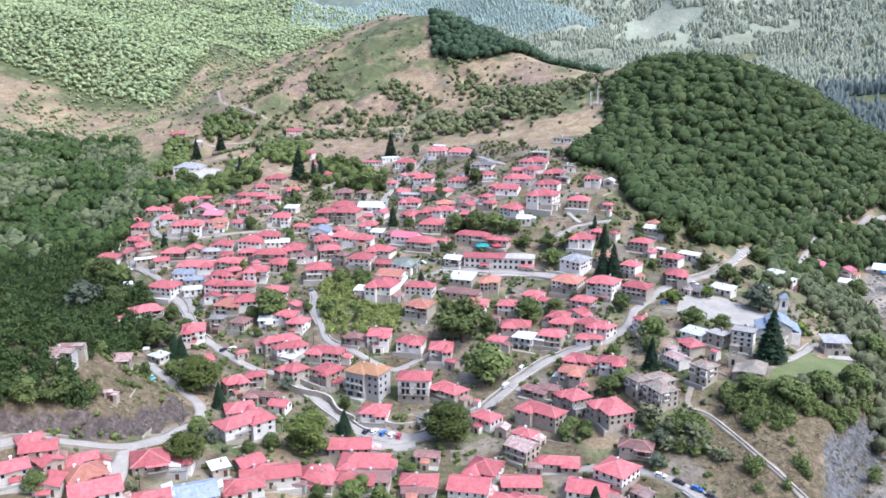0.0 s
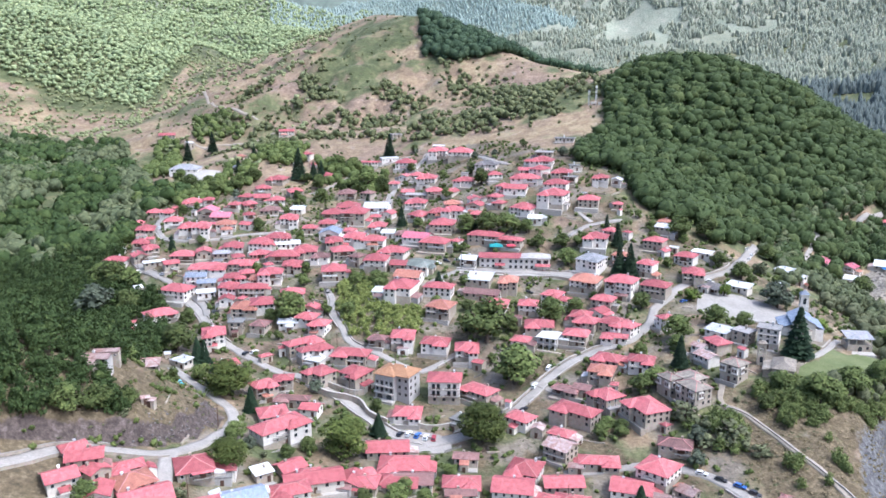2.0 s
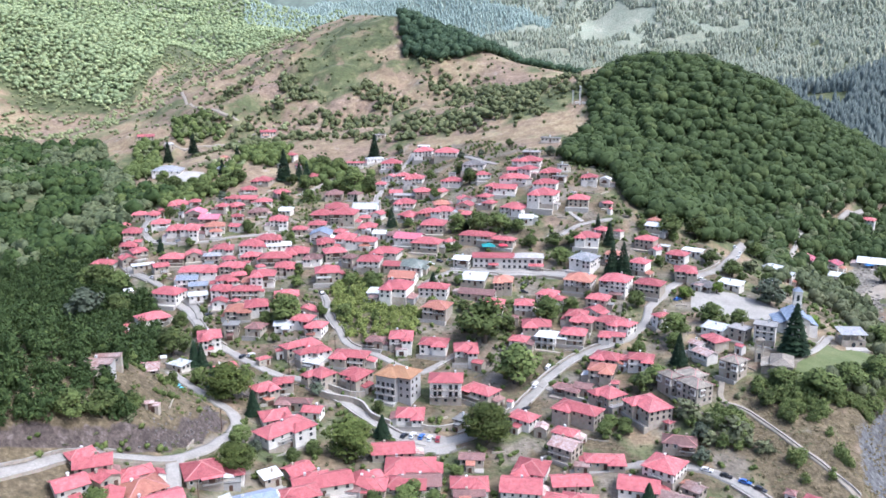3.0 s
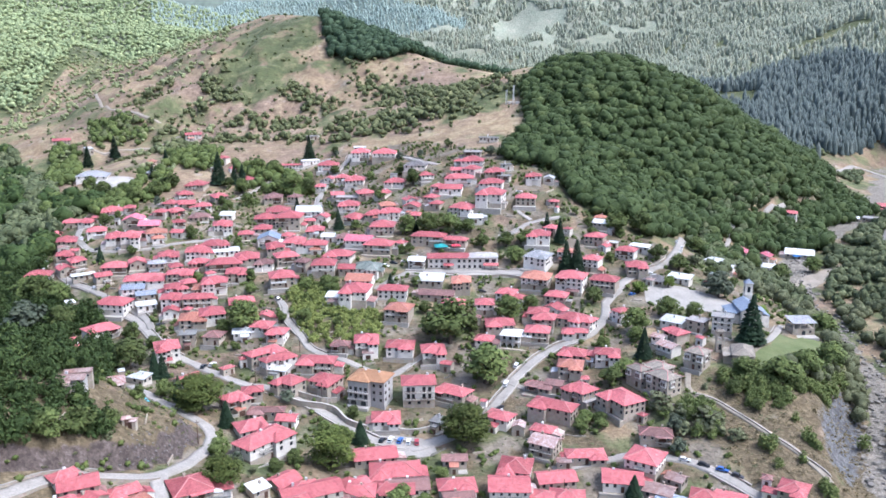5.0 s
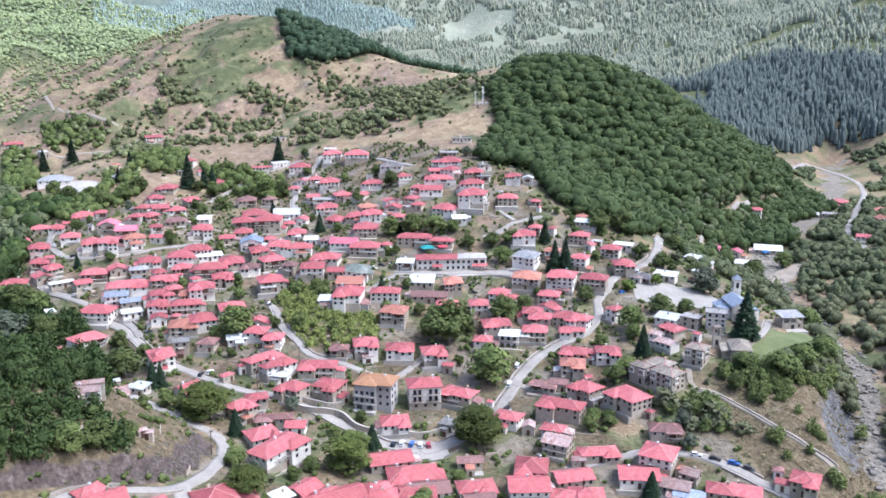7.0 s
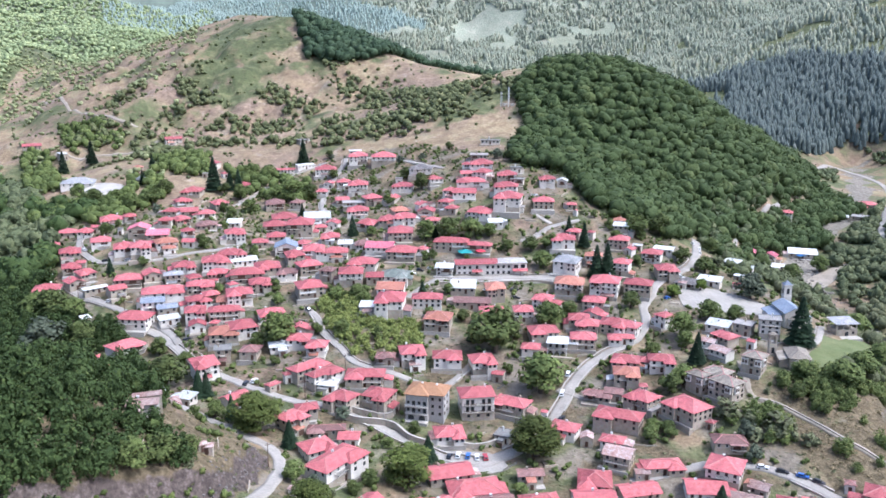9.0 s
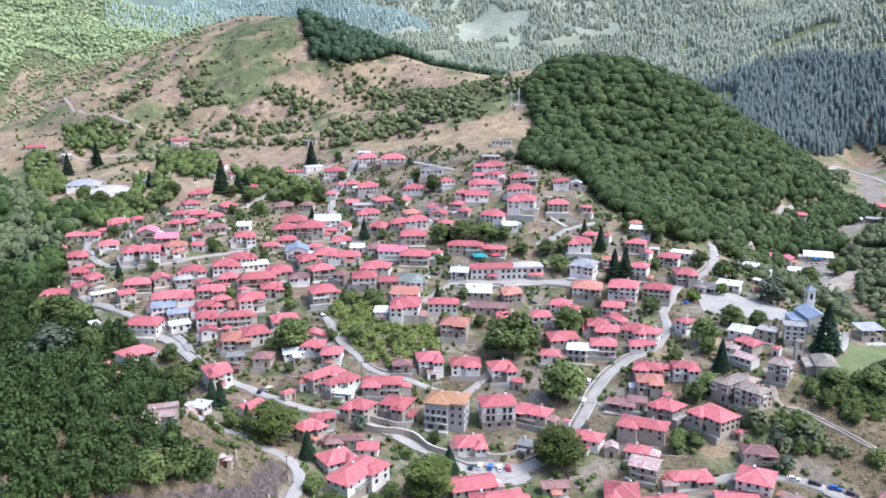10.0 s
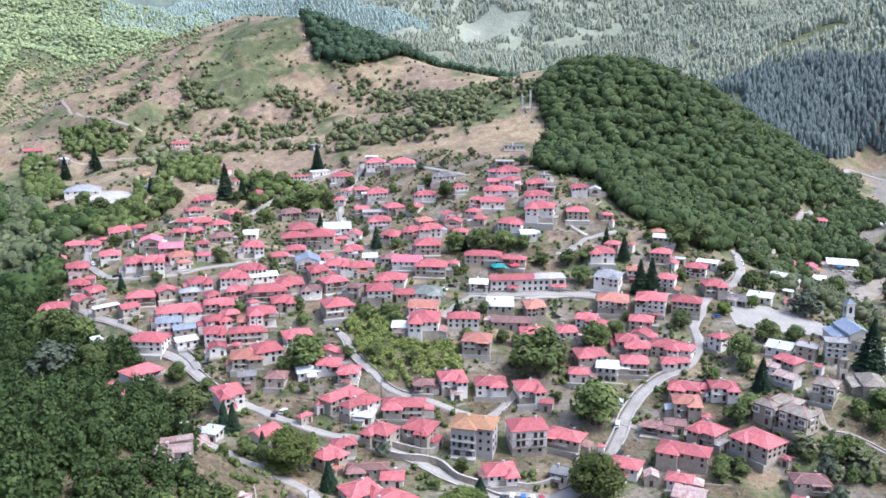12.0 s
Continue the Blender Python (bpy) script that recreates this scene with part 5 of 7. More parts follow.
house(-109.5, 480.8, -0, 12.5, 11.3, 1.6, "red", "white")
house(-68.5, 481.0, 4, 9.2, 10.8, 1.6, "red", "stone")
house(-191.6, 481.4, -1, 12.2, 9.2, 1.6, "red", "white")
house(-125.4, 481.8, 7, 10.4, 9.7, 1.0, "red", "white")
house(-46.6, 482.3, -9, 13.0, 9.9, 1.6, "red", "white")
house(-94.8, 482.5, 8, 12.8, 6.0, 1.0, "white", "white")
house(-179.4, 484.5, 29, 7.7, 8.5, 1.3, "red", "stone")
house(-21.2, 485.9, -20, 14.7, 11.2, 1.4, "pink", "white")
house(121.1, 486.0, -28, 6.2, 6.1, 1.1, "orange", "stone")
house(-57.6, 487.8, -7, 10.8, 12.6, 1.8, "red", "white")
house(-102.7, 488.7, -13, 10.1, 10.4, 1.4, "red", "white")
house(-99.9, 489.3, 12, 10.5, 10.0, 1.3, "red", "white")
house(-174.6, 490.3, 26, 8.1, 8.5, 1.4, "red", "stone")
house(47.2, 493.3, -10, 7.8, 7.0, 1.1, "white", "white")
house(96.8, 494.2, -47, 2.2, 2.3, 1.0, "red", "white")
house(-71.8, 495.3, -5, 11.5, 12.0, 1.8, "blue", "white")
house(-28.7, 496.4, -11, 8.8, 7.9, 1.2, "brown", "white")
house(-194.9, 499.3, 11, 5.9, 2.7, 1.0, "white", "white")
house(-38.6, 500.5, -9, 7.1, 6.3, 1.1, "white", "white")
house(-183.0, 501.3, 9, 8.7, 9.1, 1.4, "red", "stone")
house(97.4, 501.9, -20, 5.2, 4.8, 1.0, "red", "stone")
house(-133.5, 503.2, 8, 6.1, 5.5, 1.2, "orange", "white")
house(-148.1, 503.6, 5, 10.0, 11.7, 2.4, "red", "white")
house(-178.3, 504.1, -2, 4.5, 4.0, 1.2, "red", "stone")
house(-62.0, 504.3, -28, 6.7, 7.5, 1.4, "red", "white")
house(-6.2, 504.7, -13, 13.4, 14.0, 1.8, "red", "stone")
house(80.9, 505.9, -18, 11.7, 10.6, 1.6, "red", "stone")
house(42.2, 507.4, -27, 13.3, 12.0, 1.6, "red", "white")
house(-85.2, 508.9, -4, 8.1, 7.7, 1.2, "red", "stone")
house(60.5, 510.3, -26, 15.1, 15.7, 2.9, "red", "white")
house(-157.1, 510.5, 6, 10.2, 10.6, 1.6, "red", "white")
house(-135.3, 510.9, 8, 11.1, 10.0, 1.3, "orange", "white")
house(-123.0, 511.4, -19, 6.6, 6.0, 1.0, "red", "white")
house(14.4, 512.6, -24, 7.6, 7.4, 1.4, "red", "stone")
house(247.9, 515.6, -38, 13.8, 4.6, 1.0, "white", "stone")
house(-45.2, 516.6, -8, 9.8, 10.2, 1.4, "red", "stone")
house(-98.6, 517.6, 3, 10.3, 10.7, 2.2, "red", "white")
house(-75.8, 519.3, -4, 9.7, 10.1, 1.4, "red", "stone")
house(-139.9, 522.5, -4, 11.4, 10.3, 1.6, "pink", "stone")
house(354.0, 522.7, -40, 11.5, 7.0, 1.0, "red", "cream")
house(233.3, 523.0, -37, 9.4, 9.9, 1.2, "pink", "stone")
house(-186.9, 523.6, 9, 10.3, 10.8, 1.4, "red", "stone")
house(29.2, 524.1, -32, 6.9, 7.8, 1.1, "red", "stone")
house(-124.5, 527.0, 12, 6.5, 6.4, 1.4, "red", "white")
house(1.3, 528.0, -18, 12.4, 11.2, 1.6, "red", "white")
house(14.9, 529.3, -23, 9.5, 9.9, 1.3, "red", "stone")
house(-171.4, 529.8, 7, 10.0, 10.4, 1.3, "red", "white")
house(65.4, 530.3, -21, 13.9, 10.6, 1.8, "red", "white")
house(27.8, 533.1, -38, 7.7, 7.9, 1.4, "red", "stone")
house(257.4, 533.1, -48, 8.9, 9.1, 1.3, "pink", "cream")
house(-7.7, 533.5, -17, 10.8, 10.3, 1.4, "red", "stone")
house(103.7, 533.9, -24, 6.1, 6.4, 1.3, "white", "white")
house(93.8, 534.7, -18, 9.4, 8.4, 1.6, "red", "white")
house(-20.2, 535.4, -24, 10.6, 10.7, 1.3, "red", "white")
house(-151.2, 536.1, -3, 11.0, 11.2, 1.6, "pink", "stone")
house(-60.2, 538.1, -11, 15.1, 15.8, 2.7, "red", "stone")
house(75.4, 538.3, -24, 7.7, 7.0, 1.4, "flat", "cream")
house(41.1, 538.6, -18, 14.0, 10.6, 1.3, "red", "white")
house(288.2, 540.1, -32, 18.4, 11.5, 1.2, "white", "stone")
house(15.2, 540.5, 8, 7.8, 8.0, 1.3, "red", "white")
house(1.0, 542.6, 3, 9.8, 10.0, 1.4, "orange", "stone")
house(-47.7, 544.0, -7, 6.5, 5.8, 1.0, "red", "stone")
house(-114.2, 545.2, -5, 11.1, 8.4, 1.0, "brown", "stone")
house(-162.5, 545.3, -12, 2.5, 2.7, 1.2, "flat", "white")
house(34.3, 547.2, -27, 8.0, 7.8, 1.4, "red", "white")
house(71.7, 547.7, -20, 11.7, 10.5, 1.6, "red", "stone")
house(-74.6, 547.8, -4, 13.5, 12.2, 1.6, "red", "stone")
house(-39.7, 548.8, -21, 7.9, 8.6, 1.3, "red", "white")
house(-137.4, 549.1, -8, 7.1, 7.8, 1.6, "red", "cream")
house(-199.3, 549.1, 1, 6.1, 6.2, 1.2, "red", "stone")
house(48.5, 550.0, -18, 17.1, 10.6, 1.6, "red", "white")
house(-129.1, 553.3, 20, 8.5, 7.6, 1.6, "red", "stone")
house(-98.6, 555.0, -13, 8.0, 7.8, 1.0, "white", "cream")
house(117.8, 556.4, -45, 5.3, 5.4, 1.4, "grey", "stone")
house(81.5, 559.4, -7, 6.2, 6.2, 1.2, "flat", "cream")
house(58.8, 559.4, -42, 9.5, 10.5, 1.6, "red", "white")
house(-183.8, 561.4, -4, 8.1, 8.7, 1.3, "red", "white")
house(-47.5, 564.9, -7, 15.6, 14.0, 1.8, "white", "white")
house(49.7, 565.2, -9, 7.3, 7.1, 1.3, "red", "cream")
house(-178.6, 565.2, -8, 4.4, 4.3, 1.2, "red", "stone")
house(-21.6, 565.9, -10, 13.0, 11.8, 1.4, "red", "white")
house(407.8, 568.1, -15, 10.2, 11.1, 1.1, "orange", "stone")
house(1.0, 571.6, -36, 8.5, 9.4, 1.2, "red", "cream")
house(-195.4, 573.1, 6, 9.6, 9.0, 1.3, "red", "stone")
house(62.5, 574.2, -19, 14.4, 13.0, 1.8, "red", "white")
house(30.5, 575.7, 10, 9.3, 9.2, 1.4, "red", "white")
house(-67.3, 576.0, 0, 15.1, 14.4, 1.3, "red", "stone")
house(-160.2, 576.4, 9, 6.6, 7.3, 1.4, "red", "cream")
house(-170.9, 577.0, 7, 12.4, 11.1, 1.4, "red", "white")
house(-203.5, 577.2, -13, 3.5, 3.7, 1.0, "white", "stone")
house(-115.3, 577.2, 9, 10.1, 9.0, 1.3, "red", "white")
house(-125.3, 581.0, 2, 10.0, 9.4, 1.3, "red", "stone")
house(54.9, 582.9, -18, 5.9, 7.0, 1.4, "red", "white")
house(-136.0, 583.4, -19, 8.9, 9.2, 1.3, "red", "stone")
house(11.6, 583.5, -23, 13.3, 10.1, 1.3, "red", "white")
house(-9.3, 584.0, 6, 11.2, 10.8, 1.4, "red", "stone")
house(-21.1, 584.4, -10, 14.9, 9.2, 1.6, "flat", "stone")
house(428.6, 595.5, -55, 11.6, 11.2, 1.0, "orange", "cream")
house(67.5, 597.3, -18, 11.3, 10.2, 1.6, "flat", "stone")
house(-27.3, 599.6, -1, 8.4, 7.9, 1.3, "red", "white")
house(12.5, 603.3, -13, 4.6, 4.1, 1.3, "flat", "white")
house(28.6, 605.3, -19, 14.7, 11.2, 1.2, "dark", "white")
house(-107.3, 609.6, 20, 9.9, 9.5, 1.6, "red", "stone")
house(-55.9, 611.6, -26, 8.3, 8.7, 1.6, "brown", "stone")
house(324.0, 612.2, -38, 10.0, 5.5, 1.0, "red", "white")
house(-70.8, 615.2, -4, 11.8, 12.3, 1.5, "brown", "stone")
house(-131.0, 617.5, 18, 9.8, 9.2, 1.3, "red", "stone")
house(-13.4, 619.5, -10, 12.9, 13.5, 1.9, "red", "white")
house(410.4, 628.4, -46, 17.2, 10.7, 1.3, "flat", "stone")
house(-37.6, 630.4, -7, 7.0, 8.3, 1.4, "red", "white")
house(-20.9, 638.9, -3, 9.3, 9.5, 1.4, "red", "cream")
house(397.7, 639.0, -37, 10.2, 6.2, 1.0, "white", "stone")
house(89.1, 641.6, -19, 13.9, 6.6, 1.0, "flat", "cream")
house(-30.4, 646.3, -21, 6.3, 7.1, 1.2, "red", "white")
house(-125.2, 648.7, -13, 12.6, 13.8, 1.3, "red", "stone")
house(-89.9, 664.8, 13, 9.5, 10.2, 1.2, "red", "stone")
house(13.0, 665.4, -12, 17.3, 15.7, 1.8, "red", "white")
house(449.6, 672.1, -39, 16.0, 9.9, 1.6, "red", "stone")
house(-29.2, 676.7, -8, 15.0, 13.5, 1.6, "red", "white")
house(-3.6, 681.0, -10, 13.5, 14.1, 2.4, "red", "white")
house(-162.0, 686.8, 5, 9.5, 7.6, 1.2, "grey", "cream")
house(-103.2, 693.8, 21, 4.2, 4.6, 1.0, "red", "white")
house(-58.0, 694.4, -5, 12.8, 4.2, 1.0, "red", "white")
house(-117.3, 695.0, -14, 4.0, 4.1, 1.0, "flat", "stone")
house(-42.7, 697.7, 19, 14.3, 4.8, 0.6, "white", "white")
house(-2.8, 702.8, -10, 8.9, 4.0, 1.0, "white", "cream")
house(-208.6, 707.9, 1, 22.9, 16.0, 1.1, "grey", "white")
house(-111.4, 718.3, -21, 8.7, 7.8, 1.6, "red", "cream")
house(-167.9, 729.4, -5, 6.6, 7.0, 1.0, "orange", "stone")
house(-39.1, 759.0, 23, 7.3, 6.9, 1.0, "flat", "stone")
house(-148.3, 862.5, 10, 14.4, 8.9, 1.0, "red", "cream")
house(-245.8, 870.7, 31, 7.0, 7.3, 0.8, "white", "stone")
house(-279.6, 914.0, 13, 16.0, 9.9, 1.0, "red", "stone")

house(-127.5, 273.5, -4, 8.2, 4.2, 1.0, "rust", "grey", "gable")
house(-110.5, 270, -8, 3.4, 2.2, 0.5, "rust", "stone", "shed")
house(-125, 314, 12, 9.0, 7.0, 1.0, "rust", "stone", "hip")

# ---- school ----
def block(parent, name, x0, y0, z0, x1, y1, z1, material, label=""):
    return part(name, boxes((x0, y0, z0, x1, y1, z1)), material, parent, label)


def school(x, y, rot):
    z = ground(x, y) - 0.3
    r = tagged(new("school", None), "long white two-storey school with red and pale tile roofs", "school")
    r.matrix_basis = pose(x, y, z, 0, 0, rot)
    block(r, "wall", -18.5, 0, -3, 11, 8.5, 6.4, WALL["white"])
    block(r, "wall", 11, -0.6, -3, 18.5, 9, 6.6, WALL["white"], "white end block")
    for nm, xa, xb, h, mt in (("roof", -18.5, 3, 6.4, "red"), ("roof", 3, 18.5, 6.6, "flat")):
        o = part(nm, roof_mesh(xb - xa, 9.6, 1.7, 0.5, "gable" if mt == "red" else "hip"), ROOF[mt], r, "red tile roof" if mt == "red" else "pale tan concrete tile roof")
        o.location = ((xa + xb) / 2, 4.2, h)
    for k in (0.9, 3.9):
        for u in (-16.8, -14, -11.2, -7.6, -2, 0.8, 3.6, 6.4, 9.2):
            if k < 1 and u == -7.6:
                part("door", DOOR, None, r, at=pose(u, -0.02, 0, 0, 0, 0) @ Matrix.Diagonal((1.4, 1, 1.1, 1)))
                continue
            put_window(r, u, -0.02, k, 0, 0, 1.25, 1.25)
    for u in (12.8, 16.4):
        put_window(r, u, -0.62, 3.9, 0, 2, 1.8, 0.9)
    o = part("canopy", roof_mesh(5, 2.4, 0.9, 0.2, "shed"), ROOF["red"], r, "red tile canopy over the door")
    o.location = (-7.6, -1.2, 2.7)
    o = part("canopy", roof_mesh(7.6, 2.2, 0.9, 0.2, "shed"), ROOF["red"], r, "red tile canopy on posts")
    o.location = (14.8, -1.7, 2.7)
    for u in (11.4, 14.8, 18.2):
        block(r, "post", u - 0.1, -2.7, -2, u + 0.1, -2.5, 2.7, M_WOOD)
    HOUSES.append((x, y + 4, 12))
    HOUSES.append((x - 12, y + 5, 8))
    HOUSES.append((x + 12, y + 3, 8))


school(29.5, 443, -8)


# ---- church on the spur ----
def half_round(r, h, z0, seg=9):
    bm = bmesh.new()
    ring = [(r * math.cos(math.pi + math.pi * k / seg), r * math.sin(math.pi + math.pi * k / seg)) for k in range(seg + 1)]
    lo, hi = [bm.verts.new((*p, z0)) for p in ring], [bm.verts.new((*p, z0 + h)) for p in ring]
    for i in range(seg):
        bm.faces.new((lo[i], lo[i + 1], hi[i + 1], hi[i]))
    bm.faces.new(hi)
    return bm


def church(x, y, rot):
    z = ground(x, y)
    r = tagged(new("church", None), "pale stone church with blue metal roofs and a white bell tower", "church")
    r.matrix_basis = pose(x, y, z, 0, 0, rot)
    block(r, "wall", -4.6, -8, -4, 4.6, 8, 7.2, WALL["cream"])
    block(r, "wall", -9, -5, -4, -4.6, 8, 4.6, WALL["white"], "white side aisle")
    block(r, "wall", 4.6, -6, -4, 8.4, 8, 4.6, WALL["white"], "white side aisle")
    part("roof", roof_mesh(9.2, 16, 2.6, 0.5, "gable"), ROOF["blue"], r).location.z = 7.2
    for s, xm, wd in ((1, -6.8, 4.6), (-1, 6.5, 4.0)):
        o = part("roof", roof_mesh(14, wd, 1.7, 0.35, "shed"), ROOF["blue"], r, "blue lean-to roof")
        o.matrix_basis = pose(xm, 1.5, 4.6, 0, 0, -90 if s > 0 else 90)
    bm = bmesh.new()
    for q in (-8, 8):
        bm.faces.new([bm.verts.new(p) for p in ((-4.6, q, 7.2), (4.6, q, 7.2), (0, q, 9.7))])
    part("gable", bm, WALL["cream"], r)
    a = part("apse", half_round(3.1, 9, -4), WALL["cream"], r, "round apse of pale stone")
    a.location = (0, -8, 0)
    bm = bmesh.new()
    bmesh.ops.create_cone(bm, cap_ends=True, segments=18, radius1=3.5, radius2=0.1, depth=1.5, matrix=Matrix.Translation((0, 0, 5.75)))
    part("apse_roof", bm, ROOF["slate"], a)
    for k in (-55, -20, 20, 55):
        put_window(r, 3.1 * math.sin(radians(k)), -8 - 3.1 * math.cos(radians(k)), 1.6, k, 0, 0.6, 1.3)
    for u in (-4, 0, 4):
        put_window(r, -9.02, u, 1.4, -90)
    t = part("tower", boxes((-1.7, 8.4, -4, 1.7, 11.8, 15.6), (-2.0, 8.1, 15.6, 2.0, 12.1, 16.0), (-2.0, 8.1, 10.4, 2.0, 12.1, 10.7)), WALL["cream"], r, "pale square bell tower")
    t.location.x = 2.5
    for ang, dx, dy in ((0, 0, -1.71), (-90, -1.71, 0), (90, 1.71, 0)):
        # belfry openings are dark sheets in place of shade inside the tower
        part("belfry_opening", boxes((-0.65, -0.03, 0, 0.65, 0.05, 2.4), (-0.45, -0.03, 2.4, 0.45, 0.05, 2.75)), M_GLASS, t, "dark sheet for the shade in an arched opening", at=pose(dx, 10.1 + dy, 11.6, 0, 0, ang))
    bm = bmesh.new()
    bmesh.ops.create_cone(bm, cap_ends=True, segments=4, radius1=2.9, radius2=0.05, depth=1.9, matrix=Matrix.Translation((0, 10.1, 16.95)) @ Matrix.Rotation(math.pi / 4, 4, "Z"))
    part("tower_cap", bm, ROOF["blue"], t)
    part("cross", boxes((-0.06, 10.04, 17.8, 0.06, 10.16, 19.2), (-0.4, 10.04, 18.5, 0.4, 10.16, 18.62)), M_IRON, t)
    HOUSES.append((x, y, 13))


church(146, 358, -14)


def old_church(x, y, rot):
    z = ground(x, y)
    r = tagged(new("old_church", None), "old grey stone church with a stone slab roof", "church")
    r.matrix_basis = pose(x, y, z, 0, 0, rot)
    block(r, "wall", -4, -6, -4, 4, 7, 4.2, M_STONE)
    part("roof", roof_mesh(8, 13, 2.2, 0.5, "hip"), ROOF["slate"], r).matrix_basis = pose(0, 0.5, 4.2)
    a = part("apse", half_round(2.3, 7.2, -4), M_STONE, r)
    a.location = (0, -6, 0)
    bm = bmesh.new()
    bmesh.ops.create_cone(bm, cap_ends=True, segments=14, radius1=2.7, radius2=0.1, depth=1.1, matrix=Matrix.Translation((0, 0, 3.7)))
    part("apse_roof", bm, ROOF["slate"], a)
    block(r, "porch_wall", -7.4, -4, -4, -4, 6, 2.6, M_STONE)
    part("porch_roof", roof_mesh(10, 3.6, 1.1, 0.35, "shed"), ROOF["slate"], r).matrix_basis = pose(-5.6, 1, 2.6, 0, 0, -90)
    for u in (-2, 2):
        put_window(r, 4.02, u, 1.6, 90, 0, 0.7, 0.8)
        put_window(r, -7.42, u, 0.4, -90, 0, 0.8, 1.0)
    HOUSES.append((x, y, 9))


def belfry(x, y, rot):
    z = ground(x, y)
    r = tagged(new("belfry", None), "slender grey stone belfry with arched openings", "belfry")
    r.matrix_basis = pose(x, y, z, 0, 0, rot)
    part("shaft", boxes((-1.5, -1.2, -3, 1.5, 1.2, 5.2)), M_STONE, r)
    for sx in (-1.3, 1.3):
        part("pier", boxes((sx - 0.35, -1.0, 5.2, sx + 0.35, 1.0, 8.2)), M_STONE, r)
    part("arch", boxes((-1.65, -1.05, 8.2, 1.65, 1.05, 9.0)), M_STONE, r)
    part("roof", roof_mesh(3.3, 2.1, 0.9, 0.25, "hip"), ROOF["slate"], r).location.z = 9.0
    # dark sheet set on the shaft for the shade of an opening
    part("opening", boxes((-0.6, -1.24, 1.2, 0.6, -1.1, 3.6)), M_GLASS, r, "dark sheet for the shade in an arched opening")
    HOUSES.append((x, y, 3))


def pavilion(x, y, rot):
    z = ground(x, y)
    r = tagged(new("pavilion", None), "stone pavilion with a grey sheet roof on posts", "pavilion")
    r.matrix_basis = pose(x, y, z, 0, 0, rot)
    part("base", boxes((-5, -4, -4, 5, 4, 3.2)), M_STONE, r)
    part("terrace", boxes((-5.6, -8.5, -3, 5.2, -4, 0.3)), M_YARD, r, "pale paved terrace")
    for u in (-4.6, -1.5, 1.5, 4.6):
        for v in (-3.6, 3.6):
            part("post", boxes((u - 0.2, v - 0.2, 3.2, u + 0.2, v + 0.2, 5.8)), M_STONE, r)
    part("roof", roof_mesh(10, 8, 0.9, 0.6, "shed"), ROOF["grey"], r).location.z = 5.8
    # shade of the doorway put in as a dark sheet on the base
    part("archway", boxes((-0.8, -4.05, 0.3, 0.8, -3.9, 2.0), (-0.55, -4.05, 2.0, 0.55, -3.9, 2.4)), M_GLASS, r, "dark sheet for the shade in an arched doorway")
    put_window(r, 3, -4.02, 1.2, 0)
    HOUSES.append((x, y, 9))


house(-127, 281, 6, 8.0, 3.0, 0.9, "rust", "stone", "gable")
house(-112, 270, 20, 2.6, 2.2, 0.6, "rust", "stone")
old_church(121, 316, -25)
belfry(116, 326, -15)
pavilion(165, 345, -8)

# ---- trees ----
def ico(sub):
    bm = bmesh.new()
    bmesh.ops.create_icosphere(bm, subdivisions=sub, radius=1)
    v = np.array([q.co[:] for q in bm.verts])
    f = np.array([[q.index for q in p.verts] for p in bm.faces])
    bm.free()
    return v, f


rng = np.random.default_rng(5)


def crown(sub, lumps=9, tufts=0, size=0.13, low=0.3):
    """A broad crown about 1 in radius and 1.5 high in one lumpy skin, open underneath, with leaf tufts standing out of it."""
    d, f = ico(sub)
    reach = np.full(len(d), 0.5)
    for k in range(lumps):
        a, h = k * 2.4 + rng.uniform(-0.5, 0.5), 0.98 - 1.25 * (k + rng.uniform(0.1, 0.9)) / lumps
        q = math.sqrt(max(0.02, 1 - h * h))
        c = np.array((q * math.cos(a), q * math.sin(a), h)) * rng.uniform(0.45, 0.85)
        r = rng.uniform(0.22, 0.42)
        along_ = d @ c
        reach = np.maximum(reach, along_ + np.sqrt(np.clip(r * r - c @ c + along_ ** 2, 0, None)) * (r * r - c @ c + along_ ** 2 > 0))
    v = d * (reach * rng.uniform(0.88, 1.1, len(d)))[:, None] * (1, 1, 0.85) + (0, 0, 0.66)
    f = f[v[f][:, :, 2].max(1) > low]
    used, f = np.unique(f, return_inverse=True)
    v, f = v[used], f.reshape(-1, 3)
    if not tufts:
        return v, f
    i = rng.integers(0, len(v), tufts)
    n = (v[i] - (0, 0, 0.66)) + rng.normal(size=(tufts, 3)) * 0.25 + (0, 0, 0.35)
    n /= np.linalg.norm(n, axis=1)[:, None]
    u = np.cross(n, rng.normal(size=(tufts, 3)))
    u /= np.linalg.norm(u, axis=1)[:, None]
    w = np.cross(n, u)
    p = v[i] * rng.uniform(0.9, 1.12, (tufts, 1)) + rng.normal(size=(tufts, 3)) * 0.07
    q = size * rng.uniform(0.6, 1.3, (tufts, 1))
    t = np.stack([p + u * q, p + w * q * 0.8 + n * q * 0.3, p - u * q, p - w * q * 0.8 - n * q * 0.3], 1).reshape(-1, 3)
    k = np.arange(tufts)[:, None] * 4 + len(v)
    return np.concatenate([v, t]), np.concatenate([f, np.concatenate([k + (0, 1, 2), k + (0, 2, 3)], 1).reshape(-1, 3)])


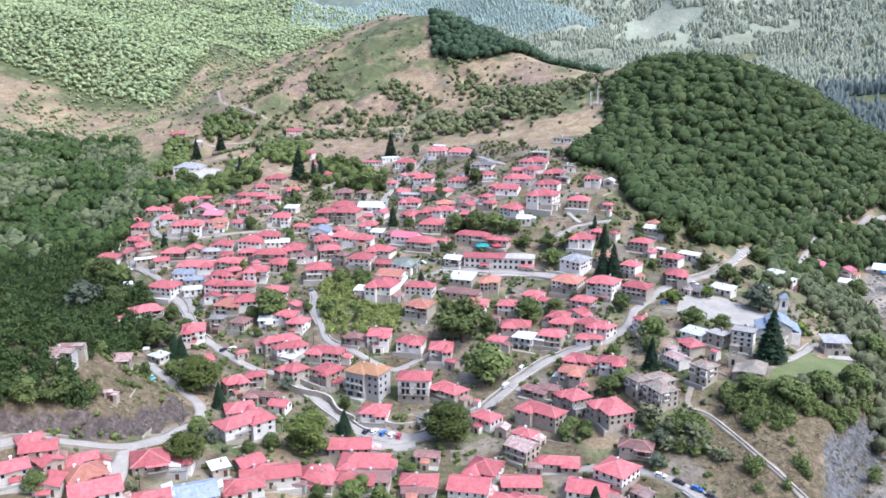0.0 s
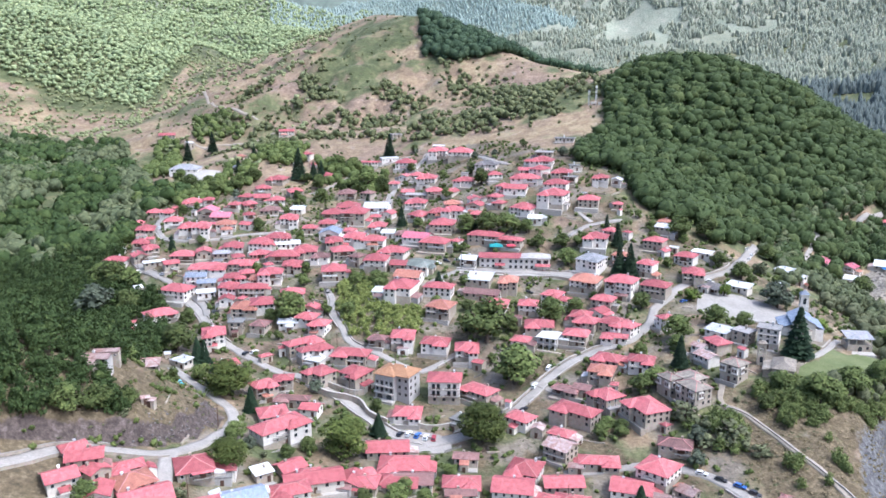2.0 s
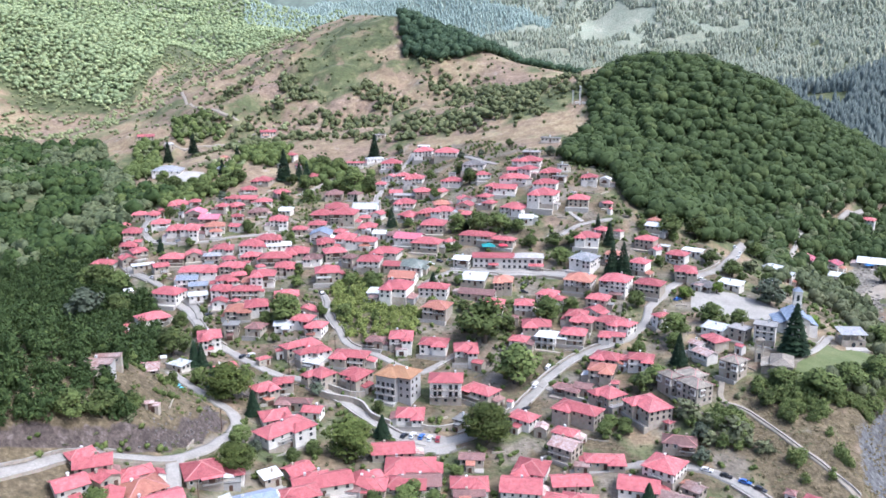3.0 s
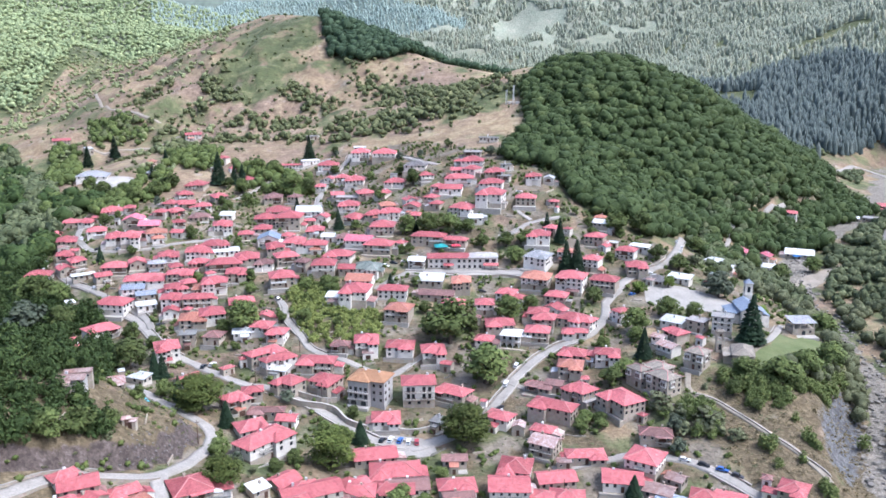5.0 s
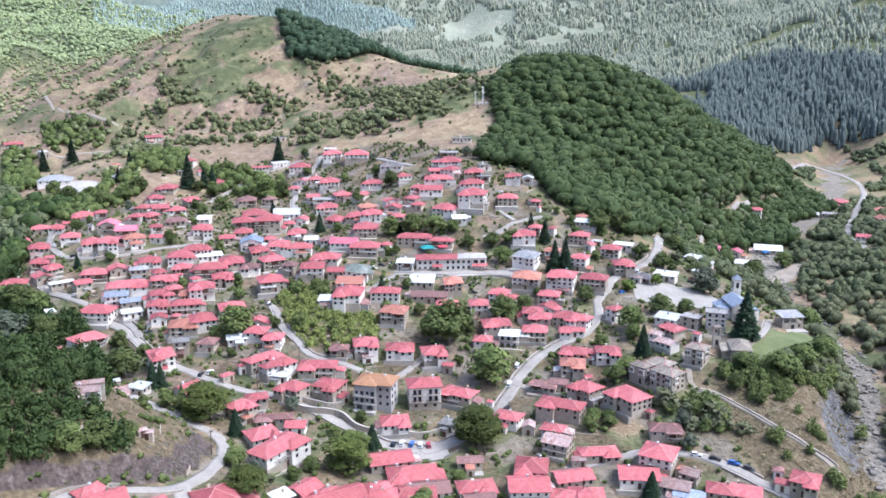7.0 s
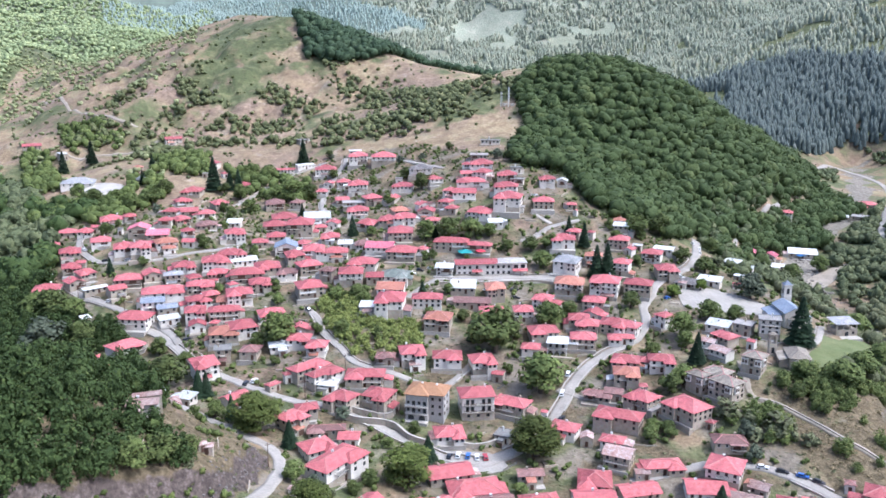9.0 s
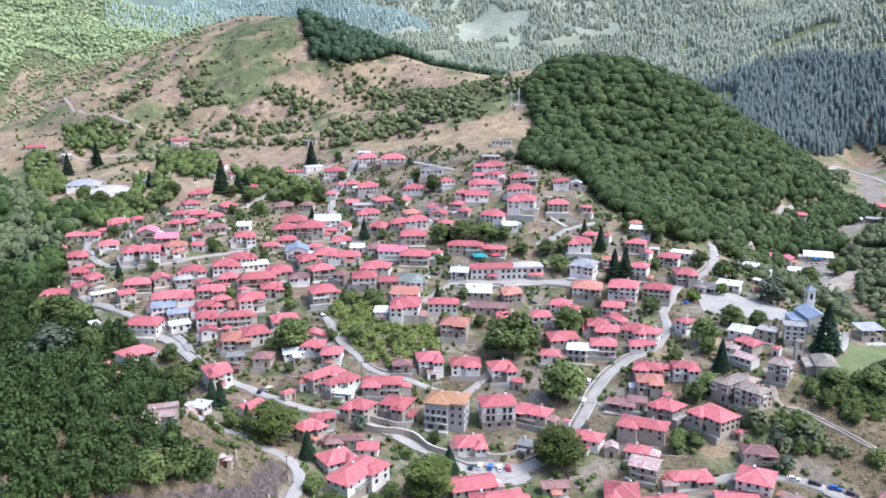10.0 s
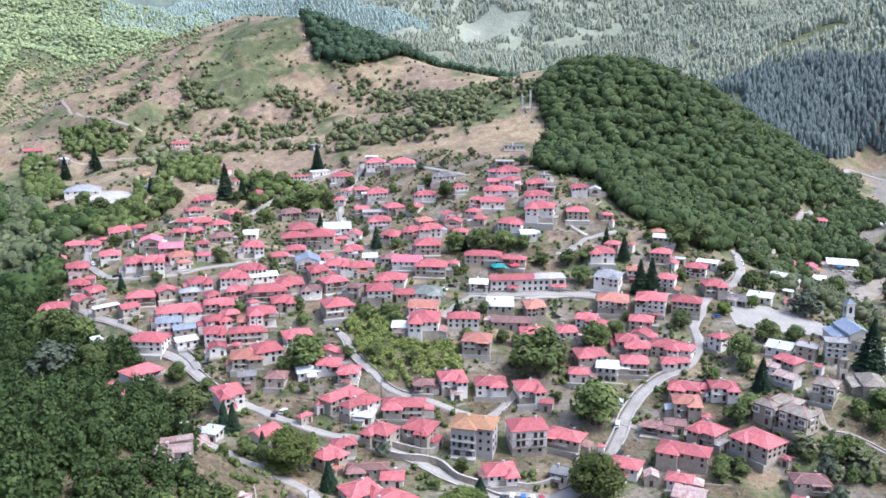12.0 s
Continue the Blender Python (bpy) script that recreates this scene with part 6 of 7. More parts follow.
def pine(sides=6):
    """A far pine, 1 high: a slim uneven cone of boughs."""
    vs, fs = [(0, 0, 1.0)], []
    for z, r in ((0.62, 0.10), (0.28, 0.16), (0.04, 0.19)):
        for i in range(sides):
            a, q = 6.283 * (i + rng.uniform(-0.3, 0.3)) / sides, r * rng.uniform(0.65, 1.3)
            vs.append((q * math.cos(a), q * math.sin(a), z + rng.uniform(-0.06, 0.06)))
    for i in range(sides):
        j = (i + 1) % sides
        fs.append((0, 1 + i, 1 + j))
        for k in (1, 1 + sides):
            fs += [(k + i, k + sides + i, k + sides + j), (k + i, k + sides + j, k + j)]
    return np.array(vs), np.array(fs)


def leaves(count, radius=1.0, size=0.1, flat=0.85, lumps=16):
    """A crown of many small leaf clumps, gathered in uneven lumps, with gaps; each clump is a bent pair of triangles."""
    cs = []
    for k in range(lumps):
        a, h = k * 2.4 + rng.uniform(-0.5, 0.5), rng.uniform(0.0, 1.0)
        rad = 0.62 * math.sqrt(max(0.02, 1 - (2 * h - 0.85) ** 2 * 0.8)) * rng.uniform(0.55, 1.0)
        cs.append((rad * math.cos(a), rad * math.sin(a), h * 1.35 * flat + 0.22, rng.uniform(0.26, 0.42)))
    cs.append((0, 0, 0.75, 0.5))
    cs = np.array(cs)
    pick = cs[rng.integers(0, len(cs), count)]
    d = rng.normal(size=(count, 3))
    d /= np.linalg.norm(d, axis=1)[:, None]
    p = pick[:, :3] + d * pick[:, 3:4] * rng.uniform(0.75, 1.05, (count, 1)) * (1, 1, 0.8)
    n = d + rng.normal(size=(count, 3)) * 0.28 + (0, 0, 0.7)
    n /= np.linalg.norm(n, axis=1)[:, None]
    u = np.cross(n, rng.normal(size=(count, 3)))
    u /= np.linalg.norm(u, axis=1)[:, None]
    w = np.cross(n, u)
    s = size * rng.uniform(0.6, 1.3, (count, 1))
    v = np.stack([p + u * s, p + w * s * 0.8 + n * s * 0.2, p - u * s, p - w * s * 0.8 - n * s * 0.25], 1).reshape(-1, 3) * radius
    k = np.arange(count)[:, None] * 4
    return v, np.concatenate([k + (0, 1, 2), k + (0, 2, 3)], 1).reshape(-1, 3)


def leafy(count, size, lumps=16, flat=0.85):
    """Many leaf tufts gathered in lumps over a small dense heart."""
    v, f = crown(1, 8)
    u, g = leaves(count, 1.0, size, flat, lumps)
    return np.concatenate([v * (0.7, 0.7, 0.72) + (0, 0, 0.12), u]), np.concatenate([f, g + len(v)])


def needles(count=1900, size=0.034):
    """A dense conifer 1 high: drooping sprays all round a slim cone, uneven at the rim."""
    z = rng.uniform(0, 1, count) ** 1.35
    r = 0.25 * (1 - z) ** 0.85 * (0.86 + 0.14 * np.sin(z * 60)) + 0.006
    a = rng.uniform(0, 6.283, count)
    k = rng.uniform(0.72, 1.08, count)
    p = np.stack([r * k * np.cos(a), r * k * np.sin(a), 0.06 + z * 0.93], 1)
    out = np.stack([np.cos(a), np.sin(a), np.full(count, -0.35)], 1)
    side = np.stack([-np.sin(a), np.cos(a), rng.normal(size=count) * 0.25], 1)
    s = size * rng.uniform(0.7, 1.4, (count, 1)) * (1.25 - z[:, None] * 0.7)
    v = np.stack([p - out * s, p + side * s * 0.8, p + out * s * 1.3, p - side * s * 0.8], 1).reshape(-1, 3)
    i = np.arange(count)[:, None] * 4
    return v, np.concatenate([i + (0, 1, 2), i + (0, 2, 3)], 1).reshape(-1, 3)


def tri_mesh(name, v, f, material, smooth=False):
    me = bpy.data.meshes.new(name)
    me.vertices.add(len(v))
    me.vertices.foreach_set("co", np.asarray(v, np.float32).ravel())
    me.loops.add(len(f) * 3)
    me.loops.foreach_set("vertex_index", np.asarray(f, np.int32).ravel())
    me.polygons.add(len(f))
    me.polygons.foreach_set("loop_start", np.arange(len(f), dtype=np.int32) * 3)
    me.polygons.foreach_set("use_smooth", np.full(len(f), smooth))
    me.update(calc_edges=True)
    me.validate()
    me.materials.append(material)
    return me


def scatter(name, kit, places, material, label, category, smooth=True):
    """Many plants that nobody could count, joined into one mesh. places: x, y, width, height."""
    vs, fs, n = [], [], 0
    z = grounds(places[:, 0], places[:, 1])
    spin = rng.uniform(0, 6.283, len(places))
    which = rng.integers(0, len(kit), len(places))
    for k, (v0, f0) in enumerate(kit):
        m = which == k
        p, a = places[m], spin[m]
        if not len(p):
            continue
        c, s = np.cos(a)[:, None], np.sin(a)[:, None]
        x = (v0[:, 0] * c - v0[:, 1] * s) * p[:, 2:3] + p[:, 0:1]
        y = (v0[:, 0] * s + v0[:, 1] * c) * p[:, 2:3] + p[:, 1:2]
        h = v0[:, 2] * p[:, 3:4] + z[m][:, None] - 0.3
        vs.append(np.stack([x, y, h], 2).reshape(-1, 3))
        fs.append((f0[None] + (np.arange(len(p)) * len(v0))[:, None, None]).reshape(-1, 3) + n)
        n += len(p) * len(v0)
    return tagged(new(name, tri_mesh(name, np.concatenate(vs), np.concatenate(fs), material, smooth)), label, category, kind="stuff")


def spots(count, x0, x1, y0, y1, keep):
    x, y = rng.uniform(x0, x1, count), rng.uniform(y0, y1, count)
    # no plants past the two flanks of the valley
    m = keep(x, y) & ((x > -0.53 * y - 18) | (x > -185)) & (x < 0.87 * y - 42)
    return x[m], y[m]


def spread(gap, x0, x1, y0, y1, keep):
    """Places about the same distance apart, as crowns in a closed wood."""
    x, y = np.meshgrid(np.arange(x0, x1, gap), np.arange(y0, y1, gap * 0.87))
    x = x + (np.arange(len(x)) % 2)[:, None] * gap / 2
    x, y = x.ravel() + rng.uniform(-0.48, 0.48, x.size) * gap, y.ravel() + rng.uniform(-0.48, 0.48, x.size) * gap
    m = keep(x, y) & ((x > -0.53 * y - 18) | (x > -185)) & (x < 0.87 * y - 42)
    return x[m], y[m]


def clear_of(x, y, gap=1.5):
    """Away from houses and roads."""
    ok = np.ones(len(x), bool)
    for hx, hy, r in HOUSES:
        ok &= np.hypot(x - hx, y - hy) > r + gap
    for line, width in ROADS:
        ok &= along(line[::3] + line[-1:], x, y)[0] > width / 2 + gap
    for p in YARDS + [[(-238, 702), (-168, 706), (-172, 662), (-222, 656)]]:
        ok &= ~inside(p, x, y)
    return ok


def sized(x, y, wide, tall):
    n = len(x)
    k = 0.72 + 0.66 * rng.uniform(0, 1, n) ** 1.4
    return np.stack([x, y, wide * k, tall * k * rng.uniform(0.85, 1.15, n)], 1)

# ---- woods and scrub ----
KIT_NEAR = [leafy(400, 0.105, 18) for _ in range(6)]
KIT_OAK = [crown(2, 15, 120, 0.12) for _ in range(7)]
KIT_MID = [crown(2, 10, 56, 0.2) for _ in range(7)]
KIT_FAR = [crown(2, 6) for _ in range(6)]
KIT_DOT = [crown(1, 6, 7, 0.3) for _ in range(6)]
KIT_BUSH = [crown(2, 6, 14, 0.28, 0.2) for _ in range(6)]
KIT_WEED = [leaves(9, 1.0, 0.45, 0.5, 5) for _ in range(6)]
KIT_PINE = [pine() for _ in range(6)]
KIT_TINY = [pine(4) for _ in range(6)]


def thin(x, share):
    return rng.uniform(0, 1, len(x)) < share


x, y = spread(6.6, 80, 480, 480, 860, lambda x, y: inside(WOOD_HILL, x, y) & (y < 835))
m = clear_of(x, y, 1)
scatter("oak_wood", KIT_OAK, sized(x[m], y[m], 5.7, 6.6), LEAF["wood"], "dense green oak wood covering the round hill", "wood")
# the headland carries trees on its back and left flank only
TREED = lambda x, y: (along(HEADLAND_FOOT, x, y)[0] > 7.5) & (x < -114 - 0.5 * np.clip(y - 264, 0, 20) - 0.1 * np.clip(y - 284, 0, 60)) & (y > 205) | ((x < -131) & (along(HEADLAND_FOOT, x, y)[0] > 4))
x, y = spread(4.9, -300, -105, 150, 500, lambda x, y: np.where(inside(HEADLAND, x, y), TREED(x, y), inside(WOOD_LEFT, x, y)))
m = clear_of(x, y, 1.5)
scatter("hillside_wood", KIT_NEAR, sized(x[m], y[m], 3.9, 5.0), LEAF["dim"], "dense broadleaf wood on the near hillside", "wood", False)
x, y = spread(7.0, -640, -105, 500, 1060, lambda x, y: inside(WOOD_LEFT, x, y) & (waves(x, y, 55, 4) > -0.85 + 0.35 * step(-180, -260, x)))
m = clear_of(x, y, 1.5)
pale = waves(x, y, 90, 7) > 0.05
scatter("valley_wood", KIT_MID, sized(x[m & ~pale], y[m & ~pale], 5.2, 6.2), LEAF["dim"], "dark broadleaf wood in the side valley", "wood")
scatter("valley_willows", KIT_MID, sized(x[m & pale], y[m & pale], 4.8, 5.4), LEAF["valley"], "grey-green broadleaf trees in the side valley", "wood")
near_river = lambda x, y: (along(RIVER, x, y)[0] < 62) & (y > 235) & (y < 640) & ~inside(CLIFF, x, y) & ~inside(VILLAGE, x, y) & ~inside(SPUR, x, y)
x, y = spread(5.4, 130, 760, 180, 800, lambda x, y: (inside(WOOD_RIVER, x, y) | inside(WOOD_BANK, x, y) | near_river(x, y)) & (along(RIVER, x, y)[0] > 6.5 + 11 * step(440, 500, y)) & (waves(x, y, 48, 2) > -0.55))
m = clear_of(x, y, 2)
close = (y < 430) & (x < 300)
scatter("riverside_thicket", KIT_OAK, sized(x[m & close], y[m & close], 3.2, 4.2), LEAF["scrub"], "grey-green thicket and trees along the river", "wood")
scatter("riverside_wood", KIT_MID, sized(x[m & ~close], y[m & ~close], 3.7, 4.4), LEAF["valley"], "grey-green riverside wood and thicket", "wood")
x, y = spread(6.2, 130, 440, 460, 710, lambda x, y: inside(FOOT_WOOD, x, y) | inside(VALLEY_WOOD, x, y) | (along([(245, 555), (344, 637), (402, 669), (440, 690)], x, y)[0] < 26))
m = clear_of(x, y, 1.0) & ~inside(WOOD_HILL, x, y)
scatter("foot_wood", KIT_OAK, sized(x[m], y[m], 4.6, 6.4), LEAF["wood"], "green oak wood at the foot of the round hill", "wood")
x, y = spread(5.2, -300, -40, 580, 980, lambda x, y: np.any([inside(p, x, y) for p in UPPER_WOODS], 0) & (waves(x, y, 40, 6) > -0.45))
m = clear_of(x, y, 1.2)
scatter("upper_wood", KIT_OAK, sized(x[m], y[m], 3.4, 4.6), LEAF["village"], "green trees round the upper end of the village", "wood")
x, y = spread(6.5, 190, 660, 470, 930, lambda x, y: ~inside(WOOD_HILL, x, y) & ~inside(WOOD_RIVER, x, y) & ~inside(WOOD_BANK, x, y) & (along(RIVER, x, y)[0] > 9 + 12 * step(440, 500, y)) & (waves(x, y, 60, 2) > 0.12) & ~inside([(495, 845), (560, 912), (645, 940), (645, 900), (570, 850)], x, y))
m = clear_of(x, y, 2)
scatter("valley_floor_thicket", KIT_MID, sized(x[m], y[m], 3.3, 3.9), LEAF["valley"], "trees and thicket on the valley floor", "wood")
x, y = spread(6.8, -60, 130, 960, 1170, lambda x, y: inside(GROVE, x, y))
scatter("hilltop_grove", KIT_OAK, sized(x, y, 5.6, 8.0), LEAF["grove"], "dark green grove on the bare hilltop", "wood")
x, y = spread(5.0, 100, 260, 880, 1000, lambda x, y: along([(118, 985), (150, 945), (185, 905), (215, 868)], x, y)[0] < 9)
scatter("ridge_hedge", KIT_OAK, sized(x, y, 4.2, 5.6), LEAF["grove"], "dark row of trees behind the ridge", "wood")
SHRUBS = [[(104, 303), (108, 309), (113, 311), (124, 307), (137, 312), (152, 307), (162, 316), (172, 330), (168, 304), (152, 296), (127, 284), (114, 278), (112, 288), (106, 297)], [(81, 295), (92, 296), (96, 284), (89, 272), (82, 275)]]
x, y = spread(3.0, 75, 180, 205, 350, lambda x, y: (np.any([inside(p, x, y) for p in SHRUBS], 0) & (waves(x, y, 16, 5) > -0.55)) | (inside(SPUR, x, y) & (waves(x, y, 15, 3) > 0.85)))
m = clear_of(x, y, 0.5) & ~inside(CLIFF, x, y)
scatter("spur_thicket", KIT_NEAR, sized(x[m], y[m], 2.9, 3.3), LEAF["spur"], "green thicket on the steep spur below the church", "thicket", False)
x, y = spots(70, -70, -10, 362, 442, lambda x, y: inside(MOUND, x, y) & (waves(x, y, 22, 4) > -0.1))
m = clear_of(x, y, 1.0)
scatter("mound_bushes", KIT_NEAR, sized(x[m], y[m], 2.3, 3.2), LEAF["village"], "tall green bushes on a mound between the houses", "bushes")
x, y = spots(1200, -70, -10, 362, 442, lambda x, y: inside(MOUND, x, y))
m = clear_of(x, y, 0.5)
scatter("mound_thicket", [leaves(130, 1.0, 0.15, 0.6, 9) for _ in range(5)], sized(x[m], y[m], 2.0, 2.2), LEAF["mound"], "bright green thicket on a mound between the houses", "thicket", False)
# stones in the river bed and on the scree below the cut bank
def stone():
    v, f = ico(1)
    return v * rng.uniform(0.7, 1.3, (len(v), 1)) * (1, 0.8, 0.6) + (0, 0, 0.5), f


M_BOULDER = plain("grey river stone", (0.17, 0.155, 0.13), (0.36, 0.33, 0.285), scale=0.4, fine=3.0)
M_SCREE = plain("dark quarry rubble", (0.10, 0.09, 0.085), (0.21, 0.19, 0.175), scale=0.4, fine=3.0)
KIT_STONE = [stone() for _ in range(8)]
x, y = spots(9000, 110, 330, 190, 540, lambda x, y: along(RIVER, x, y)[0] < 7)
k = rng.uniform(0.2, 1.0, len(x)) ** 3 * 1.5 + 0.2
scatter("river_stones", KIT_STONE, np.stack([x, y, k, k], 1), M_BOULDER, "grey stones and boulders in the river bed", "stones", False)
x, y = spots(900, -112, -90, 252, 300, lambda x, y: inside(HEADLAND, x, y) & (along(HEADLAND_FOOT, x, y)[0] < 7.5) & (along(HEADLAND_FOOT, x, y)[0] > 0.8))
k = rng.uniform(0.2, 1.0, len(x)) ** 3 * 0.55 + 0.12
scatter("scree", KIT_STONE, np.stack([x, y, k, k], 1), M_SCREE, "loose grey rubble on the cut bank above the road", "stones", False)
# scrub on the open hill, thicker in the gullies: x, y, half-widths
SCRUB = [(-133, 970, 9, 26), (-122, 940, 12, 12), (-92, 886, 16, 12), (-66, 886, 12, 9), (-49, 936, 12, 10), (-26, 905, 14, 10), (-147, 926, 11, 10), (-66, 776, 9, 9), (43, 892, 8, 34), (26, 930, 8, 20), (-4, 745, 18, 10), (30, 752, 22, 12),
         (-201, 985, 14, 12), (-222, 902, 24, 16), (18, 990, 10, 14), (-45, 858, 12, 8), (-5, 817, 7, 10), (50, 745, 20, 22), (-98, 802, 8, 8), (-123, 846, 8, 8), (75, 760, 22, 24), (100, 790, 22, 20), (-160, 800, 20, 12), (130, 745, 12, 12), (70, 850, 9, 40), (-168, 870, 10, 26), (-10, 770, 40, 7)]
gully = lambda x, y: np.max([bell(x, y, a, b, 1.4 * c, 1.3 * d) for a, b, c, d in SCRUB], 0)
x, y = spots(19000, -330, 330, 690, 1300, lambda x, y: thin(x, np.clip(0.035 + 0.4 * np.clip(waves(x, y, 40, 3) - 0.5, 0, 1) + 1.1 * np.clip(gully(x, y) - 0.25 + 0.25 * waves(x, y, 18, 8), 0, 1), 0, 1)))
m = clear_of(x, y, 1) & ~inside(WOOD_HILL, x, y) & ~inside(WOOD_LEFT, x, y)
x, y = x[m], y[m]
large = 0.55 + 0.85 * gully(x, y) + 0.25 * rng.uniform(-1, 1, len(x)) ** 3
scatter("hill_scrub", KIT_BUSH, sized(x, y, 2.9, 3.2) * np.stack([np.ones(len(x)), np.ones(len(x)), large, large], 1), LEAF["bush"], "scattered scrub on the dry hillside", "scrub")
x, y = spots(9500, -620, -130, 700, 1680, lambda x, y: ~inside(WOOD_LEFT, x, y) & thin(x, np.clip(0.06 + 0.5 * step(1000, 1350, y) + 0.3 * waves(x, y, 90, 6), 0, 1)))
m = clear_of(x, y, 1)
scatter("meadow_scrub", KIT_FAR, sized(x[m], y[m], 2.9, 3.4), LEAF["light"], "light green bushes on the dry meadows", "scrub")
# woods of the far ranges, with haze put into their leaf colours
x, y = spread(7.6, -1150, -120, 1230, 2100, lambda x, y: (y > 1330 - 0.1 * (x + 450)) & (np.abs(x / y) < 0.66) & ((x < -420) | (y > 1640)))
scatter("left_mountain_wood", KIT_DOT, sized(x, y, 5.9, 5.6), LEAF["far"], "far wooded mountain, haze and sunshine put into its colour", "wood")
x, y = spots(13000, 400, 1000, 860, 1200, lambda x, y: (x / y < 0.95) & (y > 900 + 30 * waves(x, y, 90, 3)) & (y < 1150 - 0.9 * np.clip(x - 640, 0, 400) + 25 * waves(x, y, 120, 4)) & ~inside([(515, 1130), (566, 1095), (540, 1045), (490, 1055)], x, y) & ~inside([(525, 874), (633, 935), (637, 905), (520, 838)], x, y))
scatter("dark_pine_wood", KIT_PINE, sized(x, y, 19, 16), LEAF["pine"], "dark pine wood on the mountainside", "wood")
CLEARINGS = [(449, 1738, 30, 60), (580, 1722, 36, 40), (419, 1881, 50, 60), (746, 1229, 60, 22), (480, 1800, 14, 160), (640, 2050, 60, 50)]
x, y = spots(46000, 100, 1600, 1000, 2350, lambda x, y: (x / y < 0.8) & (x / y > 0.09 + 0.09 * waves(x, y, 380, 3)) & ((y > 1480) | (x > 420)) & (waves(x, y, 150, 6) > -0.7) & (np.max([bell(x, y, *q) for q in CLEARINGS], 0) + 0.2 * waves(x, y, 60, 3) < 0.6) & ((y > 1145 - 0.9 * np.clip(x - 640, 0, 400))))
scatter("far_pine_wood", KIT_TINY, sized(x, y, 18, 12), LEAF["hazy"], "far mountainside with haze-paled pines and pale clearings", "wood")

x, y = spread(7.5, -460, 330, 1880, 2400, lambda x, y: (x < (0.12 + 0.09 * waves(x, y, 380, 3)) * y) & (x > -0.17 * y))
scatter("last_range_wood", KIT_TINY, sized(x, y, 17, 10), LEAF["blue"], "far wooded range with blue haze put into its colour", "wood")

# ---- trees that stand singly ----
def limbs(h, r):
    bm = bmesh.new()
    bmesh.ops.create_cone(bm, cap_ends=False, segments=8, radius1=r, radius2=r * 0.55, depth=h * 0.5, matrix=Matrix.Translation((0, 0, h * 0.25)))
    for k in range(6):
        a = k * 1.05
        p, q = Vector((0, 0, h * (0.3 + 0.03 * k))), Vector((math.cos(a) * h * 0.3, math.sin(a) * h * 0.3, h * (0.62 + 0.04 * (k % 3))))
        u = q - p
        bmesh.ops.create_cone(bm, cap_ends=False, segments=5, radius1=r * 0.42, radius2=r * 0.12, depth=u.length, matrix=Matrix.Translation((p + q) / 2) @ u.to_track_quat("Z", "Y").to_matrix().to_4x4())
    return as_mesh("trunk", bm, M_BARK)


TRUNK = limbs(1.0, 0.045)
bm = bmesh.new()
bmesh.ops.create_cone(bm, cap_ends=False, segments=8, radius1=0.02, radius2=0.005, depth=0.9, matrix=Matrix.Translation((0, 0, 0.45)))
POST = as_mesh("trunk", bm, M_BARK)
CROWNS = {k: [tri_mesh("crown", *leaves(n, 0.5, s, lumps=lm), LEAF[mt]) for _ in range(c)] for k, n, s, lm, mt, c in
          (("walnut", 5600, 0.047, 28, "walnut", 2), ("broad", 1500, 0.082, 20, "village", 3), ("young", 1500, 0.075, 12, "young", 1), ("shrub", 420, 0.13, 9, "scrub", 3), ("willow", 1200, 0.09, 14, "willow", 1))}
SPIRES = [tri_mesh("crown", *needles(), LEAF["fir"]) for _ in range(2)]
TREE_WORDS = {"walnut": "large leafy green walnut tree", "broad": "dark green broadleaf tree between the houses", "young": "yellow-green young tree by the square", "shrub": "low green garden shrub", "willow": "grey-green willow tree by the houses", "fir": "tall dark green conifer"}


def tree(kind, x, y, h, wide=0.95):
    root = tagged(new("conifer" if kind == "fir" else "shrub" if kind == "shrub" else "tree", None), TREE_WORDS[kind], "shrub" if kind == "shrub" else "tree", "trees of the village")
    root.matrix_basis = pose(x, y, ground(x, y) - 0.1, 0, 0, chance.uniform(0, 360)) @ Matrix.Diagonal((h * wide, h * wide, h, 1))
    part("trunk", POST if kind == "fir" else TRUNK, None, root)
    if kind == "fir":
        part("crown", chance.choice(SPIRES), None, root)
    else:
        c = part("crown", chance.choice(CROWNS[kind]), None, root)
        c.location.z = 0.12 if kind != "shrub" else 0.0
    return root


tree("walnut", -48, 284, 16, 1.4)
tree("walnut", 2, 298, 16, 1.5)
tree("walnut", -96, 318, 15.5, 1.5)
tree("walnut", -83, 254, 13, 1.3)
tree("fir", 133, 331, 22, 1.05)
tree("fir", 85, 332, 14)
tree("fir", -116, 353, 12)
tree("fir", -113, 353, 11)
tree("fir", 49, 252, 10, 1.2)
tree("young", 111, 401, 8, 1.1)
tree("young", 129, 406, 8, 1.1)
tree("young", 161, 369, 7, 1.1)
tree("broad", 91, 356, 13.2, 1.25)
tree("broad", 72, 320, 9.9, 1.25)
tree("broad", 9, 370, 22.8, 1.25)
tree("broad", 18, 337, 19.0, 1.25)
tree("broad", 40, 387, 13.8, 1.25)
tree("broad", 53, 394, 8.8, 1.25)
tree("broad", 85, 394, 9.7, 1.25)
tree("fir", 82, 429, 18)
tree("fir", 87, 427, 19)
tree("broad", -83, 397, 16.6, 1.25)
tree("broad", -81, 447, 7.0, 1.25)
tree("broad", -134, 409, 8.6, 1.25)
tree("broad", -129, 370, 15.0, 1.25)
tree("broad", -186, 458, 16.7, 1.25)
tree("broad", -193, 462, 14.4, 1.25)
tree("broad", -176, 456, 12.0, 1.25)
tree("willow", -184, 425, 18.8, 1.25)
tree("broad", -169, 427, 13.5, 1.25)
tree("broad", -68, 634, 12.7, 1.25)
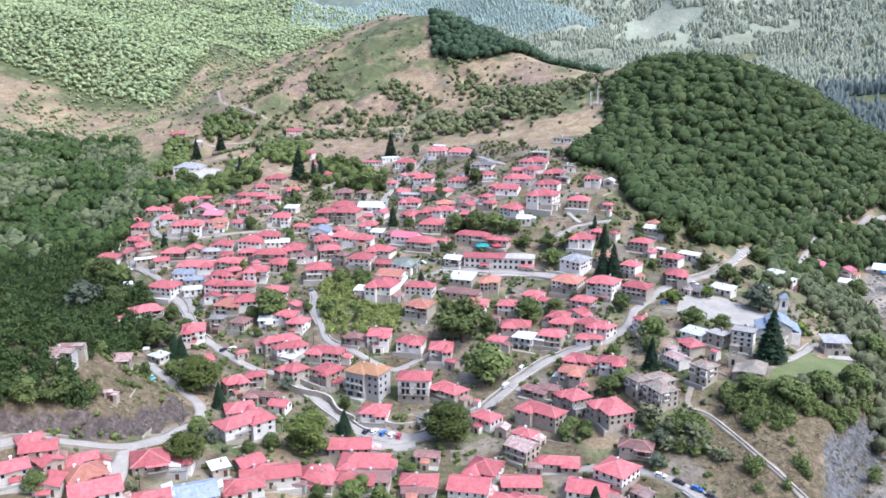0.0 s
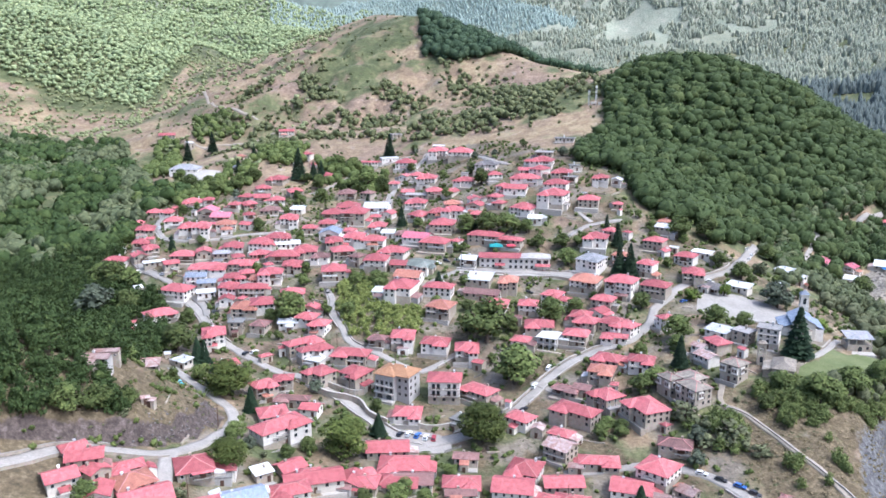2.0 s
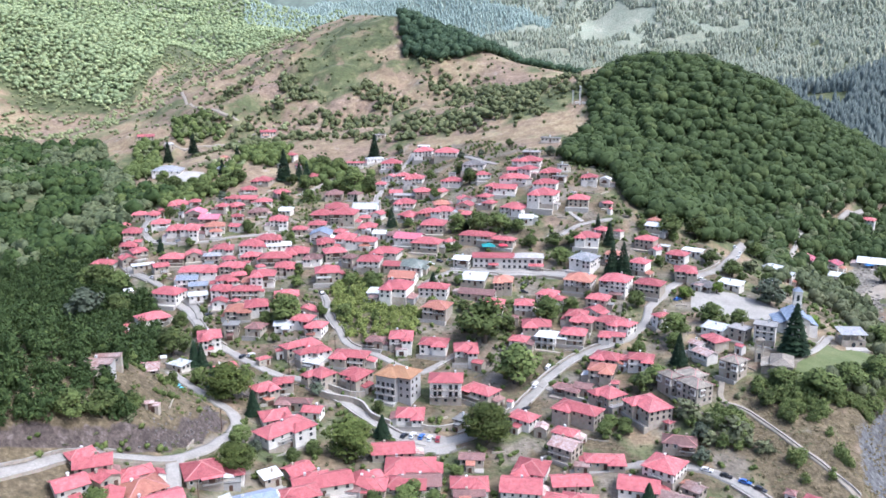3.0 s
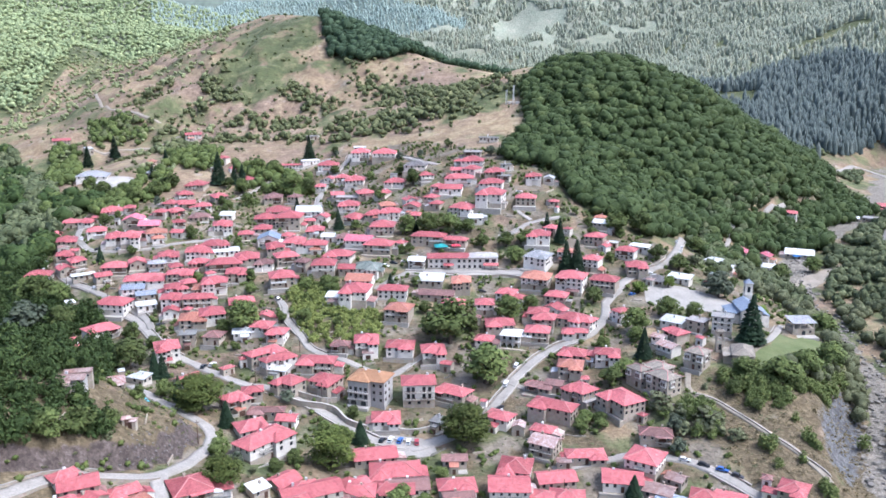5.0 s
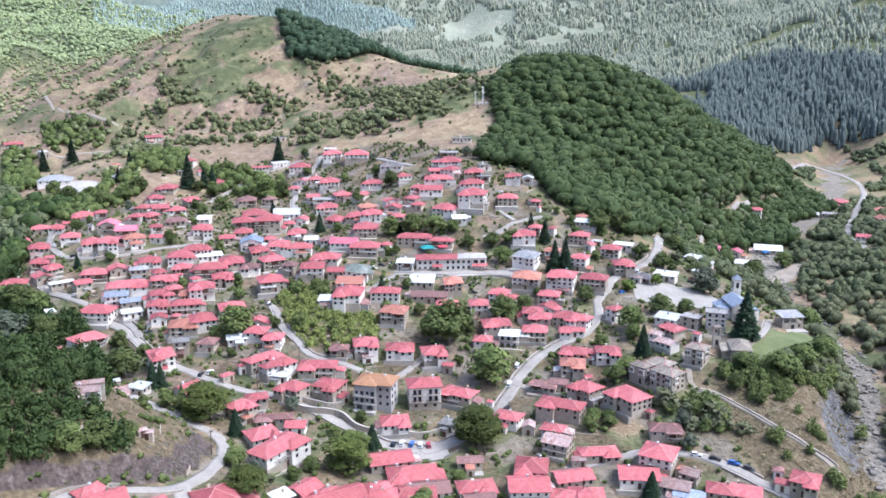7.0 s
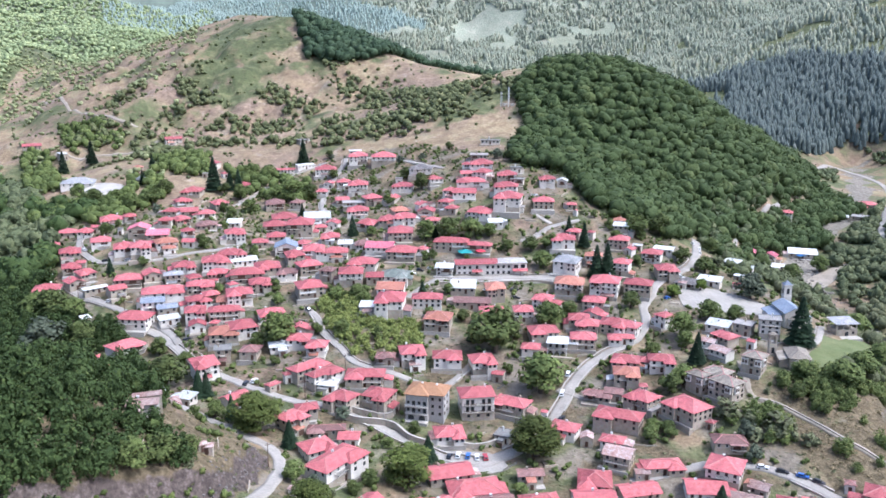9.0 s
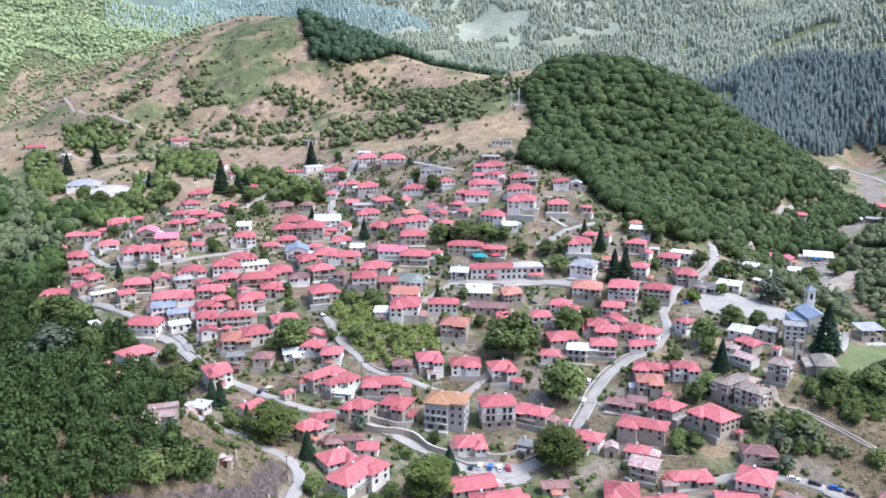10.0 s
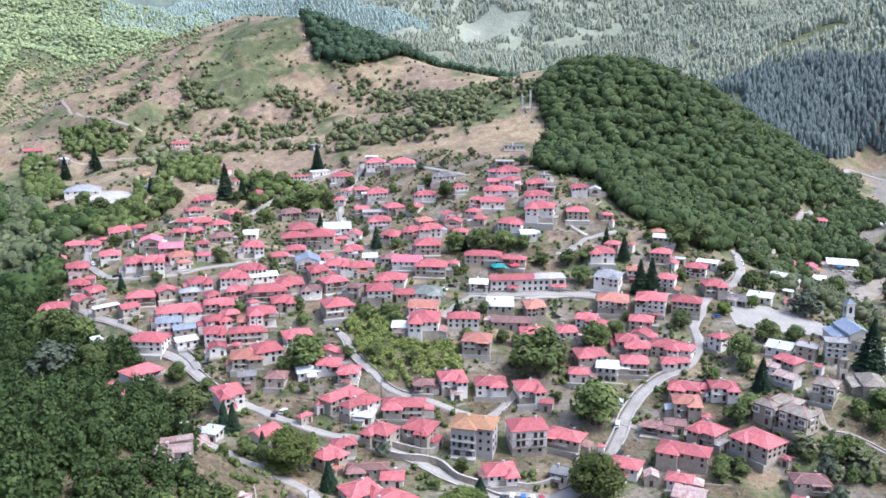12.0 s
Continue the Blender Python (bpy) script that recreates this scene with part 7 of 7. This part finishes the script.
tree("broad", -57, 630, 17.8, 1.25)
tree("broad", -46, 627, 12.6, 1.25)
tree("fir", -31, 525, 13)
tree("fir", -43, 709, 20)
tree("fir", -111, 661, 25)
tree("fir", -100, 662, 15)
tree("fir", -94, 661, 16)
tree("fir", -218, 847, 21)
tree("fir", -243, 850, 21)
tree("fir", -161, 682, 12)
tree("fir", -158, 736, 11)
tree("broad", 7, 497, 12.3, 1.25)
tree("broad", 19, 491, 14.3, 1.25)
tree("broad", 30, 486, 14.2, 1.25)
tree("broad", 41, 484, 9.1, 1.25)
tree("broad", 58, 444, 10.9, 1.25)
tree("broad", 58, 462, 9.8, 1.25)
tree("fir", 88, 460, 14)
tree("broad", 2, 426, 6.2, 1.25)
tree("broad", -53, 430, 6.9, 1.25)
tree("broad", -43, 429, 7.7, 1.25)
tree("broad", 139, 444, 10.4, 1.25)
tree("willow", 152, 397, 15.2, 1.25)
tree("broad", 243, 489, 13.2, 1.25)
tree("broad", 276, 505, 12.6, 1.25)
tree("broad", 112, 369, 11.0, 1.3)
tree("broad", 124, 366, 8.0, 1.3)
tree("broad", 52, 292, 5.1, 1.25)
tree("broad", 45, 294, 6.4, 1.25)
tree("broad", 65, 317, 9.7, 1.25)
tree("shrub", 76, 294, 11.0, 1.25)
tree("broad", 2, 398, 6.6, 1.25)
tree("broad", -13, 403, 6.2, 1.25)
tree("broad", 21, 380, 8.0, 1.25)
tree("broad", -39, 428, 6.5, 1.25)
tree("broad", -146, 492, 6.1, 1.25)
tree("broad", -21, 519, 6.9, 1.25)
tree("broad", -1, 568, 8.7, 1.25)
tree("broad", 19, 607, 9.4, 1.25)
tree("broad", 22, 575, 11.9, 1.25)
tree("broad", -25, 663, 8.1, 1.25)
tree("broad", 108, 462, 9.0, 1.25)
tree("broad", 127, 474, 14.6, 1.25)
tree("broad", 145, 481, 14.9, 1.25)
tree("broad", 187, 530, 11.9, 1.25)
tree("broad", 183, 487, 11.0, 1.25)
tree("broad", 148, 434, 10.7, 1.25)
tree("shrub", 164, 449, 10.1, 1.25)
tree("broad", -93, 638, 12.6, 1.25)
tree("broad", -88, 602, 10.7, 1.25)
tree("broad", -104, 651, 9.6, 1.25)
tree("broad", -175, 638, 12.2, 1.25)
tree("broad", -163, 615, 13.0, 1.25)
tree("broad", -190, 648, 13.6, 1.25)
tree("broad", -203, 669, 12.7, 1.25)
tree("broad", -150, 624, 13.2, 1.25)
tree("broad", -144, 652, 12.6, 1.25)
tree("broad", -71, 686, 12.3, 1.25)
tree("broad", -83, 688, 13.7, 1.25)
tree("broad", 69, 462, 9.8, 1.25)
tree("broad", 45, 465, 8.3, 1.25)
tree("broad", -67, 275, 5.3, 1.25)
tree("broad", -61, 282, 6.1, 1.25)
tree("broad", -12, 275, 5.3, 1.25)
tree("broad", -40, 251, 6.1, 1.25)
tree("shrub", 79, 280, 7.4, 1.25)
tree("shrub", 88, 279, 11.2, 1.25)
tree("broad", -27, 260, 6.9, 1.25)
tree("shrub", 91, 276, 6.6, 1.25)
tree("shrub", 83, 288, 6.9, 1.25)
tree("shrub", 95, 271, 6.5, 1.25)
tree("broad", -122, 254, 10.1, 1.25)
tree("broad", -129, 248, 9.8, 1.25)
tree("broad", -115, 264, 6.8, 1.25)
tree("broad", 48, 298, 6.0, 1.25)
tree("broad", 53, 295, 5.6, 1.25)
tree("shrub", 86, 310, 7.3, 1.25)
tree("broad", -41, 421, 7.2, 1.25)
tree("broad", -113, 217, 7.4, 1.25)
tree("shrub", -92, 231, 5.0, 1.25)
tree("broad", 116, 304, 10.0, 1.25)
tree("broad", 126, 295, 13.7, 1.25)
tree("broad", 142, 304, 12.1, 1.25)
tree("broad", 159, 313, 12.4, 1.25)
tree("broad", 194, 370, 14.5, 1.25)

# trees and shrubs in gardens and between the houses
x, y = spots(5200, -200, 200, 240, 720, lambda x, y: inside(VILLAGE, x, y) & (waves(x, y, 55, 4) > -0.35))
m = clear_of(x, y, 1.6)
x, y = x[m][:200], y[m][:200]
for k in range(len(x)):
    q = chance.random()
    tree("shrub" if q < 0.5 else "broad" if q < 0.86 else "willow" if q < 0.93 else "fir", x[k], y[k], chance.uniform(2.2, 3.6) if q < 0.5 else chance.uniform(4.5, 8.5) if q < 0.93 else chance.uniform(7, 11), chance.uniform(0.9, 1.3))
x, y = spots(11000, -200, 200, 230, 720, lambda x, y: inside(VILLAGE, x, y) & ~inside(SPUR, x, y) & (waves(x, y, 26, 9) > -0.25))
m = clear_of(x, y, 0.4)
scatter("garden_bushes", KIT_BUSH, sized(x[m], y[m], 1.2, 1.4), LEAF["village"], "green bushes and hedges in the gardens between the houses", "bushes")
x, y = spots(5200, 85, 200, 205, 350, lambda x, y: inside(SPUR, x, y))
m = clear_of(x, y, 0.3)
bx, by = spots(2600, -180, -90, 205, 330, lambda x, y: inside(HEADLAND, x, y) & (along(HEADLAND_FOOT, x, y)[0] > 7))
scatter("dry_herbs", KIT_WEED, sized(np.append(x[m], bx), np.append(y[m], by), 0.9, 0.5), LEAF["straw"], "dry herbs and grass tufts on the steep banks", "herbs", False)
x, y = spots(16000, -200, 200, 240, 720, lambda x, y: inside(VILLAGE, x, y))
m = clear_of(x, y, 0.3)
scatter("garden_weeds", KIT_WEED, sized(x[m], y[m], 1.0, 0.45), LEAF["weeds"], "weeds and low garden plants between the houses", "weeds", False)

# ---- walls along roads and gardens ----
def stone_wall(pts, high=1.0, thick=0.4, low=1.5, name="garden_wall", label="low grey stone wall with a pale cap", mat=None, capped=True):
    line = smooth_line(pts, 2.5)
    bm = bmesh.new()
    cap = bmesh.new()
    rows, caps = [], []
    for k, (x, y) in enumerate(line):
        ax, ay = line[max(k - 1, 0)]
        bx, by = line[min(k + 1, len(line) - 1)]
        l = math.hypot(bx - ax, by - ay) or 1
        ux, uy = -(by - ay) / l * thick / 2, (bx - ax) / l * thick / 2
        z = ground(x, y)
        rows.append([bm.verts.new((x + s * ux, y + s * uy, z + h)) for s, h in ((-1, -low), (-1, high), (1, high), (1, -low))])
        caps.append([cap.verts.new((x + s * ux * 1.3, y + s * uy * 1.3, z + h)) for s, h in ((-1, high), (-1, high + 0.14), (1, high + 0.14), (1, high))])
    for m, rs in ((bm, rows), (cap, caps)):
        for a, b in zip(rs, rs[1:]):
            for i in range(4):
                m.faces.new((a[i], a[(i + 1) % 4], b[(i + 1) % 4], b[i]))
        m.faces.new(rs[0])
        m.faces.new(rs[-1][::-1])
        bmesh.ops.recalc_face_normals(m, faces=m.faces)
    me = bpy.data.meshes.new(name)
    bm.to_mesh(me)
    bm.free()
    me.materials.append(mat or M_STONE)
    ob = tagged(new(name, me), label, "wall", "village walls")
    if capped:
        part("cap", cap, M_CONCRETE, ob)
    else:
        cap.free()
    return ob


def beside(line, off, a=0.0, b=1.0):
    n = len(line)
    out = []
    for k in range(int(a * (n - 1)), int(b * (n - 1)) + 1, 2):
        ax, ay = line[max(k - 1, 0)]
        bx, by = line[min(k + 1, n - 1)]
        l = math.hypot(bx - ax, by - ay) or 1
        out.append((line[k][0] - (by - ay) / l * off, line[k][1] + (bx - ax) / l * off))
    return out


pick = random.Random(3)
for line, width in list(ROADS):
    if line[0][1] > 700 or line[0][0] > 200 or len(line) < 8 or width < 2.8:
        continue
    for side in (-1, 1):
        a = pick.uniform(0, 0.2)
        while a < 0.9:
            b = min(1.0, a + pick.uniform(0.15, 0.4))
            pts = beside(line, side * (width / 2 + 0.5), a, b)
            if len(pts) > 2:
                stone_wall(pts, pick.uniform(0.4, 1.1))
            a = b + pick.uniform(0.15, 0.5)
# high retaining walls by the square and below the grey guest house
stone_wall([(-66, 331), (-56, 326), (-46, 323), (-41, 314), (-34, 309)], 2.6, 0.6, 2.0, "retaining_wall", "high pale stone retaining wall beside the road")
stone_wall([(-60, 336), (-50, 330), (-44, 331)], 2.2, 0.6, 2.0, "retaining_wall", "high pale stone retaining wall below a garden")
stone_wall([(-28, 309), (-16, 306), (-6, 310)], 2.0, 0.5, 2.0, "retaining_wall", "high pale stone retaining wall by the square")
stone_wall([(0, 436), (25, 433), (48, 431), (58, 427)], 1.4, 0.6, 4.0, "retaining_wall", "long grey retaining wall below the school yard")
stone_wall([(92, 300), (99, 291), (108, 270), (118, 248)], 0.7, 0.35, 1.5, "garden_wall", "long pale parapet beside the path")

# terraces between the houses: short walls that follow the slope
made = 0
while made < 160:
    x, y = pick.uniform(-180, 130), pick.uniform(250, 640)
    if not bool(inside(VILLAGE, np.array([x]), np.array([y]))[0]) or not clear_of(np.array([x]), np.array([y]), 0.5)[0]:
        continue
    made += 1
    gxs, gys = ground(x + 2, y) - ground(x - 2, y), ground(x, y + 2) - ground(x, y - 2)
    a = math.atan2(gxs, -gys) + pick.uniform(-0.4, 0.4)
    l = pick.uniform(4, 9)
    p = [(x + math.cos(a) * l * s, y + math.sin(a) * l * s) for s in (-0.5, 0, 0.5)]
    if clear_of(np.array([q[0] for q in p]), np.array([q[1] for q in p]), 0.0).all():
        stone_wall(p, pick.uniform(0.3, 0.9), 0.35, label="low grey dry stone terrace wall", capped=False)


# ---- parked cars ----
def car_body():
    bm = boxes((-0.85, -2.1, 0.32, 0.85, 2.1, 0.82))
    v = [bm.verts.new(p) for p in ((-0.83, -0.9, 0.82), (0.83, -0.9, 0.82), (0.83, 1.9, 0.82), (-0.83, 1.9, 0.82), (-0.68, -0.25, 1.42), (0.68, -0.25, 1.42), (0.68, 1.45, 1.42), (-0.68, 1.45, 1.42))]
    for f in ((4, 5, 6, 7), (0, 1, 5, 4), (1, 2, 6, 5), (2, 3, 7, 6), (3, 0, 4, 7)):
        bm.faces.new([v[i] for i in f])
    bmesh.ops.bevel(bm, geom=list(bm.edges), offset=0.07, segments=2, affect="EDGES")
    return bm


def glass_band():
    bm = bmesh.new()
    for q in (((-0.66, -0.86, 0.9), (0.66, -0.86, 0.9), (0.56, -0.33, 1.34), (-0.56, -0.33, 1.34)), ((0.66, 1.9, 0.9), (-0.66, 1.9, 0.9), (-0.56, 1.53, 1.34), (0.56, 1.53, 1.34)),
              ((0.85, -0.6, 0.9), (0.85, 1.6, 0.9), (0.74, 1.3, 1.34), (0.74, -0.15, 1.34)), ((-0.85, 1.6, 0.9), (-0.85, -0.6, 0.9), (-0.74, -0.15, 1.34), (-0.74, 1.3, 1.34))):
        bm.faces.new([bm.verts.new(p) for p in q])
    return bm


def paint(name, c):
    m, t, s = nodes(name, 0.3)
    s.inputs["Base Color"].default_value = (*c, 1)
    s.inputs["Coat Weight"].default_value = 0.5
    return m


CAR_PAINT = {k: paint(k + " car paint", c) for k, c in {"white": (0.75, 0.75, 0.74), "black": (0.03, 0.03, 0.035), "blue": (0.05, 0.14, 0.42), "red": (0.33, 0.04, 0.05), "silver": (0.4, 0.41, 0.42), "teal": (0.08, 0.42, 0.52)}.items()}
BODY = {}
for k, m in CAR_PAINT.items():
    BODY[k] = as_mesh("body", car_body(), m)
CAR_GLASS = as_mesh("window", glass_band(), M_GLASS)
bm = bmesh.new()
bmesh.ops.create_cone(bm, cap_ends=True, segments=14, radius1=0.32, radius2=0.32, depth=0.2, matrix=Matrix.Rotation(math.pi / 2, 4, "Y"))
WHEEL = as_mesh("wheel", bm, M_IRON)


def car(colour, x, y, heading):
    e = 1.2
    h = radians(heading)
    fz, bz = ground(x + math.sin(h) * e, y - math.cos(h) * e), ground(x - math.sin(h) * e, y + math.cos(h) * e)
    for line, width in ROADS:
        if along(line, np.array([x]), np.array([y]))[0][0] < width / 2 + 0.5:
            fz, bz = fz + 0.26, bz + 0.26
            break
    r = tagged(new("car", None), f"{colour} car parked by the road", "car", "parked cars")
    r.matrix_basis = pose(x, y, (fz + bz) / 2, math.degrees(math.atan2(bz - fz, 2 * e)), 0, heading)
    part("body", BODY[colour], None, r)
    part("window", CAR_GLASS, None, r)
    for u in (-0.76, 0.76):
        for v in (-1.3, 1.35):
            part("wheel", WHEEL, None, r, at=pose(u, v, 0.32))


for colour, x, y, a in (("teal", -114.6, 319, 40), ("white", 73.5, 266.3, 62), ("black", 78.8, 262.6, 58), ("blue", 83.8, 258.6, 52), ("black", 87.4, 254.9, 50), ("black", -29, 302, 150), ("white", -26, 301.5, 155), ("blue", -22.6, 300.5, 155),
                        ("white", -19.6, 299.5, 165), ("red", -16.6, 299, 172), ("white", 25.5, 332.4, 150), ("black", 9.2, 314.4, 155), ("white", -94.6, 366.6, 150), ("black", -98, 364.4, 160), ("black", -122.5, 417, 120)):
    car(colour, x, y, a)
for colour, x, y, a in (("black", -166.2, 505.4, 80), ("white", -154.2, 500.8, 90), ("white", -176.2, 470.5, 60), ("white", -160.2, 463, 80), ("blue", 106.7, 398.6, 120), ("white", -10.8, 451.8, 60), ("black", -6, 454.1, 60), ("white", 171.5, 488.7, 155),
                        ("white", 170.4, 478.6, 155), ("white", 165.7, 469.7, 150), ("white", 128, 424.4, 60), ("silver", 122.5, 420.5, 60), ("black", -67.2, 422.1, 20), ("white", 80.6, 521, 90), ("white", -180.3, 529.3, 20), ("white", 22.2, 426, 90), ("black", 35.5, 423.9, 90), ("black", 34.2, 417, 80)):
    car(colour, x, y, a)
for colour, x, y, a in (("blue", 243.3, 500.7, 80), ("white", 246, 504, 60), ("black", 435.8, 644.9, 40), ("white", 422.8, 631.1, 40), ("white", 0.3, 456, 70), ("black", 19.2, 316.7, 130), ("white", 33.5, 345.9, 150)):
    car(colour, x, y, a)

# ---- poles ----
bm = bmesh.new()
bmesh.ops.create_cone(bm, cap_ends=True, segments=8, radius1=0.16, radius2=0.1, depth=9, matrix=Matrix.Translation((0, 0, 4.0)))
SHAFT = as_mesh("shaft", bm, M_WOOD)
ARM = as_mesh("crossarm", boxes((-0.9, -0.06, 7.7, 0.9, 0.06, 7.85)), M_WOOD)


def pole(x, y, rot):
    r = tagged(new("utility_pole", None), "dark wooden utility pole with a crossarm", "pole", "utility poles")
    r.matrix_basis = pose(x, y, ground(x, y), 0, 0, rot)
    part("shaft", SHAFT, None, r)
    part("crossarm", ARM, None, r)


for x, y in ((-31.8, 352.1), (-75.9, 346.1), (0.8, 307.1), (74.3, 350), (-175.2, 467.4), (-152.6, 452.9), (-90.4, 440.9), (-49.9, 330.3), (-101, 430.2), (-92.8, 286.3), (59.8, 267.7), (26.3, 256.2), (-89.2, 231), (1.6, 445.3), (7.8, 302), (-16.7, 495.7), (2.7, 470), (-57.6, 364.4)):
    pole(x, y, pick.uniform(0, 180))


def mast(x, y, h):
    r = tagged(new("mast", None), "white lattice radio mast on the ridge", "mast")
    r.matrix_basis = pose(x, y, ground(x, y))
    for k in range(3):
        a = k * 2.094
        part("leg", boxes((-0.12, -0.12, 0, 0.12, 0.12, h)), M_TRIM, r, at=pose(0.6 * math.cos(a), 0.6 * math.sin(a), -0.3))
    for k in range(1, int(h / 2)):
        part("brace", boxes((-0.75, -0.75, 2 * k, 0.75, 0.75, 2 * k + 0.12)), M_TRIM, r)
    part("cabin", boxes((2, -1, -0.5, 5, 1.5, 2.4)), WALL["white"], r)


mast(126, 712, 16)
mast(121, 716, 12)


def tent(x, y, colour, w, label):
    m = plain(colour + " canvas", *{"teal": ((0.03, 0.22, 0.22), (0.05, 0.28, 0.27)), "red": ((0.6, 0.05, 0.08), (0.66, 0.07, 0.1)), "blue": ((0.05, 0.2, 0.5), (0.07, 0.25, 0.55))}[colour])
    r = tagged(new("canopy", None), label, "canopy")
    r.matrix_basis = pose(x, y, ground(x, y))
    for i in (-1, 1):
        for j in (-1, 1):
            part("post", boxes((i * w / 2 - 0.06, j * w / 2 - 0.06, -0.5, i * w / 2 + 0.06, j * w / 2 + 0.06, 2.5)), M_IRON, r)
    part("cloth", roof_mesh(w, w * 0.99, w * 0.2, 0.2, "hip", 0.05), m, r).location.z = 2.5


tent(22, 467, "teal", 7, "teal canvas canopy on posts beside the school")
tent(30, 465, "red", 4.5, "red canvas sunshade on posts beside the school")
tent(284, 537, "blue", 6, "blue tarpaulin on posts by the sheds")


# ---- vegetable gardens: tilled beds with rows of plants ----
M_SOIL = plain("tilled soil", (0.12, 0.095, 0.07), (0.19, 0.15, 0.11), scale=0.6, fine=4)
BED_PLANT = [tri_mesh("plant_row", *leaves(40, 0.6, 0.3, 0.5, 8), LEAF["village"]) for _ in range(3)]
made = 0
while made < 24:
    x, y = pick.uniform(-170, 130), pick.uniform(255, 600)
    if not bool(inside(VILLAGE, np.array([x]), np.array([y]))[0]) or bool(inside(SPUR, np.array([x]), np.array([y]))[0]) or not clear_of(np.array([x]), np.array([y]), 2.5)[0]:
        continue
    made += 1
    w, d, rot = pick.uniform(3, 6), pick.uniform(2.5, 4.5), pick.uniform(-30, 30)
    hs = height_on(x, y, radians(rot), w, d)
    r = tagged(new("garden_bed", None), "tilled garden bed with rows of green plants", "garden bed", "garden beds")
    r.matrix_basis = pose(x, y, sum(hs) / 9, 0, 0, rot)
    lo = min(hs) - sum(hs) / 9 - 0.4
    part("soil", boxes((-w / 2, -d / 2, lo, w / 2, d / 2, 0.25)), M_SOIL, r)
    part("edging", boxes((-w / 2 - 0.15, -d / 2 - 0.3, lo - 0.3, w / 2 + 0.15, -d / 2 - 0.02, 0.45)), M_STONE, r, "low stone edging")
    for k in range(int(d / 1.1)):
        part("plant_row", pick.choice(BED_PLANT), None, r, at=pose(0, -d / 2 + 0.6 + k * 1.1, 0.2) @ Matrix.Diagonal((w * 0.8, 0.8, 0.9, 1)))


# ---- fences of grey pickets ----
def fence(x, y, rot, length):
    r = tagged(new("fence", None), "weathered grey picket fence round a garden", "fence", "garden fences")
    r.matrix_basis = pose(x, y, ground(x, y), 0, 0, rot)
    c, s = math.cos(radians(rot)), math.sin(radians(rot))
    n = int(length / 1.2)
    z0 = ground(x, y)
    hz = [ground(x + c * 1.2 * k, y + s * 1.2 * k) - z0 for k in range(n + 1)]
    for k in range(n + 1):
        part("post", FENCE_POST, None, r, at=pose(1.2 * k, 0, hz[k]))
    for k in range(n):
        slope = math.degrees(math.atan2(hz[k + 1] - hz[k], 1.2))
        part("panel", FENCE_PANEL, None, r, at=pose(1.2 * k, 0, hz[k], 0, -slope, 0))


M_GREYWOOD = plain("weathered wood", (0.24, 0.22, 0.195), (0.34, 0.315, 0.28))
FENCE_POST = as_mesh("post", boxes((-0.06, -0.06, -0.4, 0.06, 0.06, 1.2)), M_GREYWOOD)
FENCE_PANEL = as_mesh("panel", boxes(*[(0.1 + 0.2 * i, -0.02, 0.1, 0.22 + 0.2 * i, 0.02, 1.1) for i in range(5)]), M_GREYWOOD)
made = 0
while made < 6:
    x, y, rot, l = pick.uniform(-160, 120), pick.uniform(260, 480), pick.uniform(-40, 40), pick.uniform(5, 9)
    c, s = math.cos(radians(rot)), math.sin(radians(rot))
    px, py = np.array([x + c * l * f for f in (0, 0.5, 1)]), np.array([y + s * l * f for f in (0, 0.5, 1)])
    if inside(VILLAGE, px, py).all() and clear_of(px, py, 0.8).all():
        made += 1
        fence(x, y, rot, l)
